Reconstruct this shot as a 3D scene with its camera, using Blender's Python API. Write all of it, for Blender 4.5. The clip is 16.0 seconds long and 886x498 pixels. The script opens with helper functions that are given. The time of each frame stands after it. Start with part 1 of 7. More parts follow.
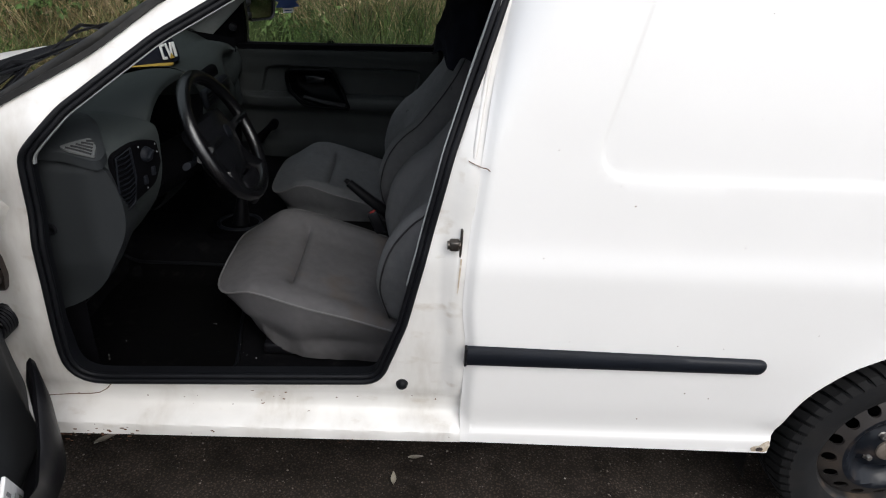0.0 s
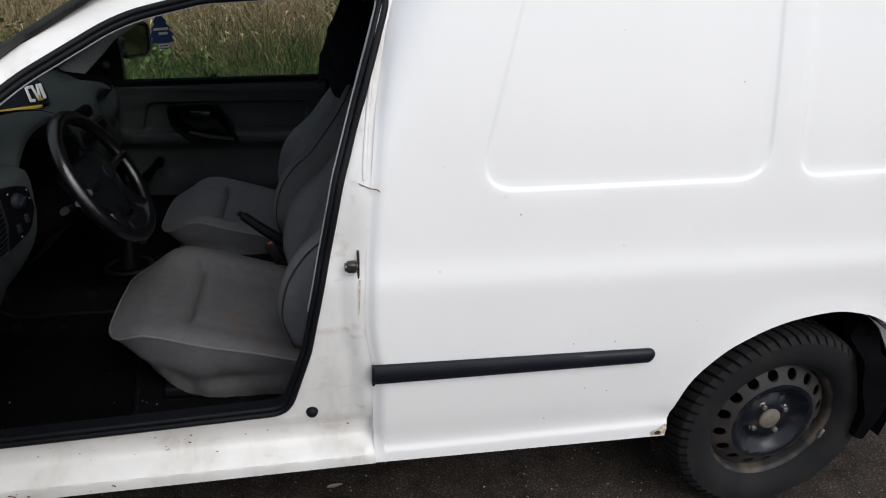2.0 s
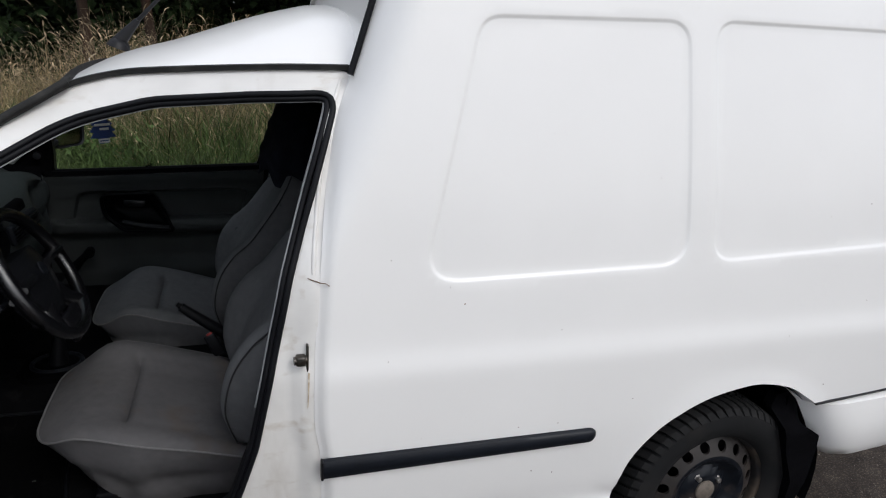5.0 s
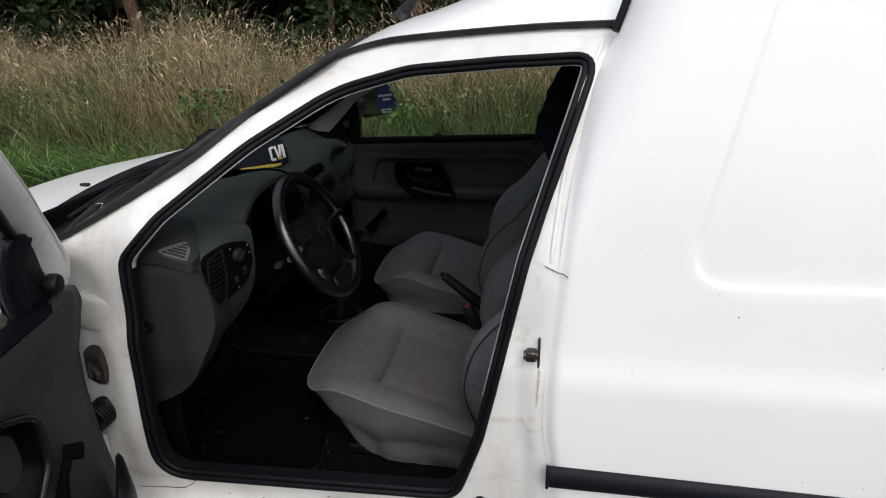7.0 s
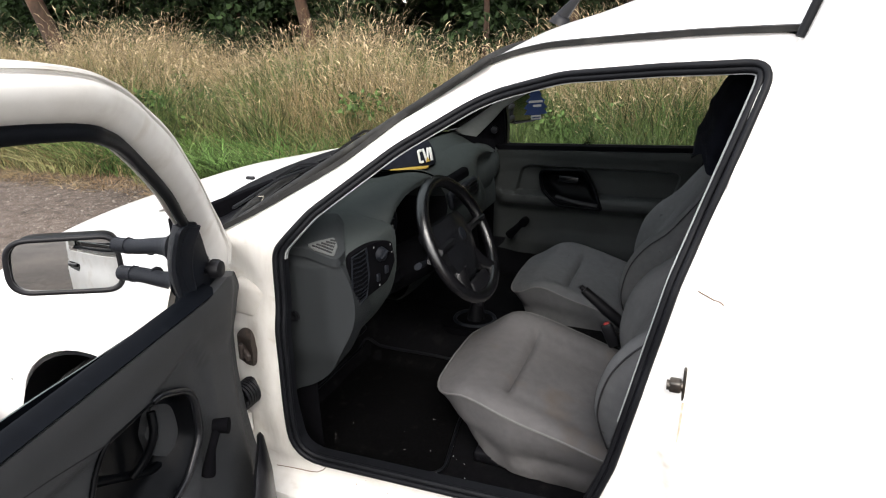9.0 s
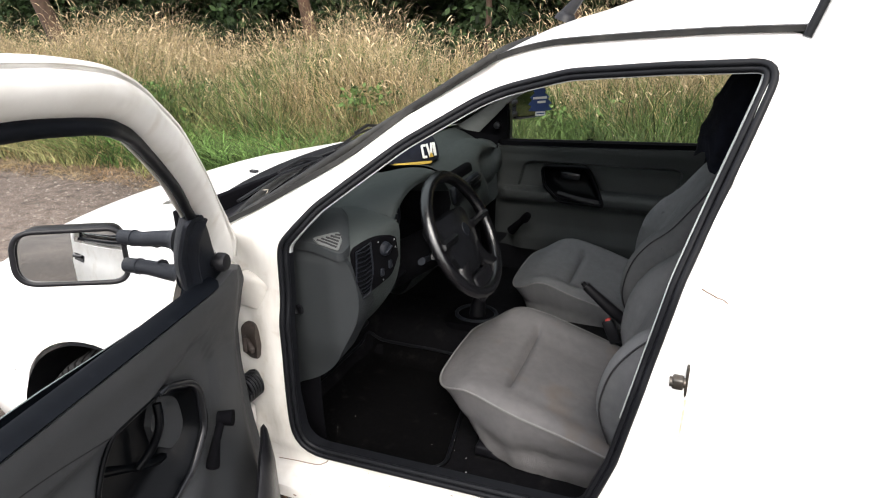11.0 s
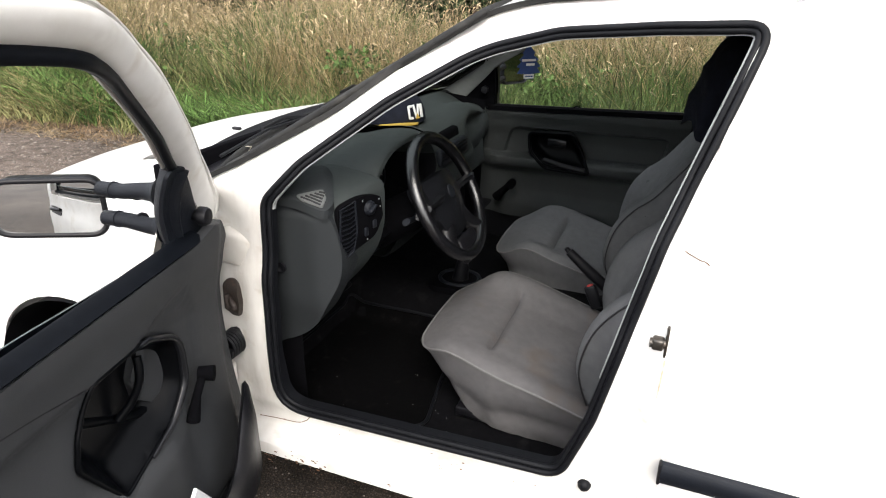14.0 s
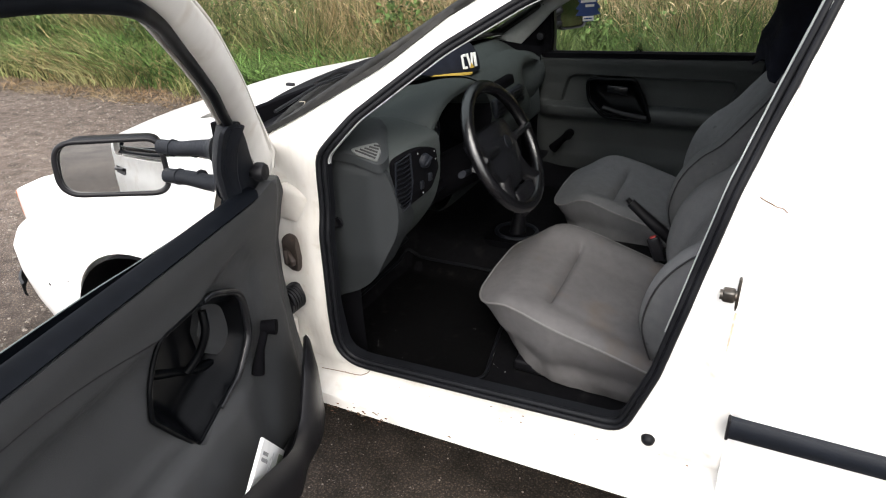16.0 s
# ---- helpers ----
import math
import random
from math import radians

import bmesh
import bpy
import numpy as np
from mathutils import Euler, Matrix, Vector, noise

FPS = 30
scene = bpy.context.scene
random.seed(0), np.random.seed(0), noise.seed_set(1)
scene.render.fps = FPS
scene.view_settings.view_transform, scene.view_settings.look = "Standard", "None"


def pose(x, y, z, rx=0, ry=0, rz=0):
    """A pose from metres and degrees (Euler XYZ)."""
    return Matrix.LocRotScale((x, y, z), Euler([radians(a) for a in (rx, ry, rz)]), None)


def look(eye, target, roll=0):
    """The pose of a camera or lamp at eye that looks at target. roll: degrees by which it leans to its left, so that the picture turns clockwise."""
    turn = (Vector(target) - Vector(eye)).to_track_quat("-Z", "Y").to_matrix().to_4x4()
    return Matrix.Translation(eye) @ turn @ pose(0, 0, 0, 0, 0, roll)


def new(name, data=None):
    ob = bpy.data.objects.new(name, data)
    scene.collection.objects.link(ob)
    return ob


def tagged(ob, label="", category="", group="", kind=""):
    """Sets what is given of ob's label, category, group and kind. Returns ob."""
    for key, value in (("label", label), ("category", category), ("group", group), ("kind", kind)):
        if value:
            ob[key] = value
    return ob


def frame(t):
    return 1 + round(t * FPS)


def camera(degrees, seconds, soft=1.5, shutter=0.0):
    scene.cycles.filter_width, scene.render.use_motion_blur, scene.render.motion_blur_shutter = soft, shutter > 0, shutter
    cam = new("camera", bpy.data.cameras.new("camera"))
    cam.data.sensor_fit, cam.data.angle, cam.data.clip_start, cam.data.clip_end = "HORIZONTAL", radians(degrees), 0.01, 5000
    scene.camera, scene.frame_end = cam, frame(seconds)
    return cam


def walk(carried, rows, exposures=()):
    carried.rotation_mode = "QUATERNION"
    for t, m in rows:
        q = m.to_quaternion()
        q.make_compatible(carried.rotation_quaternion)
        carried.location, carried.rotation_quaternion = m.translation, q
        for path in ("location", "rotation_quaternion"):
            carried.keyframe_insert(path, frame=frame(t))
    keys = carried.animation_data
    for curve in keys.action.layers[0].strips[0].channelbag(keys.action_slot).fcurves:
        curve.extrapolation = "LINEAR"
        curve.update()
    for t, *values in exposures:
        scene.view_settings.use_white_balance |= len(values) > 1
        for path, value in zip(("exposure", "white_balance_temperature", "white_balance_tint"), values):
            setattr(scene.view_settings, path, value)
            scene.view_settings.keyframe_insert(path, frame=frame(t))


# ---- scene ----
cam = camera(68.7, 16.0, 1.1)
PATH = [
    (0, (1.378, -1.132, 1.416), (1.472, 0.645, 0.505), 3.8),
    (0.5, (1.393, -1.14, 1.415), (1.571, 0.618, 0.478), 3.2),
    (1, (1.399, -1.147, 1.415), (1.68, 0.613, 0.509), 3.0),
    (1.5, (1.397, -1.145, 1.417), (1.695, 0.622, 0.529), 2.8),
    (2, (1.399, -1.166, 1.419), (1.773, 0.615, 0.589), 2.5),
    (2.5, (1.389, -1.174, 1.427), (1.886, 0.608, 0.665), 3.5),
    (3, (1.386, -1.176, 1.429), (1.917, 0.606, 0.691), 3.0),
    (3.2, (1.384, -1.177, 1.431), (1.905, 0.606, 0.691), 2.9),
    (5.3, (1.356, -1.195, 1.468), (1.949, 0.62, 0.873), 3.4),
    (5.5, (1.359, -1.185, 1.468), (1.923, 0.635, 0.859), 3.1),
    (6, (1.364, -1.162, 1.466), (1.73, 0.693, 0.815), 2.2),
    (6.5, (1.431, -1.095, 1.456), (1.436, 0.791, 0.791), 0.6),
    (7, (1.482, -1.041, 1.444), (1.164, 0.802, 0.737), -0.9),
    (7.5, (1.466, -1.029, 1.443), (0.963, 0.772, 0.735), -1.4),
    (8, (1.469, -1.026, 1.443), (0.841, 0.744, 0.755), -1.8),
    (8.5, (1.468, -1.023, 1.447), (0.755, 0.719, 0.771), -2.0),
    (8.7, (1.471, -1.015, 1.442), (0.748, 0.722, 0.762), -1.5),
    (10.8, (1.46, -1.016, 1.445), (0.729, 0.707, 0.739), -1.0),
    (11, (1.461, -1.024, 1.446), (0.74, 0.705, 0.745), -0.7),
    (11.5, (1.461, -1.024, 1.444), (0.75, 0.705, 0.732), -0.7),
    (12, (1.464, -1.019, 1.43), (0.811, 0.71, 0.666), 0.1),
    (12.5, (1.48, -1.003, 1.425), (0.877, 0.734, 0.637), -1.4),
    (13, (1.475, -1.009, 1.43), (0.855, 0.738, 0.678), -1.0),
    (13.5, (1.472, -1.01, 1.429), (0.849, 0.739, 0.686), -0.6),
    (14, (1.459, -1.027, 1.424), (0.799, 0.689, 0.637), 1.1),
    (14.5, (1.45, -1.029, 1.424), (0.771, 0.681, 0.64), 1.6),
    (15, (1.453, -1.028, 1.425), (0.784, 0.686, 0.643), 1.4),
    (15.5, (1.457, -1.01, 1.415), (0.731, 0.64, 0.549), -1.4),
    (16, (1.446, -1.011, 1.407), (0.654, 0.585, 0.499), -2.0),
]
walk(cam, [(t, look(eye, target, roll)) for t, eye, target, roll in PATH],
     [(0.0, 0.68, 6200, 10), (0.5, 0.50, 6120, 10), (1.5, 0.44, 6080, 10), (3.0, 0.37, 6090, 10), (5.5, 0.28, 6060, 10), (6.5, 0.40, 6100, 10), (7.0, 0.60, 6180, 10), (7.5, 0.90, 6360, 10), (8.0, 1.18, 6430, 10), (8.5, 1.50, 6460, 10), (11.0, 2.05, 6520, 10), (12.0, 2.03, 6520, 10), (13.0, 1.92, 6500, 10), (16.0, 1.88, 6500, 10)])
# ---- end of walk ----

# ---------------------------------------------------------------- world and light
world = bpy.data.worlds.new("world")
scene.world = world
world.use_nodes = True
wn, wl = world.node_tree.nodes, world.node_tree.links
sky = wn.new("ShaderNodeTexSky")
sky.sky_type, sky.sun_disc = "NISHITA", False
sky.sun_elevation, sky.sun_rotation = radians(44), radians(150)
sky.air_density, sky.dust_density, sky.ozone_density = 1.0, 4.0, 1.0
cloud = wn.new("ShaderNodeMixRGB")
cloud.inputs["Fac"].default_value = 0.75
cloud.inputs["Color2"].default_value = (7.0, 7.0, 7.2, 1)
wl.new(sky.outputs["Color"], cloud.inputs["Color1"])
wl.new(cloud.outputs["Color"], wn["Background"].inputs["Color"])
wn["Background"].inputs["Strength"].default_value = 0.13
sun = new("sun", bpy.data.lights.new("sun", "SUN"))
sun.data.energy, sun.data.angle, sun.data.color = 0.9, radians(30), (1.0, 0.96, 0.9)
sun.matrix_world = look((2.6, -4.0, 4.8), (0.6, 0.6, 0))

# ---------------------------------------------------------------- materials
def material(name, color, rough=0.5, metal=0.0, grain=0.0, scale=60.0, bump=0.0, bump_scale=200.0, color2=None,
             spots=0.0, spot_color=(0.1, 0.07, 0.04), spot_scale=8.0, spot_edge=(0.62, 0.72), coat=0.0, vary=0.0, island=0.0,
             alpha=1.0, spec=0.5, stretch=None):
    m = bpy.data.materials.new(name)
    m.use_nodes = True
    n, l = m.node_tree.nodes, m.node_tree.links
    b = n["Principled BSDF"]
    b.inputs["Roughness"].default_value, b.inputs["Metallic"].default_value = rough, metal
    b.inputs["Specular IOR Level"].default_value = spec
    if coat:
        b.inputs["Coat Weight"].default_value, b.inputs["Coat Roughness"].default_value = coat, 0.06
    tex = n.new("ShaderNodeTexCoord")
    vec = tex.outputs["Object"]
    if stretch:
        mp = n.new("ShaderNodeMapping")
        mp.inputs["Scale"].default_value = stretch
        l.new(vec, mp.inputs["Vector"])
        vec = mp.outputs["Vector"]

    def noise_tex(s, detail=4.0):
        t = n.new("ShaderNodeTexNoise")
        t.inputs["Scale"].default_value, t.inputs["Detail"].default_value = s, detail
        l.new(vec, t.inputs["Vector"])
        return t.outputs["Fac"]

    def mix(fac, c1, c2, kind="MIX"):
        x = n.new("ShaderNodeMixRGB")
        x.blend_type = kind
        for key, val in (("Fac", fac), ("Color1", c1), ("Color2", c2)):
            if isinstance(val, (tuple, float, int)):
                x.inputs[key].default_value = (*val, 1) if isinstance(val, tuple) else val
            else:
                l.new(val, x.inputs[key])
        return x.outputs["Color"]

    def ramp(src, lo, hi):
        r = n.new("ShaderNodeMapRange")
        r.inputs["From Min"].default_value, r.inputs["From Max"].default_value = lo, hi
        l.new(src, r.inputs["Value"])
        return r.outputs["Result"]

    out = color
    if color2:
        out = mix(ramp(noise_tex(scale * 0.12), 0.35, 0.65), color, color2)
    if grain:
        g = ramp(noise_tex(scale), 0.3, 0.7)
        out = mix(g, tuple(c * (1 - grain) for c in color) if not color2 else out, out) if not color2 else mix(
            grain * 0.5, out, mix(g, (0.0, 0.0, 0.0), (1.0, 1.0, 1.0)), "OVERLAY")
    if island or vary:
        if island:
            r = n.new("ShaderNodeNewGeometry").outputs["Random Per Island"]
        else:
            r = n.new("ShaderNodeObjectInfo").outputs["Random"]
        k = n.new("ShaderNodeHueSaturation")
        mr = n.new("ShaderNodeMapRange")
        amount = island or vary
        mr.inputs["To Min"].default_value, mr.inputs["To Max"].default_value = 1 - amount, 1 + amount
        l.new(r, mr.inputs["Value"])
        l.new(mr.outputs["Result"], k.inputs["Value"])
        if isinstance(out, tuple):
            k.inputs["Color"].default_value = (*out, 1)
        else:
            l.new(out, k.inputs["Color"])
        out = k.outputs["Color"]
    if spots:
        f = ramp(noise_tex(spot_scale, 8.0), *spot_edge)
        mm = n.new("ShaderNodeMath")
        mm.operation, mm.use_clamp = "MULTIPLY", True
        mm.inputs[1].default_value = spots
        l.new(f, mm.inputs[0])
        out = mix(mm.outputs["Value"], out, spot_color)
    if isinstance(out, tuple):
        b.inputs["Base Color"].default_value = (*out, 1)
    else:
        l.new(out, b.inputs["Base Color"])
    if bump:
        bp = n.new("ShaderNodeBump")
        bp.inputs["Strength"].default_value, bp.inputs["Distance"].default_value = bump, 0.002
        l.new(noise_tex(bump_scale, 3.0), bp.inputs["Height"])
        l.new(bp.outputs["Normal"], b.inputs["Normal"])
    if alpha < 1:
        b.inputs["Alpha"].default_value = alpha
    return m


def stained(m, color, amount, scale, stretch, edge):
    """Broad uneven smears of dirt over a material's own colour."""
    n, l = m.node_tree.nodes, m.node_tree.links
    b = n["Principled BSDF"]
    tex, mp, big, fine = (n.new(k) for k in ("ShaderNodeTexCoord", "ShaderNodeMapping", "ShaderNodeTexNoise", "ShaderNodeTexNoise"))
    mp.inputs["Scale"].default_value = stretch
    l.new(tex.outputs["Object"], mp.inputs["Vector"])
    for t, k, d in ((big, scale, 6.0), (fine, scale * 9, 5.0)):
        t.inputs["Scale"].default_value, t.inputs["Detail"].default_value = k, d
        l.new(mp.outputs["Vector"], t.inputs["Vector"])
    a, c, rng_, x = (n.new(k) for k in ("ShaderNodeMath", "ShaderNodeMath", "ShaderNodeMapRange", "ShaderNodeMixRGB"))
    rng_.inputs["From Min"].default_value, rng_.inputs["From Max"].default_value = edge
    l.new(big.outputs["Fac"], rng_.inputs["Value"])
    a.operation = c.operation = "MULTIPLY"
    l.new(rng_.outputs["Result"], a.inputs[0])
    l.new(fine.outputs["Fac"], a.inputs[1])
    l.new(a.outputs["Value"], c.inputs[0])
    c.inputs[1].default_value = 2 * amount
    l.new(c.outputs["Value"], x.inputs["Fac"])
    l.new(b.inputs["Base Color"].links[0].from_socket, x.inputs["Color1"])
    x.inputs["Color2"].default_value = (*color, 1)
    l.new(x.outputs["Color"], b.inputs["Base Color"])
    return m


def clear_glass(name, tint, gloss_rough=0.02):
    m = bpy.data.materials.new(name)
    m.use_nodes = True
    n, l = m.node_tree.nodes, m.node_tree.links
    t, g, x, f = (n.new(k) for k in ("ShaderNodeBsdfTransparent", "ShaderNodeBsdfGlossy", "ShaderNodeMixShader", "ShaderNodeFresnel"))
    t.inputs["Color"].default_value = (*tint, 1)
    g.inputs["Roughness"].default_value = gloss_rough
    f.inputs["IOR"].default_value = 1.45
    l.new(f.outputs["Fac"], x.inputs["Fac"])
    l.new(t.outputs["BSDF"], x.inputs[1])
    l.new(g.outputs["BSDF"], x.inputs[2])
    l.new(x.outputs["Shader"], n["Material Output"].inputs["Surface"])
    return m


PAINT = material("white_paint", (0.80, 0.79, 0.765), 0.32, grain=0.03, scale=3.0, coat=0.5, spots=0.35, spot_color=(0.42, 0.36, 0.28), spot_scale=55.0, spot_edge=(0.76, 0.86))
PAINT_DIRTY = material("grimy_white_paint", (0.63, 0.61, 0.57), 0.45, grain=0.14, scale=7.0, coat=0.1, spots=0.6, spot_color=(0.33, 0.27, 0.2), spot_scale=14.0, spot_edge=(0.55, 0.8))
RUST = material("rust", (0.16, 0.075, 0.035), 0.85, grain=0.5, scale=120.0, bump=0.6)
CHECK = material("dark_rusty_plate", (0.035, 0.025, 0.02), 0.6, grain=0.4, scale=90.0, bump=0.4, spots=0.7, spot_color=(0.09, 0.05, 0.03), spot_scale=40.0)
GRILLE = material("pale_grey_plastic", (0.095, 0.10, 0.098), 0.55, grain=0.12, scale=60.0)
GRIME = material("pale_rust_stain", (0.52, 0.43, 0.31), 0.7, grain=0.35, scale=60.0, spots=0.7, spot_color=(0.74, 0.70, 0.63), spot_scale=70.0, spot_edge=(0.45, 0.65))
RUBBER = material("black_rubber", (0.0055, 0.006, 0.0075), 0.5, spec=0.15, grain=0.3, scale=40.0, bump=0.15, bump_scale=300.0)
TYRE = material("tyre_rubber", (0.0055, 0.0058, 0.0065), 0.8, spec=0.3, grain=0.35, scale=25.0, bump=0.3, bump_scale=250.0, spots=0.5, spot_color=(0.024, 0.021, 0.018), spot_scale=9.0, spot_edge=(0.45, 0.75))
TREAD = material("dusty_tread_rubber", (0.016, 0.0158, 0.016), 0.85, spec=0.2, grain=0.35, scale=25.0, bump=0.3, bump_scale=250.0)
STRIP = material("weathered_blue_black_rubber", (0.0070, 0.0090, 0.0135), 0.42, spec=0.25, grain=0.3, scale=25.0, bump=0.2, bump_scale=300.0)
BELT = material("blue_black_rubber", (0.003, 0.0038, 0.0055), 0.5, spec=0.04, grain=0.3, scale=40.0, spots=0.1, spot_color=(0.02, 0.02, 0.02), spot_scale=40.0)
PANE_EDGE = material("ground_glass_edge", (0.11, 0.135, 0.13), 0.35, grain=0.1, scale=30.0)
# far mirror: low base colour stands in for the dark greenery it reflects
DIMMED_MIRROR = material("dark_reflection_glass", (0.16, 0.17, 0.165), 0.06, 1.0, grain=0.1, scale=20.0)
PLASTIC = material("charcoal_plastic", (0.0075, 0.009, 0.0125), 0.5, spec=0.2, grain=0.15, scale=30.0, bump=0.5, bump_scale=900.0)
LINING = material("dark_grey_lining", (0.033, 0.0345, 0.0365), 0.5, spec=0.25, grain=0.15, scale=12.0, bump=0.55, bump_scale=1100.0, spots=0.1, spot_color=(0.16, 0.15, 0.14), spot_scale=70.0, spot_edge=(0.74, 0.84))
FAR_LINING = material("grey_green_lining", (0.036, 0.0395, 0.039), 0.5, spec=0.3, grain=0.15, scale=12.0, bump=0.55, bump_scale=1100.0)
BLACK = material("black_plastic", (0.006, 0.006, 0.0075), 0.42, spec=0.25, grain=0.2, scale=30.0, bump=0.2, bump_scale=700.0)
GLOSS_BLACK = material("glossy_black_plastic", (0.007, 0.0075, 0.009), 0.26, spec=0.3, grain=0.2, scale=30.0, bump=0.15, bump_scale=500.0)
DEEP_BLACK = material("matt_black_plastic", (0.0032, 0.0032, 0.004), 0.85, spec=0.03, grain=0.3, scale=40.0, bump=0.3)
END_GREY = material("dark_grey_trim_plastic", (0.0215, 0.0243, 0.026), 0.6, spec=0.22, grain=0.12, scale=14.0, bump=0.5, bump_scale=1000.0)
DASH = material("grey_green_dashboard", (0.031, 0.0368, 0.036), 0.6, spec=0.25, grain=0.12, scale=14.0, bump=0.5, bump_scale=1000.0)
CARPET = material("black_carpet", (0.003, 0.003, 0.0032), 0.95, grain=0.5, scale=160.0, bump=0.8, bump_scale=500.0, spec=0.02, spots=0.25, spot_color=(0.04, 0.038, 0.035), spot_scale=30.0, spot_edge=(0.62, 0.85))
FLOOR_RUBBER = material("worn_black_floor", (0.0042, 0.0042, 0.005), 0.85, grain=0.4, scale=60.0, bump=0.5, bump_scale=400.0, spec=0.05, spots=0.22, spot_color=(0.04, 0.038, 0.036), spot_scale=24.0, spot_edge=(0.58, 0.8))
SILL = material("grimy_sill_paint", (0.745, 0.73, 0.695), 0.4, grain=0.10, scale=14.0, coat=0.15, spots=0.55, spot_color=(0.40, 0.33, 0.24), spot_scale=26.0, spot_edge=(0.60, 0.80), stretch=(0.6, 1.0, 1.1))
stained(SILL, (0.40, 0.36, 0.30), 0.42, 5.0, (1.6, 1.0, 0.55), (0.47, 0.70))
stained(PAINT_DIRTY, (0.36, 0.33, 0.28), 0.4, 6.0, (1.0, 1.0, 1.0), (0.45, 0.70))
FABRIC = material("grey_seat_fabric", (0.107, 0.103, 0.105), 0.92, color2=(0.090, 0.087, 0.089), scale=45.0, grain=0.15, bump=0.5, bump_scale=1500.0, spots=0.6, spot_color=(0.112, 0.084, 0.061), spot_scale=7.0, spot_edge=(0.56, 0.78), spec=0.2)
FABRIC_DARK = material("mid_grey_seat_fabric", (0.106, 0.107, 0.110), 0.92, color2=(0.116, 0.116, 0.119), scale=45.0, grain=0.15, bump=0.5, bump_scale=1500.0, spots=0.6, spot_color=(0.05, 0.05, 0.052), spot_scale=34.0, spot_edge=(0.69, 0.72), spec=0.2)
PIPING = material("grey_piping", (0.14, 0.138, 0.135), 0.7, grain=0.3, scale=200.0)
DARK_CORD = material("dark_seam_cord", (0.02, 0.02, 0.022), 0.8)
STEEL = material("bare_steel", (0.42, 0.4, 0.37), 0.4, 0.9, grain=0.35, scale=70.0, spots=0.5, spot_color=(0.16, 0.1, 0.06), spot_scale=40.0)
WHEEL_DISH = material("dark_blue_black_steel", (0.008, 0.010, 0.014), 0.3, spec=0.25, grain=0.3, scale=30.0, spots=0.35, spot_color=(0.09, 0.066, 0.05), spot_scale=18.0, spot_edge=(0.56, 0.72))
WHEEL = material("dark_painted_wheel", (0.022, 0.021, 0.021), 0.5, spec=0.25, grain=0.3, scale=30.0, bump=0.2, spots=0.85, spot_color=(0.105, 0.078, 0.055), spot_scale=11.0, spot_edge=(0.44, 0.66))
WHEEL_DISC = material("dusty_dark_disc", (0.034, 0.030, 0.028), 0.5, spec=0.25, grain=0.3, scale=30.0, bump=0.2, spots=0.7, spot_color=(0.075, 0.058, 0.044), spot_scale=9.0, spot_edge=(0.50, 0.75))
BOWL = material("black_moulded_plastic", (0.0019, 0.0022, 0.0028), 0.30, spec=0.07, grain=0.2, scale=30.0, bump=0.15, bump_scale=700.0)
HUB = material("dusty_tan_hub", (0.15, 0.125, 0.10), 0.7, grain=0.4, scale=60.0, bump=0.3)
MIRROR = material("mirror_glass", (0.86, 0.87, 0.87), 0.02, 1.0)
GLASS = clear_glass("window_glass", (0.93, 0.95, 0.94))
WINDSCREEN = clear_glass("windscreen_glass", (0.40, 0.44, 0.43))
LEATHER = material("worn_black_leather", (0.004, 0.004, 0.005), 0.26, spec=0.85, grain=0.3, scale=20.0, bump=0.25, bump_scale=500.0)
CLOTH_BLACK = material("blue_black_cloth", (0.010, 0.011, 0.018), 0.95, grain=0.4, scale=30.0, bump=0.7, bump_scale=600.0, spec=0.15)
CLOTH_NAVY = material("navy_cap_cotton", (0.011, 0.013, 0.022), 0.9, grain=0.3, scale=60.0, bump=0.6, bump_scale=900.0, spec=0.2)
YELLOW = material("yellow_piping_cloth", (0.50, 0.33, 0.05), 0.8, grain=0.2, scale=50.0)
WHITE_PRINT = material("white_print", (0.78, 0.78, 0.76), 0.7, grain=0.06, scale=50.0)
BLUE_CARD = material("blue_card", (0.02, 0.055, 0.2), 0.6, grain=0.2, scale=40.0)
PAPER = material("paper", (0.82, 0.82, 0.81), 0.6, grain=0.12, scale=30.0)
PRINT_GREY = material("grey_print", (0.2, 0.2, 0.2), 0.6)
PRINT_PALE = material("pale_grey_print", (0.5, 0.5, 0.5), 0.6, grain=0.2, scale=90.0)
PRINT_GREEN = material("grey_green_print", (0.24, 0.28, 0.2), 0.6, grain=0.3, scale=60.0)
PRINT_RED = material("skin_brown_print", (0.5, 0.22, 0.12), 0.6)
RED = material("red_plastic", (0.30, 0.025, 0.022), 0.4, grain=0.1)
ORANGE = material("orange_lens", (0.75, 0.16, 0.03), 0.2, grain=0.1, coat=0.5)
HEADLINER = material("pale_grey_headliner", (0.24, 0.25, 0.245), 0.9, grain=0.1, scale=60.0, bump=0.3)
LENS = material("headlamp_lens", (0.55, 0.57, 0.58), 0.15, 0.2, grain=0.1, coat=0.7)
DUSTY_RUBBER = material("dusty_black_rubber", (0.017, 0.0168, 0.016), 0.6, spec=0.2, grain=0.4, scale=30.0, bump=0.2, bump_scale=300.0, spots=0.5, spot_color=(0.06, 0.058, 0.05), spot_scale=22.0, spot_edge=(0.5, 0.8))
STRIKER = material("greasy_dark_steel", (0.10, 0.092, 0.082), 0.38, 0.8, grain=0.5, scale=90.0, spots=0.6, spot_color=(0.05, 0.035, 0.025), spot_scale=60.0, spot_edge=(0.45, 0.65))
GREY_TRIM = material("light_grey_trim", (0.30, 0.31, 0.31), 0.5, grain=0.1, scale=60.0)


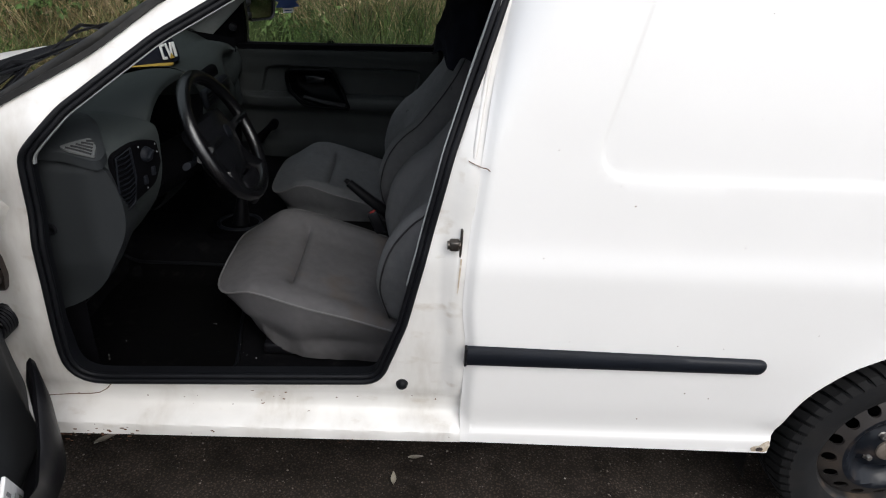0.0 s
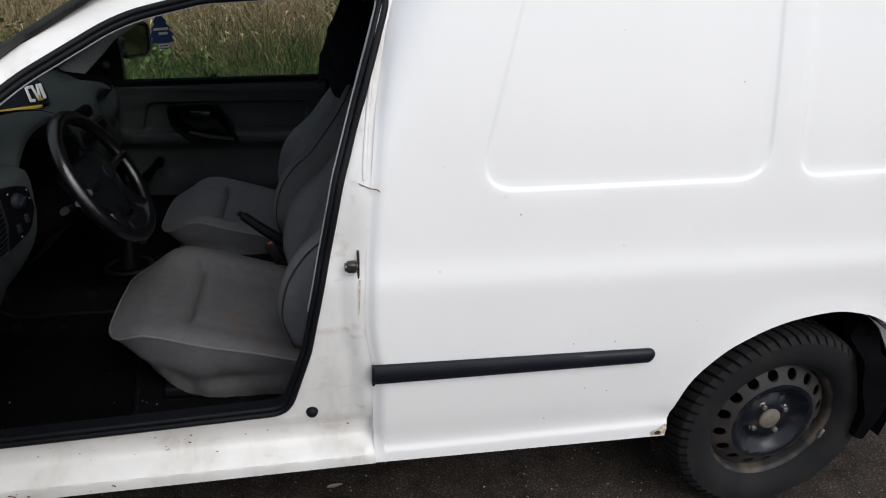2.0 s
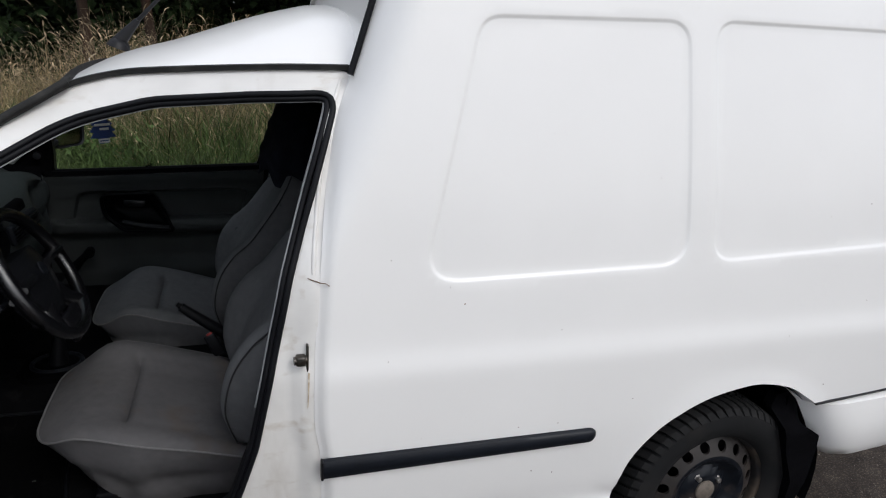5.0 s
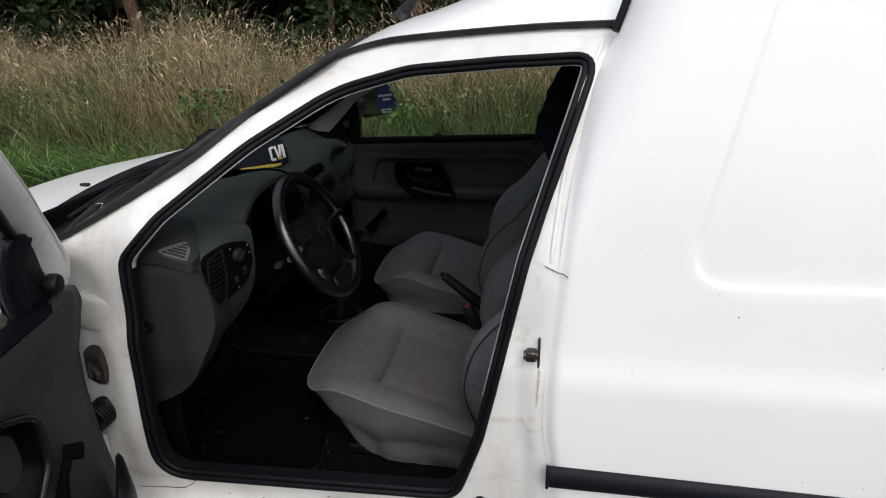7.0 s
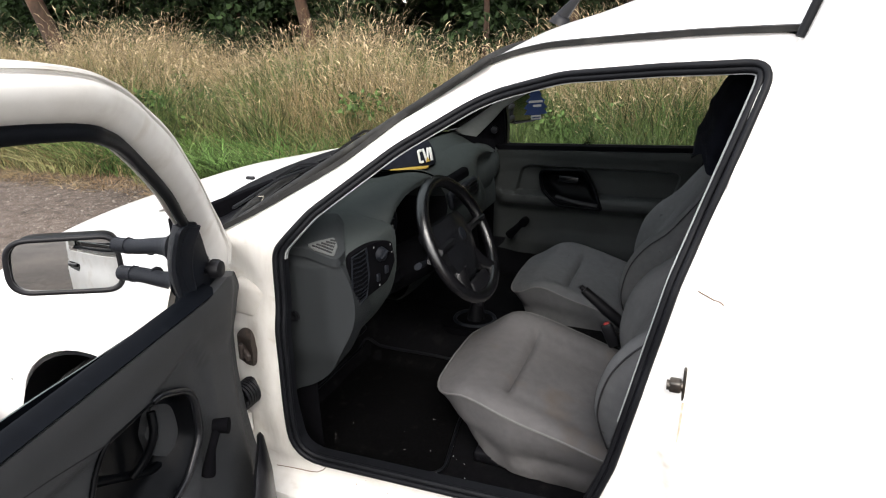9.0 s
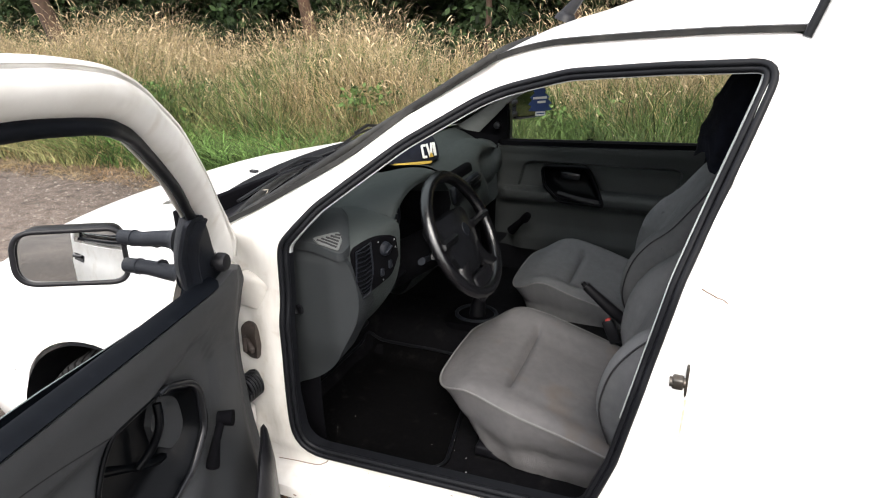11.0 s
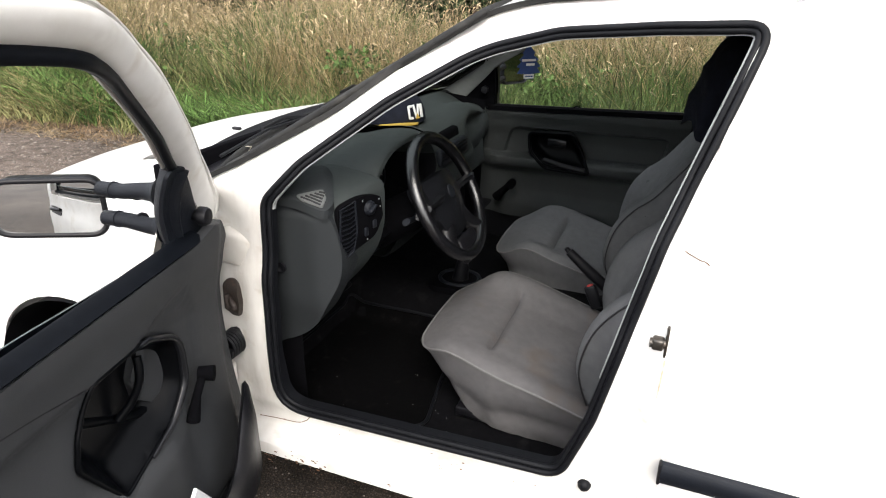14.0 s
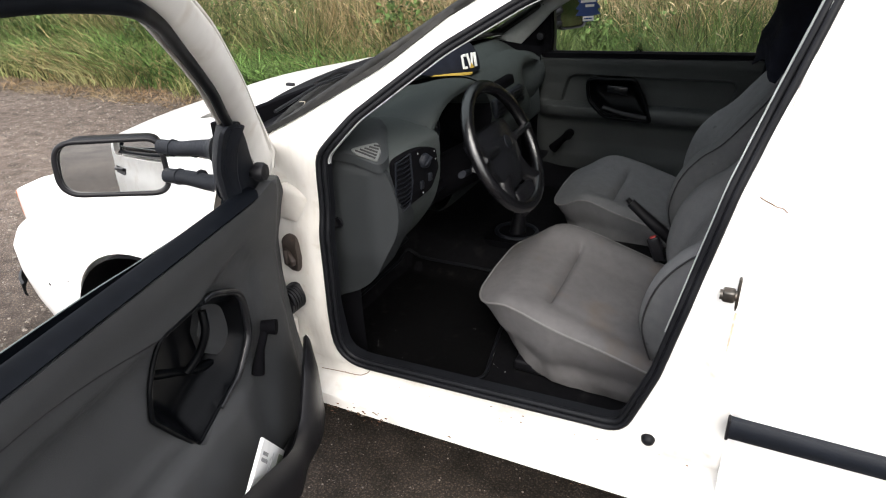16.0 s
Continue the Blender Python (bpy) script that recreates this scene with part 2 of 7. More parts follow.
# ---------------------------------------------------------------- shape tools
class Shape:
    """Vertices and faces of one mesh."""

    def __init__(self):
        self.v, self.f = [], []

    def add(self, verts, faces, m=None):
        k = len(self.v)
        self.v += [tuple(m @ Vector(p)) if m else tuple(p) for p in verts]
        self.f += [tuple(k + i for i in q) for q in faces]
        return self

    def grid(self, rows, closed=False, cap=False):
        """A skin over rows of points of the same number."""
        n, k, vs = len(rows[0]), 0, [p for r in rows for p in r]
        fs = []
        for a in range(len(rows) - 1):
            for b in range(n if closed else n - 1):
                c = (b + 1) % n
                fs.append((a * n + b, a * n + c, (a + 1) * n + c, (a + 1) * n + b))
        if cap:
            fs += [tuple(reversed(range(n))), tuple((len(rows) - 1) * n + i for i in range(n))]
        return self.add(vs, fs)

    def box(self, size, m=None, bevel=0.004, seg=2):
        bm = bmesh.new()
        bmesh.ops.create_cube(bm, size=1.0)
        bmesh.ops.scale(bm, vec=size, verts=bm.verts)
        if bevel:
            bmesh.ops.bevel(bm, geom=bm.edges[:], offset=min(bevel, min(size) * 0.45), segments=seg, affect="EDGES", profile=0.5)
        self.add([v.co.copy() for v in bm.verts], [[v.index for v in f.verts] for f in bm.faces], m)
        bm.free()
        return self

    def tube(self, path, r, n=10, closed=False, cap=True, flat=1.0):
        """A round bar along a path; r a number or one for each point."""
        path = [Vector(p) for p in path]
        rad = r if isinstance(r, (list, tuple)) else [r] * len(path)
        rows, normal = [], None
        for i, p in enumerate(path):
            a = path[i - 1] if i or closed else p
            b = path[(i + 1) % len(path)] if i < len(path) - 1 or closed else p
            t = (b - a).normalized()
            if normal is None:
                normal = t.orthogonal().normalized()
            normal = (normal - t * normal.dot(t)).normalized()
            bi = t.cross(normal)
            rows.append([p + (normal * math.cos(w) + bi * math.sin(w) * flat) * rad[i] for w in (2 * math.pi * j / n for j in range(n))])
        if closed:
            rows.append(rows[0])
        return self.grid(rows, True, cap and not closed)

    def sweep(self, path, section, side, closed=False):
        """A section (along the outside, along side) drawn along a path."""
        path, side = [Vector(p) for p in path], Vector(side)
        rows = []
        for i, p in enumerate(path):
            a = path[i - 1] if i or closed else p
            b = path[(i + 1) % len(path)] if i < len(path) - 1 or closed else p
            t = (b - a).normalized()
            o = t.cross(side).normalized()
            rows.append([p + o * u + side * v for u, v in section])
        if closed:
            rows.append(rows[0])
        return self.grid(rows, True, not closed)

    def lathe(self, profile, m, n=48):
        """Turned about the local z axis: rows of radius and height."""
        rows = [[m @ Vector((r * math.cos(w), r * math.sin(w), h)) for w in (2 * math.pi * j / n for j in range(n))] for r, h in profile]
        return self.grid(rows, True)

    def sheet(self, outline, fn, step=0.03, holes=(), lip=None, grid=True, creases=()):
        """A skin over a flat outline with holes, laid on a curved face by fn(a, b); lip: a fold along its edges."""
        from mathutils.geometry import delaunay_2d_cdt
        rings = [dense(r, step) for r in (outline, *holes)]
        pts, edges = [], []
        for r in rings:
            k = len(pts)
            pts += r
            edges += [(k + i, k + (i + 1) % len(r)) for i in range(len(r))]
        for line, shut in creases:
            k = len(pts)
            pts += line
            edges += [(k + i, k + (i + 1) % len(line)) for i in range(len(line) if shut else len(line) - 1)]
        bound = np.array(pts)
        if grid:
            lo, hi = bound.min(0), bound.max(0)
            gx, gz = np.meshgrid(np.arange(lo[0], hi[0], step), np.arange(lo[1], hi[1], step))
            cand = np.c_[gx.ravel(), gz.ravel()]
            keep = inside(cand, rings[0])
            for h in rings[1:]:
                keep &= ~inside(cand, h)
            cand = cand[keep]
            near = np.full(len(cand), 1e9)
            for p in bound:
                near = np.minimum(near, ((cand - p) ** 2).sum(1))
            cand = cand[near > (0.5 * step) ** 2]
            pts = pts + [tuple(p) for p in cand]
        vs, _, fs, *_ = delaunay_2d_cdt([Vector(p) for p in pts], edges, [], 0, 1e-6)
        mid = np.array([sum((vs[i] for i in f), Vector((0, 0))) / 3 for f in fs])
        keep = inside(mid, rings[0])
        for h in rings[1:]:
            keep &= ~inside(mid, h)
        k = len(self.v)
        self.v += [tuple(fn(p[0], p[1])) for p in vs]
        self.f += [tuple(k + i for i in f) for f, ok in zip(fs, keep) if ok]
        if lip:
            for r in rings:
                rows = [[Vector(fn(*p)) for p in r], [Vector(fn(*p)) + Vector(lip) for p in r]]
                self.grid([list(c) for c in zip(*rows)] + [[rows[0][0], rows[1][0]]])
        return self

    def mesh(self, name):
        me = bpy.data.meshes.new(name)
        me.from_pydata(self.v, [], self.f)
        me.validate()
        return me


def inside(points, ring):
    p, r = np.asarray(points, float), np.asarray(ring, float)
    odd = np.zeros(len(p), bool)
    for (x1, y1), (x2, y2) in zip(r, np.roll(r, -1, 0)):
        if y1 != y2:
            odd ^= ((y1 > p[:, 1]) != (y2 > p[:, 1])) & (p[:, 0] < (x2 - x1) * (p[:, 1] - y1) / (y2 - y1) + x1)
    return odd


def dense(ring, step):
    out = []
    for a, b in zip(ring, [*ring[1:], ring[0]]):
        n = max(1, int(math.dist(a, b) / step + 0.5))
        out += [(a[0] + (b[0] - a[0]) * i / n, a[1] + (b[1] - a[1]) * i / n) for i in range(n)]
    return out


def rounded(ring, radius, n=6):
    """A ring of straight sides with its corners rounded; a point may carry its own radius."""
    out = []
    for i, q in enumerate(ring):
        p, a, b = Vector(q[:2]), Vector(ring[i - 1][:2]), Vector(ring[(i + 1) % len(ring)][:2])
        r = q[2] if len(q) > 2 else radius
        ua, ub = (a - p), (b - p)
        la, lb = ua.length, ub.length
        ua, ub = ua / la, ub / lb
        ang = ua.angle(ub)
        cut = min(r / max(math.tan(ang / 2), 1e-3), 0.48 * la, 0.48 * lb)
        for j in range(n + 1):
            t = j / n
            c = (1 - t) ** 2 * (p + ua * cut) + 2 * t * (1 - t) * p + t * t * (p + ub * cut)
            out.append((c.x, c.y))
    return out


def spline(pts, n=8, closed=False):
    """A smooth line through points of any dimension."""
    p = np.array(pts, float)
    m = len(p)
    out = []
    for i in range(m if closed else m - 1):
        a, b, c, d = (p[(i + k) % m] if closed else p[min(max(i + k, 0), m - 1)] for k in (-1, 0, 1, 2))
        for t in np.arange(n) / n:
            out.append(0.5 * (2 * b + (c - a) * t + (2 * a - 5 * b + 4 * c - d) * t * t + (3 * b - a - 3 * c + d) * t ** 3))
    if not closed:
        out.append(p[-1])
    return [tuple(q) for q in out]


def table(pts):
    """A smooth function through rows of (place, value)."""
    s = spline(pts, 12)
    xs, ys = [p[0] for p in s], [p[1] for p in s]
    return lambda x: float(np.interp(x, xs, ys))


def ease(a, b, x):
    t = min(max((x - a) / (b - a), 0.0), 1.0)
    return t * t * (3 - 2 * t)


def part(name, shape, mat, parent=None, label="", smooth=50.0):
    me = shape.mesh(name)
    me.materials.append(mat)
    if smooth:
        me.shade_smooth()
        me.set_sharp_from_angle(angle=radians(smooth))
    ob = new(name, me)
    if parent:
        ob.parent = parent
    return tagged(ob, label)


def thing(name, label, category, at=(0, 0, 0), **more):
    ob = new(name)
    ob.location = at
    return tagged(ob, label, category, **more)


def hung(name, shape, mat, label, category, smooth=50.0, **more):
    """A thing of one mesh."""
    return tagged(part(name, shape, mat, None, "", smooth), label, category, **more)

# ---------------------------------------------------------------- the van: outer body
# x runs to the rear (front axle at 0, rear axle at 2.60), y across (left side at 0, right side at 1.70)
WIDE = 1.70
van = thing("van", "white panel van parked with its driver door open", "van")
belly = [(0.20, 0.075), (0.26, 0.045), (0.285, 0.024), (0.31, 0.0175), (0.338, 0.0165), (0.349, 0.0175), (0.356, 0.0215), (0.366, 0.0235), (0.40, 0.020), (0.45, 0.012), (0.59, 0.0), (0.76, 0.0), (0.80, 0.003), (0.85, 0.014), (1.0, 0.03)]
side_cab = table([*belly, (1.2, 0.115), (1.34, 0.185), (1.42, 0.225)])
side_box = table([*belly, (1.25, 0.062), (1.5, 0.105), (1.66, 0.14), (1.74, 0.185), (1.79, 0.27), (1.81, 0.36)])
shut_rear = [(1.507, 0.320), (1.503, 0.45), (1.500, 0.60), (1.488, 0.69), (1.490, 0.83), (1.503, 1.0), (1.52, 1.155), (1.545, 1.29), (1.585, 1.395)]
panel_front = table([(z, x) for x, z in [*shut_rear, (1.625, 1.52), (1.67, 1.66), (1.73, 1.81)]])
arch_rear = spline([(2.252, 0.310), (2.252, 0.36), (2.278, 0.478), (2.341, 0.562), (2.41, 0.609), (2.484, 0.641), (2.57, 0.660), (2.646, 0.664), (2.741, 0.643), (2.81, 0.604), (2.848, 0.580)], 5)
pressing = [rounded([(1.715, 0.985, 0.07), (2.372, 0.998, 0.075), (2.332, 1.545, 0.06), (1.835, 1.525, 0.06)], 0.06, 8),
            rounded([(2.448, 1.0, 0.06), (3.20, 1.03, 0.07), (3.15, 1.56, 0.06), (2.405, 1.55, 0.05)], 0.06, 8)]


def edge_distance(a, b, ring):
    """Signed distance of a place to a ring, positive inside."""
    r = np.array(ring)
    q = np.roll(r, -1, 0)
    d = q - r
    t = np.clip(((np.array([a, b]) - r) * d).sum(1) / ((d * d).sum(1) + 1e-12), 0, 1)
    far = np.sqrt((((r + d * t[:, None]) - [a, b]) ** 2).sum(1)).min()
    return far if inside([(a, b)], ring)[0] else -far


def box_skin(x, z):
    y = side_box(z)
    for ring in pressing:
        lo, hi = np.min(ring, 0) - 0.05, np.max(ring, 0) + 0.05
        if lo[0] < x < hi[0] and lo[1] < z < hi[1]:
            y += 0.0042 * ease(-0.006, 0.006, edge_distance(x, z, ring))
    if z > 1.0:
        edge, turn = panel_front(z), float(np.interp(z, [1.0, 1.55, 1.8], [1.53, 1.71, 1.80]))
        k = min(max((turn - x) / (turn - edge), 0), 1)
        y += 0.105 * k * k * ease(1.0, 1.38, z)
    y += 0.014 * ease(0.030, 0.0, x - panel_front(z)) ** 1.5 * ease(0.345, 0.375, z) * ease(1.30, 1.15, z)
    y -= 0.006 * ease(0.06, 0.0, abs(math.hypot(x - 2.6, z - 0.29) - 0.37)) * (z > 0.40) * (z < 0.75)
    return y


def cab_y(x, z):
    """The cab's left side: it leans in towards the windscreen."""
    return side_cab(z) + 0.115 * ease(0.98, 1.36, z) * ease(1.55, 1.02, x)


def left(fn):
    return lambda x, z: (x, fn(x, z), z)


def right(fn):
    return lambda x, z: (x, WIDE - fn(x, z), z)


front_edge = [(x, z) for z, x in ((z, panel_front(z)) for z in np.linspace(0.320, 1.81, 60))]
panel_ring = [*reversed(front_edge), *arch_rear, (3.30, 0.61), (3.40, 0.62), (3.42, 1.0), (3.38, 1.5), (3.32, 1.70), (3.27, 1.81)]
def inset(ring, d):
    """A ring moved sideways by d."""
    out = []
    for i, p in enumerate(ring):
        a, b = Vector(ring[i - 1]), Vector(ring[(i + 1) % len(ring)])
        t = (b - a).normalized()
        out.append((p[0] - t.y * d, p[1] + t.x * d))
    return out


folds = [(inset(dense(ring, 0.012), o), True) for ring in pressing for o in (-0.006, -0.003, 0.0, 0.003, 0.006)]
folds += [([(x, z) for x in np.linspace(1.53, 2.27, 40)], False) for z in (0.338, 0.344, 0.350, 0.356, 0.366)]
folds += [([(x + o, z) for x, z in front_edge if 0.335 < z < 1.3], False) for o in (0.004, 0.009, 0.015, 0.022, 0.030)]
part("side_panel", Shape().sheet(panel_ring, left(box_skin), 0.018, lip=(0, 0.035, 0), creases=folds), PAINT, van, "white side panel with two pressed recesses and stone chips")
part("side_panel", Shape().sheet(panel_ring, right(lambda x, z: side_box(z)), 0.07, lip=(0, -0.035, 0)), PAINT, van)

# cargo roof, box front above the cab and rear end
roof_rows = []
for x in np.linspace(1.72, 3.28, 14):
    roof_rows.append([(x, y, 1.81 + 0.05 * (1 - ((y - 0.85) / 0.5) ** 2)) for y in np.linspace(0.355, WIDE - 0.355, 15)])
part("cargo_roof", Shape().grid(roof_rows), PAINT, van)
rows = []
for z in np.linspace(1.36, 1.86, 16):
    xx = panel_front(min(z, 1.81)) + 0.012
    y0 = side_box(min(z, 1.81)) + 0.085 * (1 - ease(1.6, 1.81, z)) + 0.01
    rows.append([(xx - 0.03 * (1 - ((y - 0.85) / (0.86 - y0)) ** 2), y, z) for y in np.linspace(y0, WIDE - y0, 15)])
part("box_front", Shape().grid(rows), PAINT, van, "white front wall of the load space above the cab")
rear = Shape().grid([[(3.40 - 0.12 * ease(0.6, 1.81, z) ** 2, y, z) for y in np.linspace(side_box(z), WIDE - side_box(z), 8)] for z in np.linspace(0.30, 1.81, 12)])
part("rear_doors", rear, PAINT, van)

# rear bumper, the black flap behind the wheel and the wheel housings
rows = []
for x in np.linspace(2.868, 3.50, 20):
    k = (x - 2.868) / 0.632
    y0 = 0.01 - 0.02 * ease(0, 0.2, k) + 0.045 * (max(0.0, 0.09 - k) / 0.09) ** 2 + 0.16 * max(0, k - 0.8) / 0.2
    top, low = 0.575 + 0.03 * k, 0.365 + 0.045 * k
    rows.append([(x + (0.095 - 0.125 * h) * (1 - k), y0 + o, low + (top - low) * h) for o, h in ((0.09, 0), (0.02, 0.03), (0.0, 0.2), (-0.004, 0.6), (0.004, 0.93), (0.03, 1.0), (0.10, 1.0))])
bumper = Shape().grid(rows)
bumper.box((0.06, 1.5, 0.2), pose(3.5, 0.85, 0.5), 0.02)
joint = [(x, box_skin(x, z) + 0.001, z) for x, z in ((2.848, 0.579), (3.0, 0.586), (3.15, 0.598), (3.30, 0.612))]
part("panel_gap", Shape().tube(joint, 0.004, 6), BLACK, van)
part("rear_bumper", bumper, PAINT, van, "white plastic rear bumper end")
flap = Shape()
ring = rounded([(2.758, 0.545), (2.775, 0.580), (2.815, 0.584), (2.850, 0.548), (2.830, 0.512), (2.902, 0.466), (2.910, 0.420), (2.869, 0.228), (2.834, 0.240), (2.833, 0.325), (2.786, 0.462)], 0.010, 3)
flap.sheet(ring, lambda x, z: (x, 0.004 + 0.052 * ease(0.49, 0.55, z) + 0.004 * math.sin(z * 34), z), 0.02, lip=(0.0, 0.03, 0))
flap.grid([[(2.838 + 0.03 * math.sin(k * 5), y, z) for y in np.linspace(0.05, 0.34, 6)] for k, z in ((q, 0.26 + 0.32 * q) for q in np.linspace(0, 1, 8))])
part("mud_flap", flap, DEEP_BLACK, van, "torn black plastic wheel-arch flap")


def housing(cx, mirrored=False, r=0.375, start=0.045):
    s = Shape()
    rows = []
    for w in np.linspace(-0.25, math.pi + 0.25, 24):
        ring = [(cx + r * math.cos(w), y, 0.29 + r * math.sin(w)) for y in (start, 0.06, 0.12, 0.30, 0.42)]
        rows.append([(x, WIDE - y, z) if mirrored else (x, y, z) for x, y, z in ring])
    s.grid(rows)
    w = np.linspace(-0.25, math.pi + 0.25, 24)
    back = [(cx + r * math.cos(a), (WIDE - 0.42) if mirrored else 0.42, 0.29 + r * math.sin(a)) for a in w]
    s.add(back, [tuple(range(len(back)))])
    return part("wheel_housing", s, BLACK, van)


for cx, rr, st in ((0.05, 0.340, -0.006), (2.60, 0.375, 0.045)):
    housing(cx, False, rr, st)
    housing(cx, True, rr, st)

# protection strip along the side, plugs and chips
strip_y = lambda x: side_box(0.585) - 0.002
rows = []
for x in np.r_[np.linspace(1.503, 2.14, 24), np.linspace(2.143, 2.164, 8)]:
    k = math.sqrt(max(0.02, 1.0 - max(0.0, (x - 2.142) / 0.022) ** 2))
    zc = 0.586 - 0.008 * (x - 1.5)
    rows.append([(x, strip_y(x) - o * k, zc + h * k) for o, h in ((0.0, -0.0225), (0.009, -0.022), (0.013, -0.012), (0.0145, 0.0), (0.013, 0.012), (0.009, 0.0205), (0.0, 0.0225))])
    rows[-1] = [(a, b, zc + (c - zc) * (1.0 - 0.34 * (x - 1.503))) for a, b, c in rows[-1]]
part("rub_strip", Shape().grid(rows, False).add(rows[0], [tuple(range(7))]).add(rows[-1], [tuple(range(7))]), STRIP, van, "blue-black rubber protection strip")
rub_end = Shape().box((0.006, 0.018, 0.047), pose(1.501, strip_y(0) - 0.006, 0.586), 0.003)
part("strip_end", rub_end, BLACK, van)

# door opening: pillars, sill and roof rail
opening = rounded([(0.627, 0.972, 0.06), (0.627, 0.70, 0.2), (0.620, 0.438, 0.085), (0.98, 0.452, 0.3), (1.318, 0.466, 0.06), (1.372, 0.63, 0.2), (1.45, 1.0, 0.5),
                   (1.562, 1.362, 0.035), (1.38, 1.350, 0.3), (1.19, 1.330, 0.3), (1.03, 1.287, 0.4), (0.86, 1.184, 0.4), (0.70, 1.056, 0.15)], 0.1, 6)
rail = [(0.47, 0.990), (0.56, 1.035), (0.66, 1.092), (0.75, 1.147), (0.845, 1.222), (0.94, 1.292), (1.035, 1.342), (1.12, 1.367), (1.21, 1.379), (1.43, 1.397), (1.585, 1.403)]
surround = [*[(x + 0.001, z) for x, z in shut_rear], (1.56, 1.402), *reversed(spline(rail, 4)[:-1]), (0.49, 0.93), (0.50, 0.60), (0.49, 0.40), (0.47, 0.314)]


def jamb_skin(x, z):
    """The recessed face of the door opening; the sill swells outwards below."""
    y = cab_y(x, z) + 0.032
    y -= 0.034 * ease(0.372, 0.345, z)
    y += 0.012 * ease(0.44, 0.42, z) * ease(0.36, 0.38, z)
    y -= 0.022 * ease(1.05, 1.36, z)
    y += 0.03 * ease(0.60, 0.50, x) * ease(0.40, 0.5, z) * ease(1.0, 0.9, z)
    y -= 0.016 * ease(0.045, 0.02, panel_front(z) - x) * ease(0.40, 0.5, z) * ease(1.42, 1.3, z)
    return y


part("door_surround", Shape().sheet(surround, left(jamb_skin), 0.016, holes=[opening], lip=(0, 0.05, 0), creases=[([(x, z) for x in np.linspace(0.50, 1.48, 50)], False) for z in (0.340, 0.347, 0.354, 0.362, 0.370)]), SILL, van, "grimy white painted sill and door pillars")


inner = dense(opening, 0.02)
seal = Shape()
for d, dy, r in ((0.005, -0.003, 0.0066), (0.0150, 0.004, 0.0066)):
    seal.tube([(x, jamb_skin(x, z) + dy, z) for x, z in inset(inner, d)], r, 8, closed=True)
deep = inset(inner, 0.019)
seal.grid([[(x, jamb_skin(x, z) + 0.004, z), (x, jamb_skin(x, z) + 0.026 + 0.010 * ease(0.62, 0.52, z), z)] for x, z in [*deep, deep[0]]])
part("door_seal", seal, RUBBER, van, "black rubber door seal")
pale = Shape()
some = [q for q in inset(inner, 0.022) if (q[0] > 1.30 and q[1] > 0.72) or (q[1] > 0.93 and q[0] < 1.62 and q[1] > 0.9)]
start = next(i for i in range(len(some)) if math.dist(some[i], some[i - 1]) > 0.1)
some = some[start:] + some[:start]
pale.sweep([(x, jamb_skin(x, z) + 0.013, z) for x, z in some], [(-0.0016, -0.004), (0.0016, -0.004), (0.0016, 0.005), (-0.0016, 0.005)], (0, 1, 0))
part("inner_trim_strip", pale, GREY_TRIM, van, "thin pale trim edge inside the seal")

# black drip rail and the windscreen rubber along the pillar
drip = [(x, jamb_skin(x, z) - 0.004 + 0.0, z + 0.004) for x, z in spline(rail, 6)]
for mirrored in (False, True):
    d = [(x, WIDE - y if mirrored else y, z) for x, y, z in drip]
    part("drip_rail", Shape().sweep(d, [(-0.005, -0.005), (0.005, -0.005), (0.0065, 0.012), (-0.0065, 0.012)], (0, -1 if mirrored else 1, 0)), DUSTY_RUBBER, van, "dusty black drip rail")
gap = [(panel_front(z) - 0.004, side_box(z) + 0.095 * (1 - 0.3 * ease(1.4, 1.8, z)), z) for z in np.linspace(1.395, 1.80, 14)]
part("box_joint", Shape().tube(gap, 0.007, 8), RUBBER, van, "black sealed joint between cab roof and box")

# cab roof
rail_z = table([(x, z) for x, z in rail[4:]])
rail_y = lambda x: jamb_skin(x, rail_z(x)) + 0.006
rows = []
for x in np.linspace(1.03, 1.66, 26):
    y0, z0 = rail_y(min(x, 1.6)), rail_z(min(x, 1.6)) + 0.006
    rise = float(np.interp(x, [1.03, 1.1, 1.2, 1.4, 1.53, 1.60, 1.66], [0.012, 0.03, 0.05, 0.105, 0.135, 0.14, 0.10]))
    lean = 0.10 * 1.0
    row = []
    for k in np.linspace(-1, 1, 41):
        a = abs(k)
        row.append((x - 0.03 * (1 - k * k) * ease(1.25, 1.0, x), 0.85 + k * (0.85 - y0), z0 + rise * (1 - a ** 4)))
    rows.append(row)
part("cab_roof", Shape().grid(rows), PAINT, van, "white domed cab roof")
aerial = Shape().lathe([(0.0, 0.022), (0.018, 0.020), (0.027, 0.010), (0.032, -0.004)], pose(1.052, 0.85, 1.408, 0, 20, 0), 16)
aerial.tube([(1.046, 0.85, 1.412), (1.062, 0.85, 1.432), (1.085, 0.85, 1.458), (1.105, 0.85, 1.480)], [0.020, 0.017, 0.012, 0.008], 10)
aerial.tube([(1.105, 0.85, 1.480), (1.20, 0.85, 1.58), (1.36, 0.85, 1.75)], [0.006, 0.004, 0.002], 8)
part("aerial", aerial, BLACK, van, "short black whip aerial on the roof")

# windscreen, cowl and wipers
def screen(k, h):
    """Across from -1 to 1 and up from 0 to 1."""
    y = 0.85 + k * (0.735 - 0.175 * h)
    x = 0.46 * (1 - h) + 1.03 * h - (0.175 * (1 - h) ** 2.2 + 0.035 * h) * (1 - k * k)
    z = (0.985 - 0.0 * k * k) * (1 - h) + (1.362 - 0.014 * k * k) * h
    return (x, y, z)


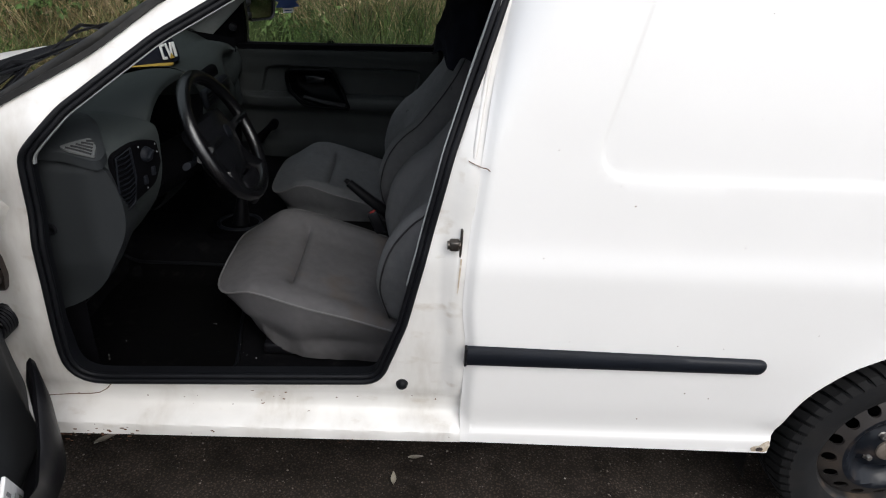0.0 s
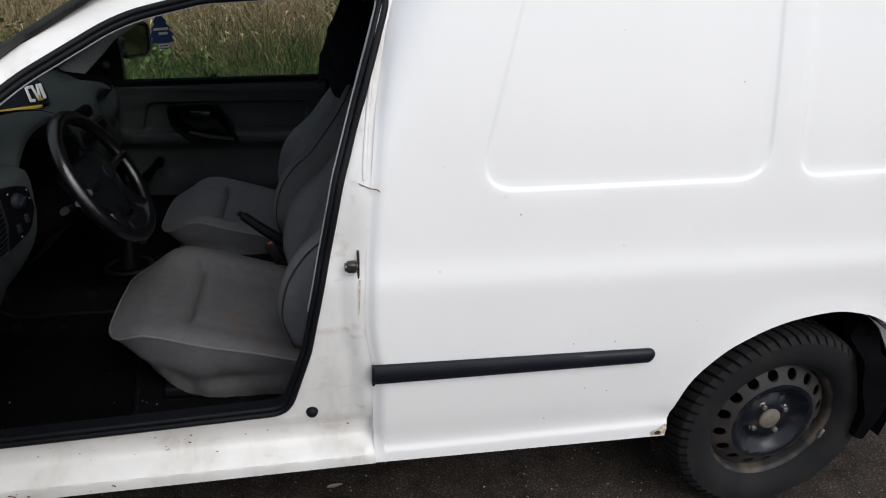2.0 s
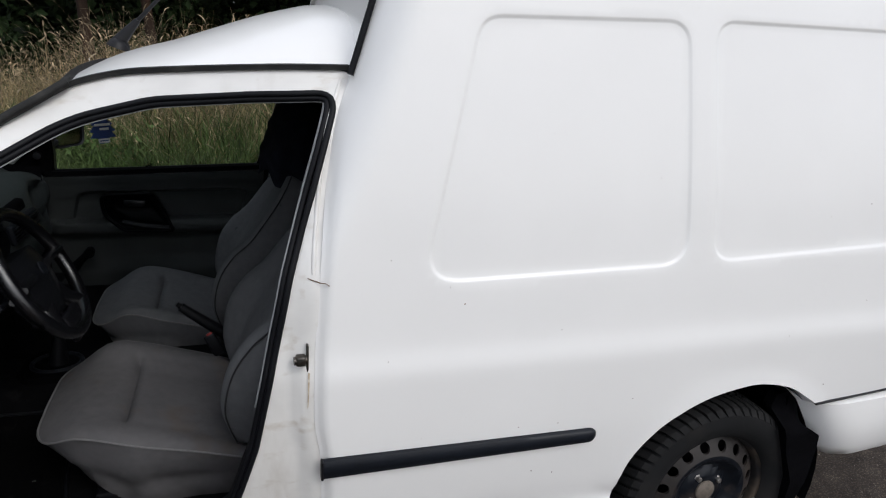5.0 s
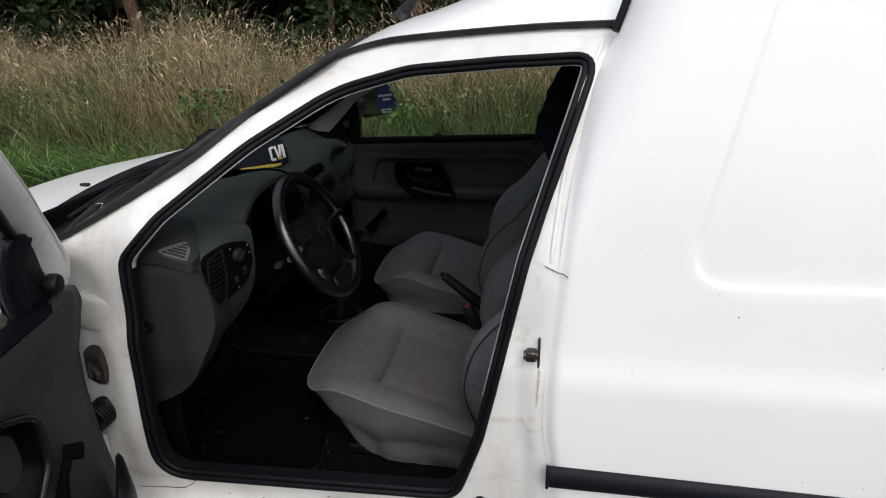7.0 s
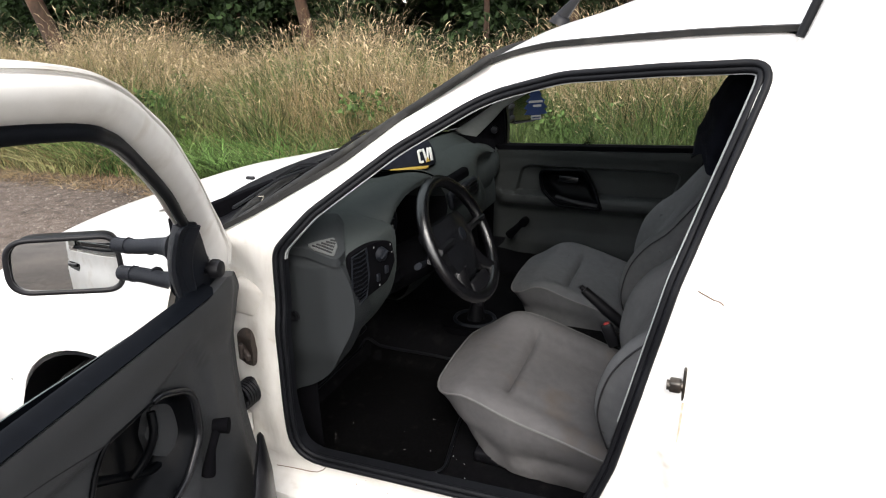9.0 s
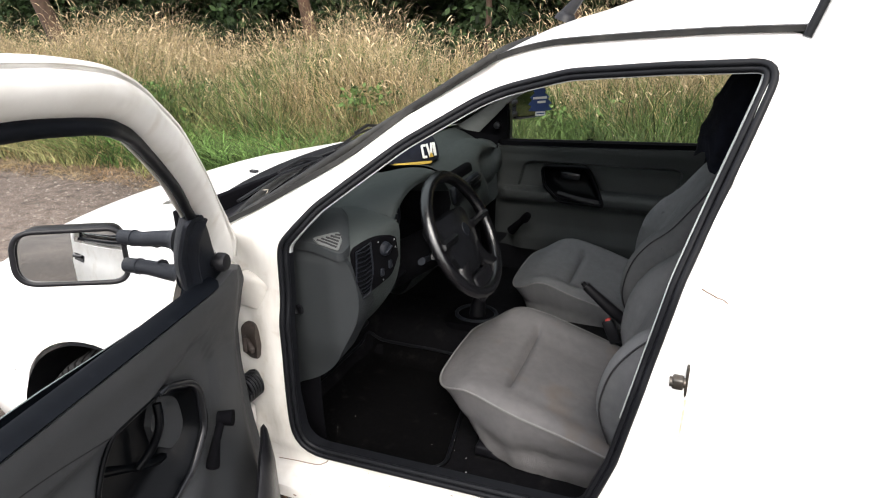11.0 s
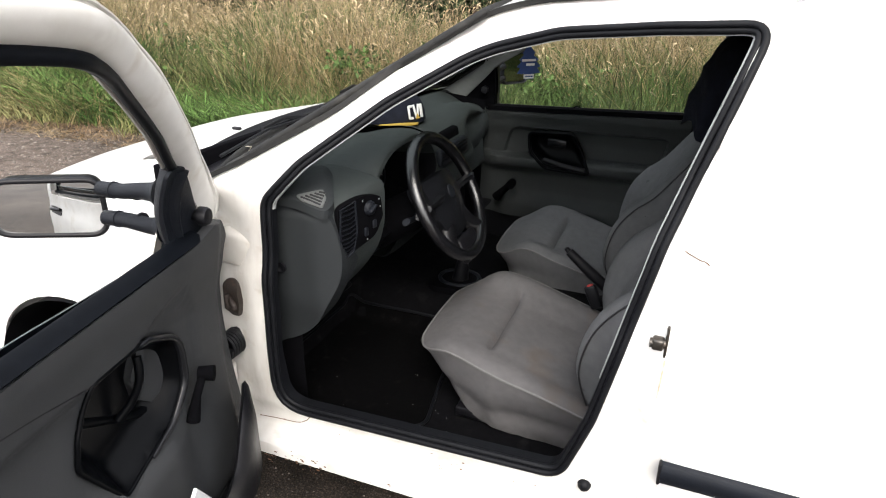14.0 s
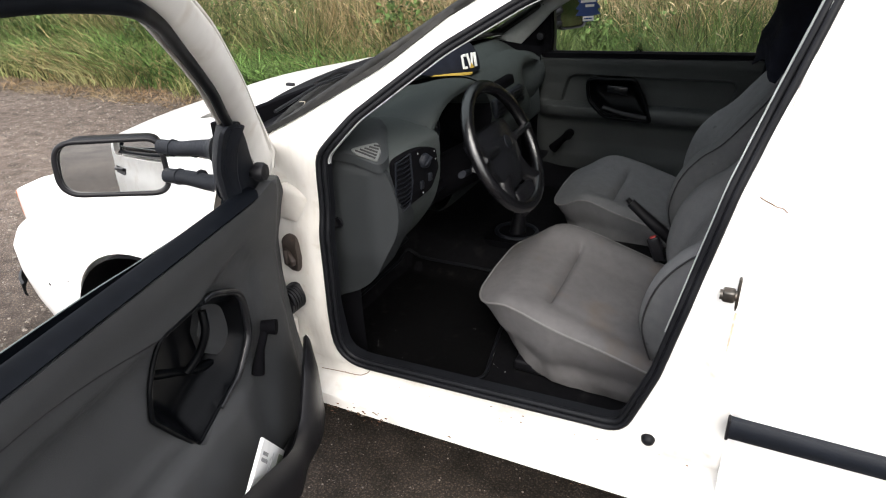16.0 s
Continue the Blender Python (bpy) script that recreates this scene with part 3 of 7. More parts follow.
glass = Shape().grid([[screen(k, h) for k in np.linspace(-1, 1, 21)] for h in np.linspace(0, 1, 9)])
g = part("windscreen", glass, WINDSCREEN, van)
g.visible_shadow = False
edge = [screen(k, 0) for k in np.linspace(1, -1, 17)] + [screen(-1, h) for h in np.linspace(0.1, 0.95, 12)] + [screen(k, 1) for k in np.linspace(-1, 1, 17)] + [screen(1, h) for h in np.linspace(0.95, 0.1, 12)]
for k0, k1 in ((-1.0, -0.90), (0.90, 1.0)):
    part("windscreen_border", Shape().grid([[Vector(screen(k, h)) + Vector((-0.002, 0, 0.003)) for k in np.linspace(k0, k1, 4)] for h in np.linspace(0, 1, 9)]), BLACK, van)
part("windscreen_border", Shape().grid([[Vector(screen(k, h)) + Vector((-0.002, 0, 0.003)) for k in np.linspace(-0.9, 0.9, 19)] for h in np.linspace(0.86, 1.0, 4)]), BLACK, van, "black shade band along the windscreen top")
part("windscreen_rubber", Shape().tube(edge, 0.010, 8, closed=True), DUSTY_RUBBER, van, "dusty grey-black windscreen rubber")
cowl = Shape().grid([[(0.285 + 0.175 * k * k - d, 0.85 + k * (0.76 - 0.02 * d), 0.975 - 0.25 * dz) for k in np.linspace(-1, 1, 21)] for d, dz in ((-0.02, 0.0), (0.03, 0.05), (0.08, 0.09), (0.13, 0.03))])
part("cowl", cowl, BLACK, van, "black plastic scuttle below the windscreen")
for y0, x0 in ((0.42, 0.30), (1.02, 0.20)):
    w = Shape().tube([(x0 + 0.0, y0 + 0.36, 0.980), (x0 + 0.01, y0 + 0.2, 1.012), (x0 + 0.07, y0, 1.022)], [0.009, 0.006, 0.005], 8)
    w.tube([(x0 + 0.15, y0 - 0.27, 1.022), (x0 + 0.085, y0, 1.022), (x0 + 0.06, y0 + 0.3, 1.008)], 0.0042, 6)
    w.lathe([(0.0, 0.03), (0.018, 0.025), (0.02, 0.0)], pose(x0 + 0.02, y0 + 0.36, 0.965), 14)
    part("wiper", w, BLACK, van, "black windscreen wiper arm and blade")

# bonnet, wings and nose
def bonnet_z(x, k):
    mid = float(np.interp(x, [-0.74, -0.68, -0.62, -0.50, -0.30, 0.0, 0.30, 0.5], [0.64, 0.700, 0.750, 0.805, 0.868, 0.925, 0.968, 0.978]))
    return mid - (0.055 + 0.05 * ease(0.1, -0.7, x)) * abs(k) ** 2.6


def half_width(x):
    return 0.80 - 0.05 * ease(-0.25, -0.6, x) - 0.13 * ease(-0.4, -0.8, x)


rows = []
for x in np.linspace(-0.66, 0.36, 36):
    row = []
    for k in np.linspace(-1, 1, 33):
        xx = x - 0.06 * (1 - k * k) * ease(0, -0.7, x) + 0.13 * k * k * ease(0.0, 0.36, x) - 0.02
        row.append((xx, 0.85 + k * half_width(x) * 0.93, bonnet_z(xx, k * 0.93)))
    rows.append(row)
part("bonnet", Shape().grid(rows), PAINT, van, "white bonnet")
jet = Shape().box((0.03, 0.014, 0.01), pose(0.14, 0.60, 0.965), 0.004)
part("washer_jet", jet, BLACK, van, "black washer jet")
badge = Shape().sheet(rounded([(-0.02, 0.36), (0.05, 0.36), (0.05, 0.40), (-0.02, 0.40)], 0.008, 3), lambda x, y: (x, y, bonnet_z(x, (y - 0.85) / 0.8) + 0.003), 0.02)
part("washer_jet", badge, STEEL, van)

arch_front = [(0.05 + 0.339 * math.cos(w), 0.30 + 0.346 * math.sin(w)) for w in np.linspace(-0.05, math.pi + 0.06, 26)]
wing_top = [(x, bonnet_z(x, 0.93) + 0.002) for x in np.linspace(-0.63, 0.44, 14)]
wing_ring = [(0.485, 0.29), (0.478, 0.60), (0.475, 0.93), *reversed(wing_top), (-0.635, 0.62), (-0.61, 0.566), (-0.50, 0.540), (-0.41, 0.508), (-0.33, 0.47), (-0.30, 0.40), *reversed(arch_front[:-1]), (0.41, 0.29)]


def wing_skin(x, z):
    y = side_cab(min(z, 0.95)) + (0.85 - half_width(x)) - 0.05
    y += 0.075 * ease(0.80, 0.95, z) ** 2 * ease(0.45, 0.1, x) + 0.05 * ease(0.72, 0.86, z) * ease(0.0, -0.5, x)
    y -= 0.012 * ease(0.10, 0.0, abs(math.hypot(x - 0.05, z - 0.30) - 0.345))
    return y


part("front_wing", Shape().sheet(wing_ring, left(wing_skin), 0.025, lip=(0, 0.009, 0)), PAINT, van, "white front wing")
part("front_wing", Shape().sheet(wing_ring, right(wing_skin), 0.05, lip=(0, -0.03, 0)), PAINT, van)


gap_line = [(x, wing_skin(x, z) - 0.0004, z) for x, z in ((-0.30, 0.482), (-0.415, 0.510), (-0.50, 0.542), (-0.60, 0.570))]
part("panel_gap", Shape().tube(gap_line, 0.0022, 5), BLACK, van)


def nose_row(t, z, out):
    """A place on the bumper's bow, t from the left wheel round to the right."""
    w = math.pi * t
    sx, sy = math.cos(w), math.sin(w)
    y = 0.85 - math.copysign(abs(sx) ** 0.45, sx) * (0.825 + out)
    x = -0.272 - abs(sy) ** 0.55 * (0.485 + out)
    return (x, y, z)


rows = [[nose_row(t, z, o) for t in np.linspace(0.0, 1.0, 61)] for z, o in ((0.20, -0.06), (0.24, -0.02), (0.34, 0.005), (0.44, 0.02), (0.52, 0.02), (0.555, 0.004), (0.565, -0.03), (0.565, -0.08))]
part("front_bumper", Shape().grid(rows), PAINT, van, "white front bumper")
rows = [[nose_row(t, z, o) for t in np.linspace(0.12, 0.88, 41)] for z, o in ((0.36, 0.028), (0.365, 0.036), (0.405, 0.036), (0.41, 0.028))]
part("bumper_strip", Shape().grid(rows), RUBBER, van)
rows = [[nose_row(t, z, o) for t in np.linspace(0.02, 0.98, 41)] for z, o in ((0.52, -0.105), (0.58, -0.105), (0.66, -0.11), (0.70, -0.125), (0.74, -0.16))]
part("front_panel", Shape().grid(rows), PAINT, van)
for a, b, nm, mt, lb in ((0.07, 0.20, "indicator", ORANGE, "orange indicator lens"), (0.25, 0.38, "headlamp", LENS, "clear headlamp lens")):
    for flip in (False, True):
        rows = [[nose_row(1 - t if flip else t, z, o) for t in np.linspace(a, b, 9)] for z, o in ((0.572, -0.10), (0.60, -0.090), (0.69, -0.098), (0.71, -0.115))]
        part(nm, Shape().grid(rows), mt, van, lb)
part("side_lens", Shape().sheet(rounded([(-0.628, 0.600), (-0.612, 0.598), (-0.604, 0.682), (-0.616, 0.686)], 0.005, 3), lambda x, z: (x, wing_skin(x, z) - 0.0008, z), 0.02, lip=(0, 0.012, 0)), ORANGE, van, "orange lens at the wing corner")
part("bumper_plug", Shape().lathe([(0.0, 0.006), (0.01, 0.005), (0.013, 0.0)], Matrix.Translation((-0.40, 0.012, 0.45)) @ pose(0, 0, 0, 90), 14), BLACK, van)
under = Shape().box((3.0, 1.40, 0.06), pose(1.55, 0.85, 0.235), 0.02)
part("underbody", under, BLACK, van)


# ---------------------------------------------------------------- wheels
def wheel_shapes():
    tyre = Shape()
    prof = [(0.185, -0.060), (0.20, -0.078), (0.235, -0.088), (0.262, -0.084), (0.270, -0.072), (0.2755, -0.055), (0.277, 0.0), (0.2755, 0.055), (0.270, 0.072), (0.262, 0.084), (0.235, 0.088), (0.20, 0.078), (0.185, 0.060)]
    tyre.lathe(prof, Matrix(), 72)
    tread = Shape()
    n = 60
    for i in range(n):
        w = 2 * math.pi * i / n
        for sgn in (-1, 1):
            m = Matrix.Rotation(w + (0.5 * sgn * math.pi / n), 4, "Z")
            a, b = 0.008 * sgn, 0.084 * sgn
            dw = math.pi / n * 0.70
            vs = []
            for h, r, skew in ((a, 0.2875, -0.055), (0.05 * sgn, 0.2865, 0.0), (0.071 * sgn, 0.281, 0.022), (b, 0.2655, 0.038)):
                for q in (-dw, dw):
                    for deep in (0.0, 0.014):
                        rr = r - deep
                        vs.append(m @ Vector((rr * math.cos(q + skew), rr * math.sin(q + skew), h)))
            fs = []
            for k in range(3):
                o = k * 4
                fs += [(o, o + 2, o + 6, o + 4), (o, o + 4, o + 5, o + 1), (o + 2, o + 3, o + 7, o + 6)]
            fs += [(0, 1, 3, 2), (12, 14, 15, 13)]
            tread.add(vs, fs)
    rim = Shape()
    rim.lathe([(0.203, -0.078), (0.206, -0.074), (0.200, -0.068), (0.190, -0.060), (0.180, -0.054), (0.175, -0.045), (0.171, 0.02), (0.165, 0.05)], Matrix(), 64)
    disc = Shape()
    ring_n, holes = 16, []
    for i in range(ring_n):
        w = 2 * math.pi * (i + 0.5) / ring_n
        holes.append([(0.1475 * math.cos(w) + 0.0155 * math.cos(q), 0.1475 * math.sin(w) + 0.0155 * math.sin(q)) for q in np.linspace(0, 2 * math.pi, 13)[:-1]])
    circ = lambda r, n: [(r * math.cos(w), r * math.sin(w)) for w in np.linspace(0, 2 * math.pi, n + 1)[:-1]]
    face = table([(0.0, -0.046), (0.045, -0.046), (0.058, -0.042), (0.072, -0.032), (0.090, -0.038), (0.103, -0.055), (0.112, -0.062), (0.120, -0.062), (0.132, -0.057), (0.162, -0.040), (0.172, -0.032)])
    disc.sheet(circ(0.1722, 64), lambda a, b: (a, b, face(math.hypot(a, b))), 0.012, holes=[circ(0.122, 48), *holes], lip=(0, 0, 0.006))
    dish = Shape().sheet(circ(0.122, 48), lambda a, b: (a, b, face(math.hypot(a, b))), 0.012, holes=[circ(0.028, 20)])
    back = Shape().lathe([(0.03, 0.012), (0.171, 0.02)], Matrix(), 32)
    hub = Shape().lathe([(0.0, -0.056), (0.024, -0.056), (0.031, -0.051), (0.033, -0.038)], Matrix(), 24)
    bolts = []
    for i in range(4):
        m = Matrix.Rotation(math.pi / 4 + i * math.pi / 2 + 0.2, 4, "Z") @ Matrix.Translation((0.05, 0, -0.044))
        bolts.append(Shape().lathe([(0.0, -0.010), (0.0065, -0.010), (0.008, -0.008), (0.0085, 0.0), (0.012, 0.002)], m, 6))
    weight = Shape().box((0.012, 0.032, 0.012), Matrix.Rotation(0.35, 4, "Z") @ Matrix.Translation((0.186, 0, -0.058)), 0.004)
    return tyre, tread, rim, disc, dish, back, hub, bolts, weight


W_TYRE, W_TREAD, W_RIM, W_DISC, W_DISH, W_BACK, W_HUB, W_BOLTS, W_WEIGHT = wheel_shapes()
meshes = {}


def wheel(x, y, turn=0.0, flip=False, spin=0.0):
    """A steel wheel; its outer face looks along the local -z."""
    def piece(name, shape, mat, parent, label="", smooth=40.0):
        key = (name, id(shape))
        if key not in meshes:
            ob = part(name, shape, mat, parent, label, smooth)
            meshes[key] = ob.data
            return ob
        ob = new(name, meshes[key])
        ob.parent = parent
        return tagged(ob, label)
    w = piece("wheel", W_TYRE, TYRE, van, "dusty tyre on a rusty dark steel wheel")
    w.matrix_basis = Matrix.Translation((x, y, 0.285)) @ Matrix.Rotation(radians(turn), 4, "Z") @ Matrix.Rotation(math.pi if flip else 0, 4, "Z") @ Matrix.Rotation(radians(-90), 4, "X") @ Matrix.Rotation(spin, 4, "Z")
    piece("tread", W_TREAD, TREAD, w, "", 20.0)
    piece("rim", W_RIM, WHEEL, w, "rusty dark steel rim")
    piece("wheel_disc", W_DISC, WHEEL_DISC, w, "perforated dark steel disc with rust")
    piece("wheel_dish", W_DISH, WHEEL_DISH, w, "dark blue-black wheel centre")
    piece("brake_shield", W_BACK, BLACK, w)
    piece("hub_cap", W_HUB, HUB, w, "dirty bare steel hub")
    for b in W_BOLTS:
        piece("wheel_bolt", b, STEEL, w)
    piece("balance_weight", W_WEIGHT, STEEL, w)


wheel(2.60, 0.115)
wheel(0.035, 0.118, turn=8)
wheel(2.60, WIDE - 0.115, flip=True)
wheel(0.035, WIDE - 0.118, turn=8, flip=True)

# hinges, door check and striker
part("hinge_pillar", Shape().sheet([(0.40, 0.32), (0.506, 0.32), (0.506, 0.93), (0.40, 0.96)], lambda x, z: (x, jamb_skin(0.50, z) + 0.004 + 0.10 * max(0.0, 0.49 - x), z), 0.03), SILL, van, "grimy white hinge pillar")
check = Shape().sheet(rounded([(0.500, 0.760, 0.02), (0.548, 0.768, 0.025), (0.556, 0.715, 0.03), (0.545, 0.672, 0.03), (0.498, 0.662, 0.02)], 0.02, 6), lambda x, z: (x, jamb_skin(x, z) - 0.004 - 0.012 * ease(0.0, 0.02, min(abs(z - 0.765), abs(z - 0.668))), z), 0.008, lip=(0, 0.03, 0))
ck_ = part("door_check", check, CHECK, van, "dark rusty door check plate")
lug = Shape().box((0.05, 0.012, 0.018), pose(0.528, jamb_skin(0.528, 0.715) - 0.022, 0.715, 0, 20, -30), 0.004)
lug.tube([(0.522, jamb_skin(0.52, 0.70) - 0.03, 0.700), (0.522, jamb_skin(0.52, 0.73) - 0.03, 0.735)], 0.006, 8)
part("check_arm", lug, CHECK, ck_)
coil = [(0.515 + 0.026 * math.cos(w), jamb_skin(0.515, 0.60) - 0.002 - 0.009 * w / 6.3, 0.600 + 0.030 * math.sin(w)) for w in np.linspace(0, 6.3 * 6, 96)]
part("cable_bellows", Shape().tube(coil, 0.0042, 6), BLACK, van, "black rubber cable bellows")
part("hinge_box", Shape().box((0.105, 0.05, 0.085), pose(0.548, jamb_skin(0.55, 0.84) + 0.014, 0.838, 0, 6, 0), 0.014, 3), PAINT_DIRTY, van, "white pressed hinge cover")
for z in (0.50, 0.88):
    hg = Shape().box((0.09, 0.045, 0.055), pose(0.452, 0.06, z, 0, 0, -25), 0.008)
    hg.tube([(0.432, 0.04, z - 0.04), (0.432, 0.04, z + 0.04)], 0.011, 10)
    part("door_hinge", hg, PAINT_DIRTY, van)
sx, sz = 1.463, 0.836
sy = jamb_skin(sx, sz)
st = Shape().box((0.005, 0.012, 0.062), pose(sx + 0.012, sy - 0.004, sz), 0.002)
st.box((0.020, 0.022, 0.021), pose(sx - 0.002, sy - 0.012, sz), 0.004)
st.tube([(sx + 0.010, sy - 0.012, sz), (sx - 0.016, sy - 0.014, sz)], 0.009, 12)
part("striker", st, STRIKER, van, "greasy dark steel door striker")
streak = Shape().sheet(rounded([(sx + 0.012, sz - 0.03), (sx + 0.016, sz - 0.03), (sx + 0.013, sz - 0.10), (sx + 0.010, sz - 0.115)], 0.002, 3), lambda x, z: (x, jamb_skin(x, z) - 0.0025, z), 0.02)
part("rust_streak", streak, GRIME, van, "pale rusty run below the striker")
plug = Shape().lathe([(0.0, 0.014), (0.008, 0.013), (0.012, 0.008), (0.014, 0.0)], Matrix.Translation((1.367, jamb_skin(1.367, 0.466), 0.466)) @ pose(0, 0, 0, 90), 18)
part("rubber_plug", plug, RUBBER, van, "round black rubber plug")
bead = [(panel_front(z) - 0.014, jamb_skin(panel_front(z) - 0.014, z) + 0.001, z) for z in np.linspace(1.008, 1.385, 24)]
part("pillar_bead", Shape().tube(bead, [0.003] + [0.0048] * 22 + [0.003], 8), SILL, van, "raised white bead down the door pillar")
crack = spline([(1.478, 1.004), (1.490, 0.998), (1.503, 0.995), (1.512, 0.996), (1.520, 0.990)], 5)
slit_y = lambda x: jamb_skin(x, 0.996) + (box_skin(1.520, 0.99) - jamb_skin(1.478, 1.0)) * ease(1.49, 1.515, x) - 0.001
part("pillar_slit", Shape().tube([(x, min(slit_y(x), jamb_skin(x, z) - 0.0008), z) for x, z in crack], [0.0004, *[0.0010] * (len(crack) - 2), 0.0004], 6), RUST, van, "rusty slit in the pillar seam")
part("rust_halo", Shape().sheet(rounded([(2.206, 0.327), (2.214, 0.333), (2.226, 0.335), (2.236, 0.344), (2.247, 0.352), (2.252, 0.336), (2.250, 0.318), (2.238, 0.314), (2.224, 0.317), (2.213, 0.315)], 0.004, 3), lambda x, z: (x, box_skin(x, z) - 0.0015, z), 0.02), GRIME, van, "pale rust stain at the sill end")
part("rust_spot", Shape().sheet(rounded([(2.218, 0.326), (2.228, 0.332), (2.238, 0.327), (2.236, 0.319), (2.223, 0.318)], 0.004, 4), lambda x, z: (x, box_skin(x, z) - 0.003, z), 0.02), CHECK, van, "dark rust hole at the sill end")
crack = [(0.705, 0.425), (0.692, 0.408), (0.672, 0.394), (0.655, 0.390), (0.60, 0.386), (0.55, 0.380)]
part("sill_crack", Shape().tube([(x, jamb_skin(x, z) - 0.0003, z) for x, z in crack], 0.0011, 5), RUST, van)
rng = random.Random(4)
chips = Shape()
for _ in range(22):
    x, z = rng.uniform(1.55, 3.1), rng.uniform(0.30, 1.3)
    if math.hypot(x - 2.6, z - 0.29) < 0.42 or abs(z - 0.586) < 0.03:
        continue
    r = rng.choice((0.0008, 0.001, 0.0012, 0.0017))
    chips.add([(x + r * rng.uniform(0.7, 1.4) * math.cos(w), box_skin(x, z) - 0.0008, z + r * math.sin(w)) for w in np.linspace(0, 6.28, 7)[:-1]], [tuple(range(6))])
for _ in range(40):
    x, z = rng.uniform(0.62, 1.5), rng.choice((rng.uniform(0.29, 0.345), rng.uniform(0.36, 0.43)))
    r = rng.choice((0.0008, 0.0011, 0.0015, 0.0022))
    chips.add([(x + r * rng.uniform(0.8, 2.0) * math.cos(w), jamb_skin(x, z) - 0.0012, z + r * math.sin(w)) for w in np.linspace(0, 6.28, 7)[:-1]], [tuple(range(6))])
for _ in range(30):
    x, z = rng.uniform(0.56, 0.78), rng.uniform(0.285, 0.34)
    r = rng.choice((0.001, 0.0015, 0.002))
    chips.add([(x + r * rng.uniform(1.5, 3.5) * math.cos(w), jamb_skin(x, z) - 0.0012, z + r * math.sin(w)) for w in np.linspace(0, 6.28, 7)[:-1]], [tuple(range(6))])
tagged(part("stone_chips", chips, RUST, van, "small dark stone chips in the paint", 0), kind="stuff")

# ---------------------------------------------------------------- cabin shell
floor_pan = Shape()
rows = []
for x in np.linspace(0.30, 1.60, 28):
    row = []
    for y in np.linspace(0.09, WIDE - 0.09, 41):
        tunnel = 0.12 * ease(0.20, 0.08, abs(y - 0.85))
        toe = 0.42 * ease(0.52, 0.30, x) ** 1.3
        row.append((x, y, 0.335 + tunnel + toe))
    rows.append(row)
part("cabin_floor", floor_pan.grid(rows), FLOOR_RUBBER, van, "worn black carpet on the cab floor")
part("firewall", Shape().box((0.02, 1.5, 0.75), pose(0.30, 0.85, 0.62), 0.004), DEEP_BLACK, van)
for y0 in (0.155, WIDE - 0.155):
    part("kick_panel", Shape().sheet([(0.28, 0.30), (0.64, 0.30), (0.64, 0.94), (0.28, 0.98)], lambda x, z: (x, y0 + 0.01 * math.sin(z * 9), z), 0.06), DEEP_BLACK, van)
part("sill_cover", Shape().sheet([(0.30, 0.25), (1.62, 0.25), (1.62, 0.50), (0.30, 0.50)], lambda x, z: (x, WIDE - 0.10, z), 0.08), BLACK, van)
wall = Shape().box((0.02, 1.5, 1.05), pose(1.665, 0.85, 0.86), 0.004)
part("bulkhead", wall, LINING, van, "dark bulkhead behind the seats")
rows = [[(x, 0.85 + k * (0.85 - rail_y(x) - 0.03), rail_z(x) - 0.02 + 0.05 * (1 - abs(k) ** 3) + 0.0) for k in np.linspace(-1, 1, 21)] for x in np.linspace(1.0, 1.66, 10)]
part("headliner", Shape().grid(rows), HEADLINER, van, "pale grey headliner")
for mirrored in (False, True):
    f = (lambda y: WIDE - y) if mirrored else (lambda y: y)
    if mirrored:
        band = rounded([(0.40, 0.955, 0.01), (0.505, 0.908, 0.01), (0.682, 1.078, 0.05), (0.90, 1.208, 0.2), (1.20, 1.310, 0.2), (1.20, 1.345, 0.01), (0.90, 1.258, 0.2), (0.66, 1.128, 0.1)], 0.02, 5)
        trim = Shape().sheet(band, lambda x, z: (x, f(cab_y(x, z) + 0.078 + 0.014 * ease(0.0, 0.03, edge_distance(x, z, band))), z), 0.02, lip=(0, 0.03, 0))
    else:
        trim = Shape().tube([(x + 0.015, f(jamb_skin(x, z) + 0.05), z - 0.025) for x, z in spline(rail[:8], 5)], 0.018, 10)
    part("pillar_trim", trim, HEADLINER, van, "pale grey windscreen pillar trim")
    post = [(1.40, f(0.12), 0.45), (1.47, f(0.13), 0.8), (1.53, f(0.16), 1.05), (1.60, f(0.24), 1.33)]
    post = [(x + 0.07, y, z) for x, y, z in post]
    part("pillar_lining", Shape().tube(spline(post, 6), 0.055, 8, flat=0.6), LINING, van)
    part("side_cover", Shape().sheet([(1.43, 0.36), (1.66, 0.36), (1.66, 1.35), (1.60, 1.33), (1.50, 1.0), (1.42, 0.6)], lambda x, z: (x, f(cab_y(x, z) + 0.10), z), 0.08), LINING, van)

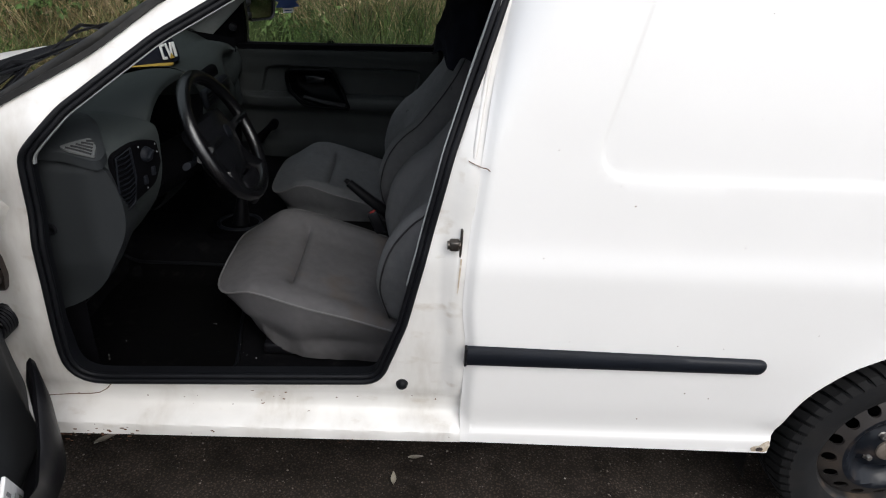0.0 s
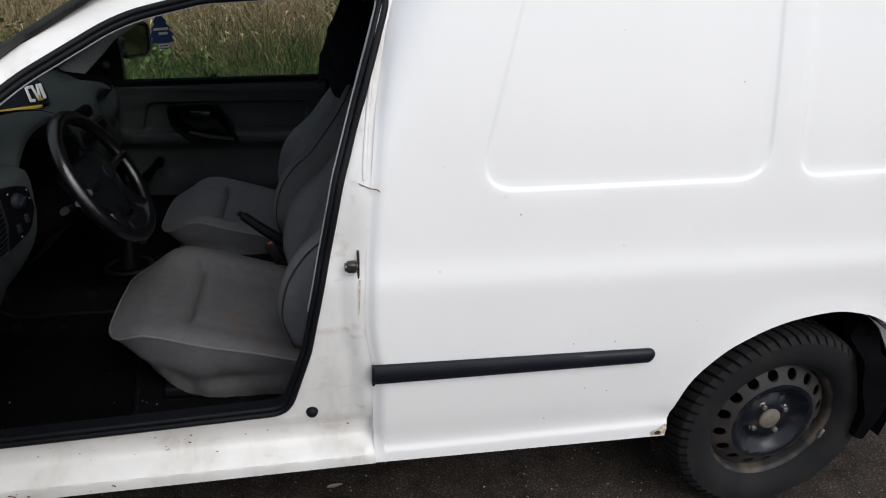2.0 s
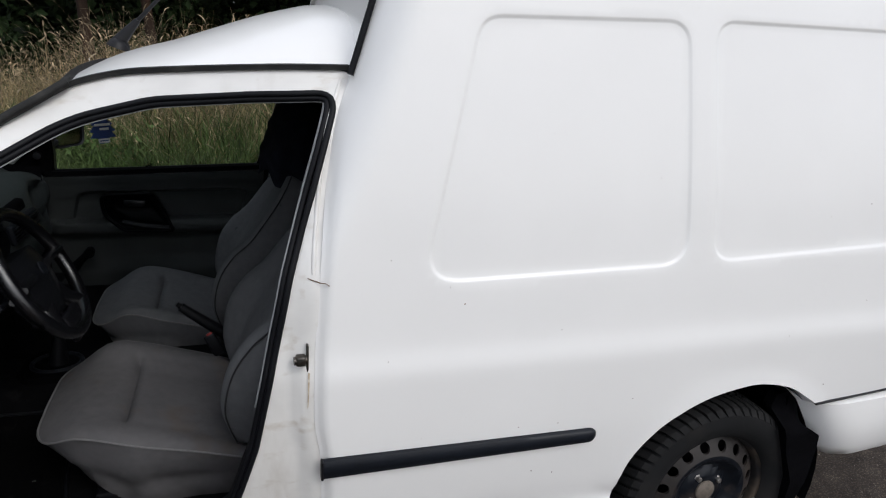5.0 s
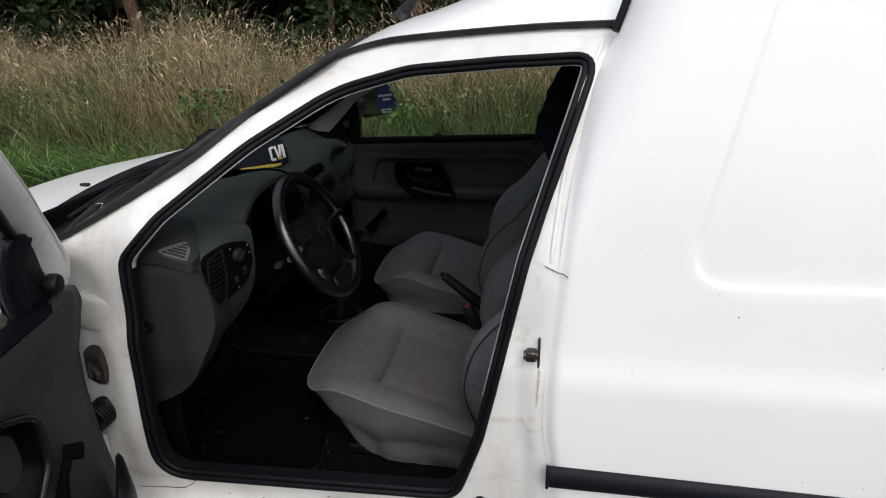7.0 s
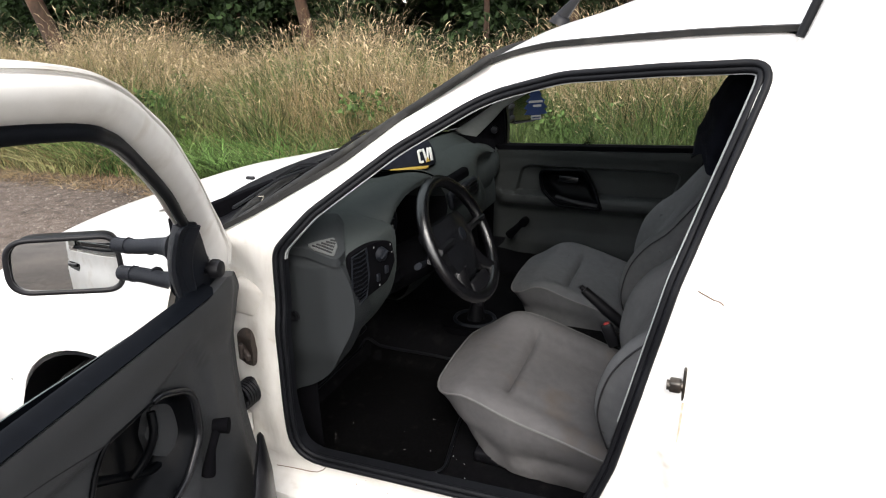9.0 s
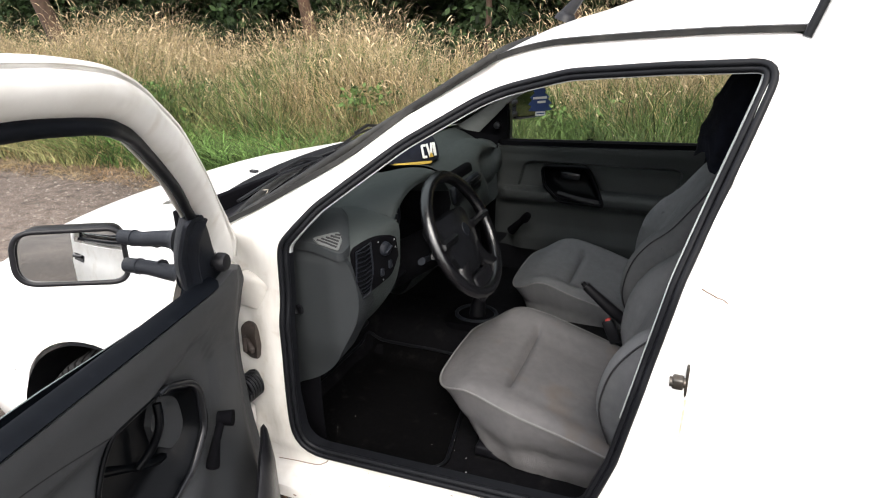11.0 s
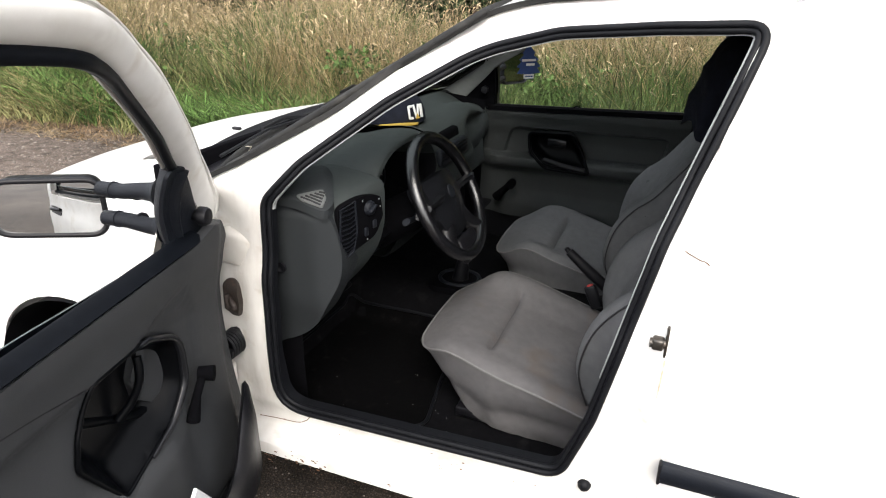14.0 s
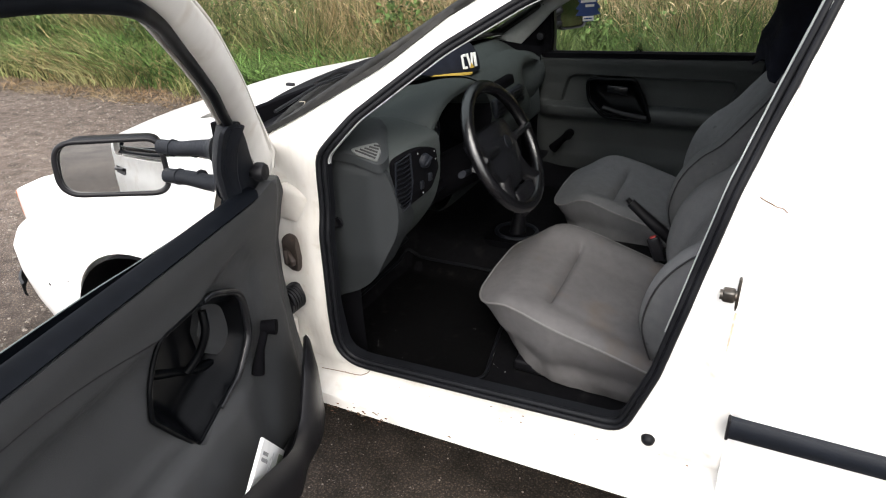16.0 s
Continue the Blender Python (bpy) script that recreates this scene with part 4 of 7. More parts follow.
# ---------------------------------------------------------------- dashboard
def dash_profile(y):
    """Cross-section of the dashboard from the windscreen over the top to the knee edge."""
    drv = ease(0.20, 0.30, y) * ease(0.80, 0.70, y)
    mid = ease(0.62, 0.72, y) * ease(1.08, 0.98, y)
    top = 0.975 + 0.030 * drv - 0.052 * ease(1.25, 1.56, y)
    rear = 0.715 + 0.02 * drv - 0.05 * ease(1.0, 1.3, y) - 0.04 * ease(1.35, 1.58, y)
    face = 0.745 - 0.01 * drv - 0.10 * ease(1.0, 1.25, y) - 0.03 * ease(1.38, 1.58, y)
    low = 0.62 - 0.06 * mid
    return [(0.36, 0.94), (0.45, 0.962), (0.56, top - 0.012), (rear - 0.07, top), (rear - 0.02, top - 0.006), (rear + 0.012, top - 0.028),
            (face + 0.015, 0.90), (face + 0.035, 0.85), (face + 0.025, 0.79), (face - 0.02, 0.73), (face - 0.075, 0.67), (face - 0.15, low), (face - 0.28, low + 0.03)]


def corner_x(y):
    return 0.742 + 0.045 * max(0.0, (y - 0.145) / 0.135) ** 0.6


dash = Shape()
rows = []
for y in np.r_[np.linspace(0.145, 0.19, 6), np.linspace(0.20, 0.312, 7)]:
    s, fx = (y - 0.145) / 0.167, corner_x(y)
    drop = 0.030 * (1 - s) ** 2
    prof = [(0.48, 0.955), (0.58, 0.976 - drop), (0.65, 0.985 - drop), (0.70, 0.981 - drop), (fx - 0.020, 0.966 - drop * 0.6), (fx - 0.004, 0.945 - drop * 0.3), (fx - 0.003, 0.90), (fx - 0.006, 0.85),
            (fx - 0.024, 0.79), (fx - 0.066, 0.725), (fx - 0.125, 0.66), (fx - 0.19, 0.60), (fx - 0.28, 0.63)]
    rows.append([(x, y, z) for x, z in spline(prof, 3)])
dash.grid(rows)
rows = [[(x, y, z) for x, z in spline(dash_profile(y), 3)] for y in np.linspace(0.695, 1.59, 26)]
dash.grid(rows)
# the hood over the instruments and the top between
rows = []
for y in np.linspace(0.312, 0.695, 24):
    k = (y - 0.5035) / 0.19
    arch = 1.0 - abs(k) ** 3
    rows.append([(0.36, y, 0.94), (0.45, y, 0.958), (0.56, y, 0.976 + 0.014 * arch), (0.66, y, 0.985 + 0.036 * arch), (0.725, y, 0.975 + 0.055 * arch), (0.757, y, 0.958 + 0.066 * arch), (0.764, y, 0.944 + 0.070 * arch), (0.752, y, 0.934 + 0.070 * arch), (0.62, y, 0.925 + 0.045 * arch)])
dash.grid([[p for p in spline(r, 3)] for r in rows])
dashboard = part("dashboard", dash, DASH, van, "grey-green moulded plastic dashboard")
pod = Shape()
rows = []
for y in np.linspace(0.312, 0.695, 16):
    rows.append([(0.60, y, 0.955), (0.615, y, 0.86), (0.645, y, 0.82), (0.72, y, 0.80), (0.74, y, 0.77)])
pod.grid(rows)
for y in (0.313, 0.694):
    pod.add([(0.60, y, 0.98), (0.757, y, 0.972), (0.772, y, 0.90), (0.75, y, 0.78), (0.60, y, 0.80)], [(0, 1, 2, 3, 4)])
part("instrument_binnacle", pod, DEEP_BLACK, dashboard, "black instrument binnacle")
for yy, r in ((0.42, 0.055), (0.585, 0.055), (0.505, 0.03)):
    m = Matrix.Translation((0.622, yy, 0.89)) @ pose(0, 0, 0, 0, 75, 0)
    part("gauge", Shape().lathe([(0.0, 0.0), (r - 0.006, 0.0), (r - 0.004, 0.006), (r, 0.006), (r, -0.01)], m, 28), PLASTIC, dashboard)
    needle = Shape()
    for w in np.linspace(-2.2, 2.2, 9):
        needle.box((0.006, 0.0016, 0.001), m @ pose(0, 0, 0.001, 0, 0, math.degrees(w)) @ pose(r - 0.014, 0, 0), 0)
    part("gauge_marks", needle, GREY_TRIM, dashboard, "", 0)
# cover at the dashboard's end, seen in the open doorway
ring = spline([(0.575, 0.945), (0.66, 0.955), (0.712, 0.948), (0.742, 0.918), (0.757, 0.87), (0.763, 0.815), (0.757, 0.765), (0.737, 0.715), (0.705, 0.655), (0.660, 0.610), (0.605, 0.580), (0.56, 0.575), (0.545, 0.76)], 5, True)


def cover_skin(x, z):
    return (x, 0.112 + 0.034 * ease(0.69, 0.77, x) ** 2 + 0.02 * ease(0.92, 0.95, z) + 0.02 * ease(0.72, 0.60, z), z)


cover = Shape().sheet(ring, cover_skin, 0.015, lip=(-0.01, 0.10, 0))
part("end_cover", cover, END_GREY, dashboard, "grey-green plastic cover at the dashboard end")
hole = Shape().lathe([(0.0, 0.001), (0.008, 0.002), (0.010, 0.005), (0.0135, 0.004), (0.014, 0.0)], Matrix.Translation((0.620, 0.1115, 0.786)) @ pose(0, 0, 0, 90), 20)
part("cover_screw", hole, BLACK, dashboard, "black screw cap")
# demister pad and slots on the sloping corner of the top
def pad_at(x, y, up=0.0):
    return (x, y - 0.4 * up, 0.990 - 0.030 * ease(0.23, 0.09, y) - 0.022 * ease(0.67, 0.76, x) + up)


pad = rounded([(0.57, 0.112, 0.02), (0.70, 0.106, 0.02), (0.745, 0.112, 0.02), (0.746, 0.150, 0.03), (0.695, 0.235, 0.05), (0.648, 0.285, 0.02), (0.60, 0.262, 0.03), (0.57, 0.21, 0.03)], 0.02, 5)
part("demister_panel", Shape().sheet(pad, lambda x, y: pad_at(x, y, 0.004 - 0.006 * ease(0.012, 0.0, edge_distance(x, y, pad))), 0.012, lip=(0, 0, -0.02)), END_GREY, dashboard, "raised dark grey demister panel")
grille = rounded([(0.672, 0.116), (0.694, 0.108), (0.738, 0.118), (0.730, 0.148), (0.712, 0.166)], 0.005, 3)
part("demister_grille", Shape().sheet(grille, lambda x, y: pad_at(x, y, 0.0062), 0.01, lip=(0, 0, -0.004)), GRILLE, dashboard, "pale demister grille")
for i in range(5):
    k = i / 4
    x0, x1, y0 = 0.686 + 0.024 * k, 0.732 - 0.010 * k, 0.1145 + 0.038 * k
    slot = Shape().tube([pad_at(x0, y0, 0.0068), pad_at((x0 + x1) / 2, y0 + 0.003, 0.0068), pad_at(x1, y0 + 0.006, 0.0068)], 0.0025, 6, flat=0.5)
    part("demister_slot", slot, BLACK, dashboard)
# side air vent and light switch panel at the corner facing the driver
def corner(s, h, out=0.0):
    """s along the corner from the door inwards, h up."""
    y = 0.148 + 0.132 * s
    low, high = 0.792 + 0.055 * s, 0.938 + 0.014 * math.sin(3.0 * min(s, 1.0)) - 0.006 * s
    z = low + (high - low) * h
    return Vector((corner_x(y) + 0.006 + out * 0.9 - 0.016 * ease(0.86, 0.79, z), y - out * 0.4 * (1 - s), z))


panel = Shape().sheet(rounded([(0.0, 1.0), (1.0, 1.0), (1.06, 0.40), (0.85, 0.0), (0.36, 0.05), (0.05, -0.03)], 0.10, 5), lambda s, h: corner(s, h, 0.003), 0.06, lip=(-0.02, 0.005, 0))
part("switch_panel", panel, DEEP_BLACK, dashboard, "black light switch and vent panel")
frame_line = [corner(s, h, 0.005) for s, h in ((0.04, 0.96), (0.33, 0.98), (0.36, 0.5), (0.34, 0.08), (0.06, 0.02), (0.02, 0.5))]
part("vent_frame", Shape().tube(frame_line, 0.0028, 6, closed=True), PLASTIC, dashboard)
for i in range(12):
    h = 0.06 + 0.078 * i
    part("vent_slat", Shape().tube([corner(0.05, h, 0.004), corner(0.19, h - 0.02, 0.007), corner(0.32, h - 0.02, 0.005)], 0.0032, 6, flat=0.5), PLASTIC, dashboard)
q = corner(0.68, 0.74, 0.004)
m = Matrix.Translation(q) @ pose(0, 0, 0, 0, 84, -14)
part("light_knob", Shape().lathe([(0.0, 0.010), (0.012, 0.010), (0.0155, 0.007), (0.018, 0.0)], m, 20).box((0.005, 0.026, 0.008), m @ pose(0, 0, 0.012, 0, 0, 30), 0.002), PLASTIC, dashboard, "round light switch")
for s, h in ((0.58, 0.30), (0.80, 0.34)):
    part("dimmer_wheel", Shape().box((0.006, 0.012, 0.020), Matrix.Translation(corner(s, h, 0.005)) @ pose(0, 0, 0, 0, 0, -12), 0.003), PLASTIC, dashboard)
for s, h in ((0.50, 0.93), (0.92, 0.92), (0.95, 0.72), (0.62, 0.12)):
    part("switch_mark", Shape().box((0.001, 0.0025, 0.0035), Matrix.Translation(corner(s, h, 0.0065)) @ pose(0, 0, 0, 0, 0, -12), 0), GREY_TRIM, dashboard)
# centre stack: vents, radio slot, heater
stack = Shape().box((0.04, 0.26, 0.32), pose(0.738, 0.85, 0.80, 0, -8, 0), 0.012)
part("centre_stack", stack, DEEP_BLACK, dashboard, "black centre stack")
for sgn in (-1, 1):
    vent = part("centre_vent", Shape().box((0.02, 0.11, 0.055), pose(0.762, 0.85 + sgn * 0.06, 0.905, 0, -8, 0), 0.008), PLASTIC, dashboard)
    for i in range(5):
        part("vent_slat", Shape().box((0.006, 0.10, 0.003), pose(0.774, 0.85 + sgn * 0.06, 0.885 + 0.010 * i, 0, -20, 0), 0.001), BLACK, vent)
part("radio", Shape().box((0.012, 0.18, 0.052), pose(0.760, 0.85, 0.825, 0, -8, 0), 0.004), PLASTIC, dashboard, "dark radio")
part("radio_strip", Shape().box((0.004, 0.12, 0.004), pose(0.767, 0.85, 0.838, 0, -8, 0), 0.001), GREY_TRIM, dashboard)
part("radio_strip", Shape().box((0.004, 0.012, 0.03), pose(0.766, 0.935, 0.825, 0, -8, 0), 0.001), GREY_TRIM, dashboard)
for i in range(3):
    m = Matrix.Translation((0.748, 0.79 + 0.06 * i, 0.745)) @ pose(0, 0, 0, 0, 82, 0)
    part("heater_knob", Shape().lathe([(0.0, 0.018), (0.016, 0.016), (0.02, 0.0)], m, 18), PLASTIC, dashboard)
# glovebox side
part("glovebox", Shape().box((0.03, 0.42, 0.16), pose(0.655, 1.26, 0.78, 0, -6, 0), 0.012), DASH, dashboard)
part("side_vent", Shape().box((0.02, 0.07, 0.10), pose(0.632, 1.52, 0.845, 0, -6, 0), 0.01), BLACK, dashboard)
for i in range(4):
    part("vent_slat", Shape().box((0.006, 0.055, 0.003), pose(0.644, 1.52, 0.81 + 0.022 * i, 0, -20, 0), 0.001), PLASTIC, dashboard)
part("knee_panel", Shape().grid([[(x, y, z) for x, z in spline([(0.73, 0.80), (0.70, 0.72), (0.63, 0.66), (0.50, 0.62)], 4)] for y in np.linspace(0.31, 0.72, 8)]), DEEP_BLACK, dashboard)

# ---------------------------------------------------------------- steering wheel
centre = Vector((0.885, 0.50, 0.880))
turn = Matrix.Translation(centre) @ pose(0, 0, 0, 0, 62, 0)  # local z looks to the driver, local x downwards
ring = [(0.163 * math.cos(w), 0.165 * math.sin(w), 0) for w in np.linspace(0, 2 * math.pi, 65)[:-1]]
steering = part("steering_wheel", Shape().tube([turn @ Vector(p) for p in ring], 0.0165, 12, closed=True), LEATHER, van, "black worn four-spoke steering wheel")
pad_ring = rounded([(-0.065, -0.095, 0.03), (-0.065, 0.095, 0.03), (0.04, 0.090, 0.03), (0.105, 0.055, 0.02), (0.105, -0.055, 0.02), (0.04, -0.090, 0.03)], 0.02, 5)
hub = Shape().sheet(pad_ring, lambda a, b: turn @ Vector((a, b, 0.012 - 2.2 * (a * a + b * b))), 0.015, lip=turn.to_3x3() @ Vector((0, 0, -0.05)))
part("airbag_cover", hub, GLOSS_BLACK, steering, "black horn pad")
part("emblem", Shape().lathe([(0.0, 0.003), (0.016, 0.003), (0.018, 0.0)], turn @ pose(-0.01, 0, 0.012), 24), PLASTIC, steering, "plain round emblem")
for a, b, wide in ((-0.005, -0.165, 0.034), (-0.005, 0.165, 0.034), (0.135, -0.10, 0.026), (0.135, 0.10, 0.026)):
    d = Vector((a, b, 0))
    sp = Shape().tube([turn @ (d * 0.36 + Vector((0, 0, -0.016))), turn @ (d * 0.7 + Vector((0, 0, -0.014))), turn @ d], [wide, wide * 0.8, wide * 0.75], 10, flat=0.45)
    part("spoke", sp, LEATHER, steering)
part("wheel_boss", Shape().box((0.07, 0.12, 0.02), turn @ pose(0.145, 0, -0.008), 0.009), BLACK, steering)
column = Shape().tube([turn @ Vector((0, 0, -0.03)), turn @ Vector((0.0, 0, -0.12)), turn @ Vector((0.01, 0, -0.26))], [0.045, 0.055, 0.06], 14)
part("steering_column", column, DEEP_BLACK, van, "black steering column shroud")
for sgn, down in ((-1, 0.01), (1, 0.01)):
    s = Shape().tube([turn @ Vector((0, 0.04 * sgn, -0.07)), turn @ Vector((down, 0.10 * sgn, -0.065)), turn @ Vector((down - 0.01, 0.165 * sgn, -0.055))], [0.010, 0.009, 0.012], 10, flat=0.7)
    part("stalk", s, PLASTIC, van, "black column stalk")
part("ignition_key", Shape().box((0.03, 0.008, 0.022), turn @ pose(0.05, 0.09, -0.06), 0.003), PLASTIC, van)
for y, x in ((0.37, 0.50), (0.48, 0.505), (0.60, 0.49)):
    p = Shape().tube([(0.40, y, 0.74), (0.44, y, 0.62), (x, y, 0.515)], 0.007, 8)
    p.box((0.015, 0.055, 0.045), pose(x + 0.004, y, 0.50, 0, -35, 0), 0.006)
    part("pedal", p, BLACK, van, "black foot pedal")

# ---------------------------------------------------------------- seats
def seat(cy, name, driver):
    base = part(name, Shape().box((0.34, 0.36, 0.05), pose(1.16, cy, 0.375), 0.01), BLACK, van,
                "grey cloth front seat with a tilted backrest, " + ("stained and creased" if driver else "dotted with damp spots"))
    ring = rounded([(0.862, cy - 0.20, 0.17), (0.862, cy + 0.20, 0.17), (1.08, cy + 0.252, 0.3), (1.42, cy + 0.235, 0.05), (1.42, cy - 0.235, 0.05), (1.08, cy - 0.252, 0.3)], 0.1, 8)

    def top(x, y):
        d = max(edge_distance(x, y, ring), 0.0)
        z = 0.562 - 0.115 * min(max((x - 0.97) / 0.39, 0.0), 1.1) - 0.022 * ease(0.955, 0.865, x) - 0.010 * ease(1.03, 0.90, x)
        side = abs(y - cy)
        z -= 0.012 * ease(0.0, 0.18, cy - y) * ease(1.08, 0.88, x)
        z += (0.004 if driver and y < cy else 0.028) * ease(0.10, 0.21, side) * ease(0.90, 1.02, x) * ease(1.46, 1.25, x)
        z += 0.014 * min(1.0, d / 0.035) ** 0.5 - 0.008
        if side < 0.2:
            z -= 0.019 * math.exp(-((x - 1.062) / 0.0075) ** 2) * ease(0.17, 0.14, side) + 0.004 * math.exp(-((side - 0.165) / 0.016) ** 2) * ease(1.04, 1.12, x)
        return (x, y, z + 0.003 * noise.noise((x * 9, y * 9, cy)))

    lines = [([(1.062 + o, y) for y in np.linspace(cy - 0.17, cy + 0.17, 40)], False) for o in (-0.010, -0.004, 0.0, 0.004, 0.010)]
    part("cushion", Shape().sheet(ring, top, 0.0125, creases=lines), FABRIC if driver else FABRIC_DARK, base, "grey cloth cushion with a cross seam", 80)
    loop = dense(ring, 0.02)
    part("cushion_piping", Shape().tube([Vector(top(x, y)) + Vector((0, 0, 0.001)) for x, y in loop], 0.0028, 6, closed=True), PIPING, base)
    rows = []
    for x, y in loop:
        a = Vector(top(x, y))
        fold = 0.008 * noise.noise((x * 6, y * 6, 2.0)) + 0.007 * noise.noise((x * 16, y * 16, 5.0))
        c = Vector((1.17, cy, 0))
        row = []
        for h in np.linspace(0, 1, 12):
            sag = 0.005 * math.sin(14 * (x + y) + 5 * h + cy) * math.sin(h * math.pi) + 0.0035 * math.sin(38 * (x - y) - 7 * h) * h
            k = (fold + sag) * h ** 0.7 - h * (0.034 + (0.030 if driver else 0.018) * ease(1.02, 0.87, x))
            k -= 0.010 * math.exp(-((h - 0.55 - 0.2 * math.sin(7 * x + 3 * y)) / 0.10) ** 2) * (0.4 + 0.6 * math.sin(9 * x + 2 * y) ** 2)
            low = 0.352 + 0.075 * ease(1.06, 0.86, x) - 0.030 * ease(1.0, 1.3, x) + 0.008 * noise.noise((x * 20, y * 20, 1.0))
            out = Vector((x - c.x, y - c.y, 0)).normalized()
            row.append(Vector((x, y, a.z + (low - a.z) * h)) + out * k)
        rows.append(row)
    rows.append(rows[0])
    part("cushion_valance", Shape().grid(rows), FABRIC if driver else FABRIC_DARK, base, "creased grey cloth cushion side", 80)
    # backrest, leaning to the rear
    foot = Vector((1.346 if driver else 1.305, cy, 0.47))
    up, back = Vector((0.33, 0, 0.944)).normalized(), Vector((0.944, 0, -0.33)).normalized()
    half = table([(0.0, 0.215), (0.10, 0.235), (0.25, 0.25), (0.42, 0.235), (0.52, 0.205), (0.58, 0.16), (0.615, 0.10)])
    seam = table([(0.0, -0.070), (0.05, -0.100), (0.10, -0.118), (0.20, -0.124), (0.28, -0.109), (0.34, -0.084), (0.42, -0.072), (0.50, -0.062), (0.612, -0.05)])
    at = lambda h, yy, d: foot + up * h + back * (0.045 + d + 0.015 * (h / 0.61) ** 2 - 0.02 * math.sin(h * 8)) + Vector((0, yy, 0))
    rows, cords = [], ([], [])
    for h in np.linspace(0, 0.612, 36):
        w, t = half(h), 0.045 + 0.04 * ease(0.62, 0.1, h)
        mid, side = -t * 0.92, seam(h)
        row = [at(h, v * w, mid + (side - 0.008 - mid) * ease(0.42, 0.86, abs(v)) + 0.010 * ease(0.92, 1.0, abs(v)) + 0.002 * noise.noise((v * 3, h * 12, cy))) for v in np.linspace(-1, 1, 33)]
        belly = 0.010 * math.sin(math.pi * min(h / 0.6, 1.0))
        row += [at(h, w + belly, side * 0.55 + t * 0.2), at(h, w + belly * 0.6, t * 0.55), at(h, w * 0.93, t * 0.95)]
        row += [at(h, v * w, t) for v in (0.75, 0.3, -0.3, -0.75)]
        row += [at(h, -w * 0.93, t * 0.95), at(h, -w - belly * 0.6, t * 0.55), at(h, -w - belly, side * 0.55 + t * 0.2)]
        rows.append(row)
        for k, sgn in ((0, -1), (1, 1)):
            cords[k].append(at(h, sgn * (w + 0.0025), side + 0.004))
    part("backrest", Shape().grid(rows, True, True), FABRIC_DARK, base, "grey cloth backrest with raised side bolsters", 80)
    for cord in cords:
        part("backrest_seam", Shape().tube(cord, 0.0022, 6), DARK_CORD, base, "dark seam cord")
    lever = foot + up * 0.16 + back * 0.03 + Vector((0, -0.262 if not driver else 0.262, 0))
    part("tilt_lever", Shape().tube([lever + up * -0.03, lever, lever + up * 0.045], [0.010, 0.014, 0.010], 10), BLACK, base, "black backrest lever")
    knob = foot + up * 0.02 + back * 0.045
    for sgn in (-1, 1):
        part("recliner_cover", Shape().box((0.10, 0.03, 0.13), Matrix.Translation(knob + Vector((-0.005, sgn * 0.245, -0.02))) @ pose(0, 0, 0, 0, 20, 0), 0.012), BLACK, base, "black recliner cover")
        part("seat_rail", Shape().box((0.42, 0.035, 0.03), pose(1.20, cy + sgn * 0.19, 0.355), 0.006), BLACK, base)
    head = []
    for h in np.linspace(0, 1, 14):
        w = 0.135 * (1 - abs(2 * h - 1) ** 3.0) ** 0.5 + 0.004
        t = 0.050 * (1 - abs(2 * h - 1) ** 3.0) ** 0.5 + 0.004
        o = foot + up * (0.632 + 0.19 * h) + back * (0.050 - 0.02 * h)
        head.append([o + back * (math.sin(q) * t) + Vector((0, math.copysign(abs(math.cos(q)) ** 0.7, math.cos(q)) * w, 0)) for q in np.linspace(0, 2 * math.pi, 33)[:-1]])
    part("headrest", Shape().grid(head, True, True), FABRIC if driver else FABRIC_DARK, base, "grey cloth headrest", 80)
    for sgn in (-1, 1):
        o = foot + back * 0.05 + Vector((0, sgn * 0.05, 0))
        part("headrest_post", Shape().tube([o + up * 0.58, o + up * 0.68], 0.006, 8), STEEL, base)
    return foot, up, back


seat(0.51, "driver_seat", True)
FOOT, UP, BACK = seat(1.19, "passenger_seat", False)

# handbrake, gear lever, belt buckle
hb = Shape().tube([(1.34, 0.83, 0.46), (1.285, 0.82, 0.545), (1.235, 0.815, 0.585), (1.165, 0.81, 0.645)], [0.020, 0.019, 0.018, 0.014], 12)
hb.tube([(1.165, 0.81, 0.645), (1.155, 0.809, 0.655)], [0.008, 0.008], 10)
part("handbrake", hb, BLACK, van, "black handbrake lever, pulled up")
part("handbrake_boot", Shape().box((0.16, 0.10, 0.07), pose(1.34, 0.84, 0.455), 0.02), BLACK, van)
gear = Shape().tube([(0.80, 0.85, 0.44), (0.81, 0.85, 0.53), (0.815, 0.85, 0.585)], [0.032, 0.020, 0.012], 12)
gear.lathe([(0.0, 0.055), (0.016, 0.052), (0.024, 0.036), (0.024, 0.018), (0.014, 0.0)], pose(0.815, 0.85, 0.58), 18)
part("gear_lever", gear, BLACK, van, "black gear lever with gaiter")
tray = Shape().sheet(rounded([(0.70, 0.755), (0.70, 0.945), (1.0, 0.935), (1.0, 0.765)], 0.06, 5), lambda x, y: (x, y, 0.455 + 0.012 * ease(0.70, 0.74, x)), 0.03, lip=(0, 0, -0.06))
console = part("centre_console", tray, DEEP_BLACK, van, "black centre console tray")
part("gaiter_ring", Shape().tube([(0.80 + 0.068 * math.cos(w), 0.85 + 0.062 * math.sin(w), 0.468) for w in np.linspace(0, 6.2832, 33)[:-1]], 0.007, 8, closed=True), PLASTIC, console, "raised gaiter ring")
for xx, yy in ((0.92, 0.80), (0.93, 0.90)):
    part("cup_ring", Shape().tube([(xx + 0.036 * math.cos(w), yy + 0.036 * math.sin(w), 0.462) for w in np.linspace(0, 6.2832, 25)[:-1]], 0.005, 8, closed=True), PLASTIC, console)
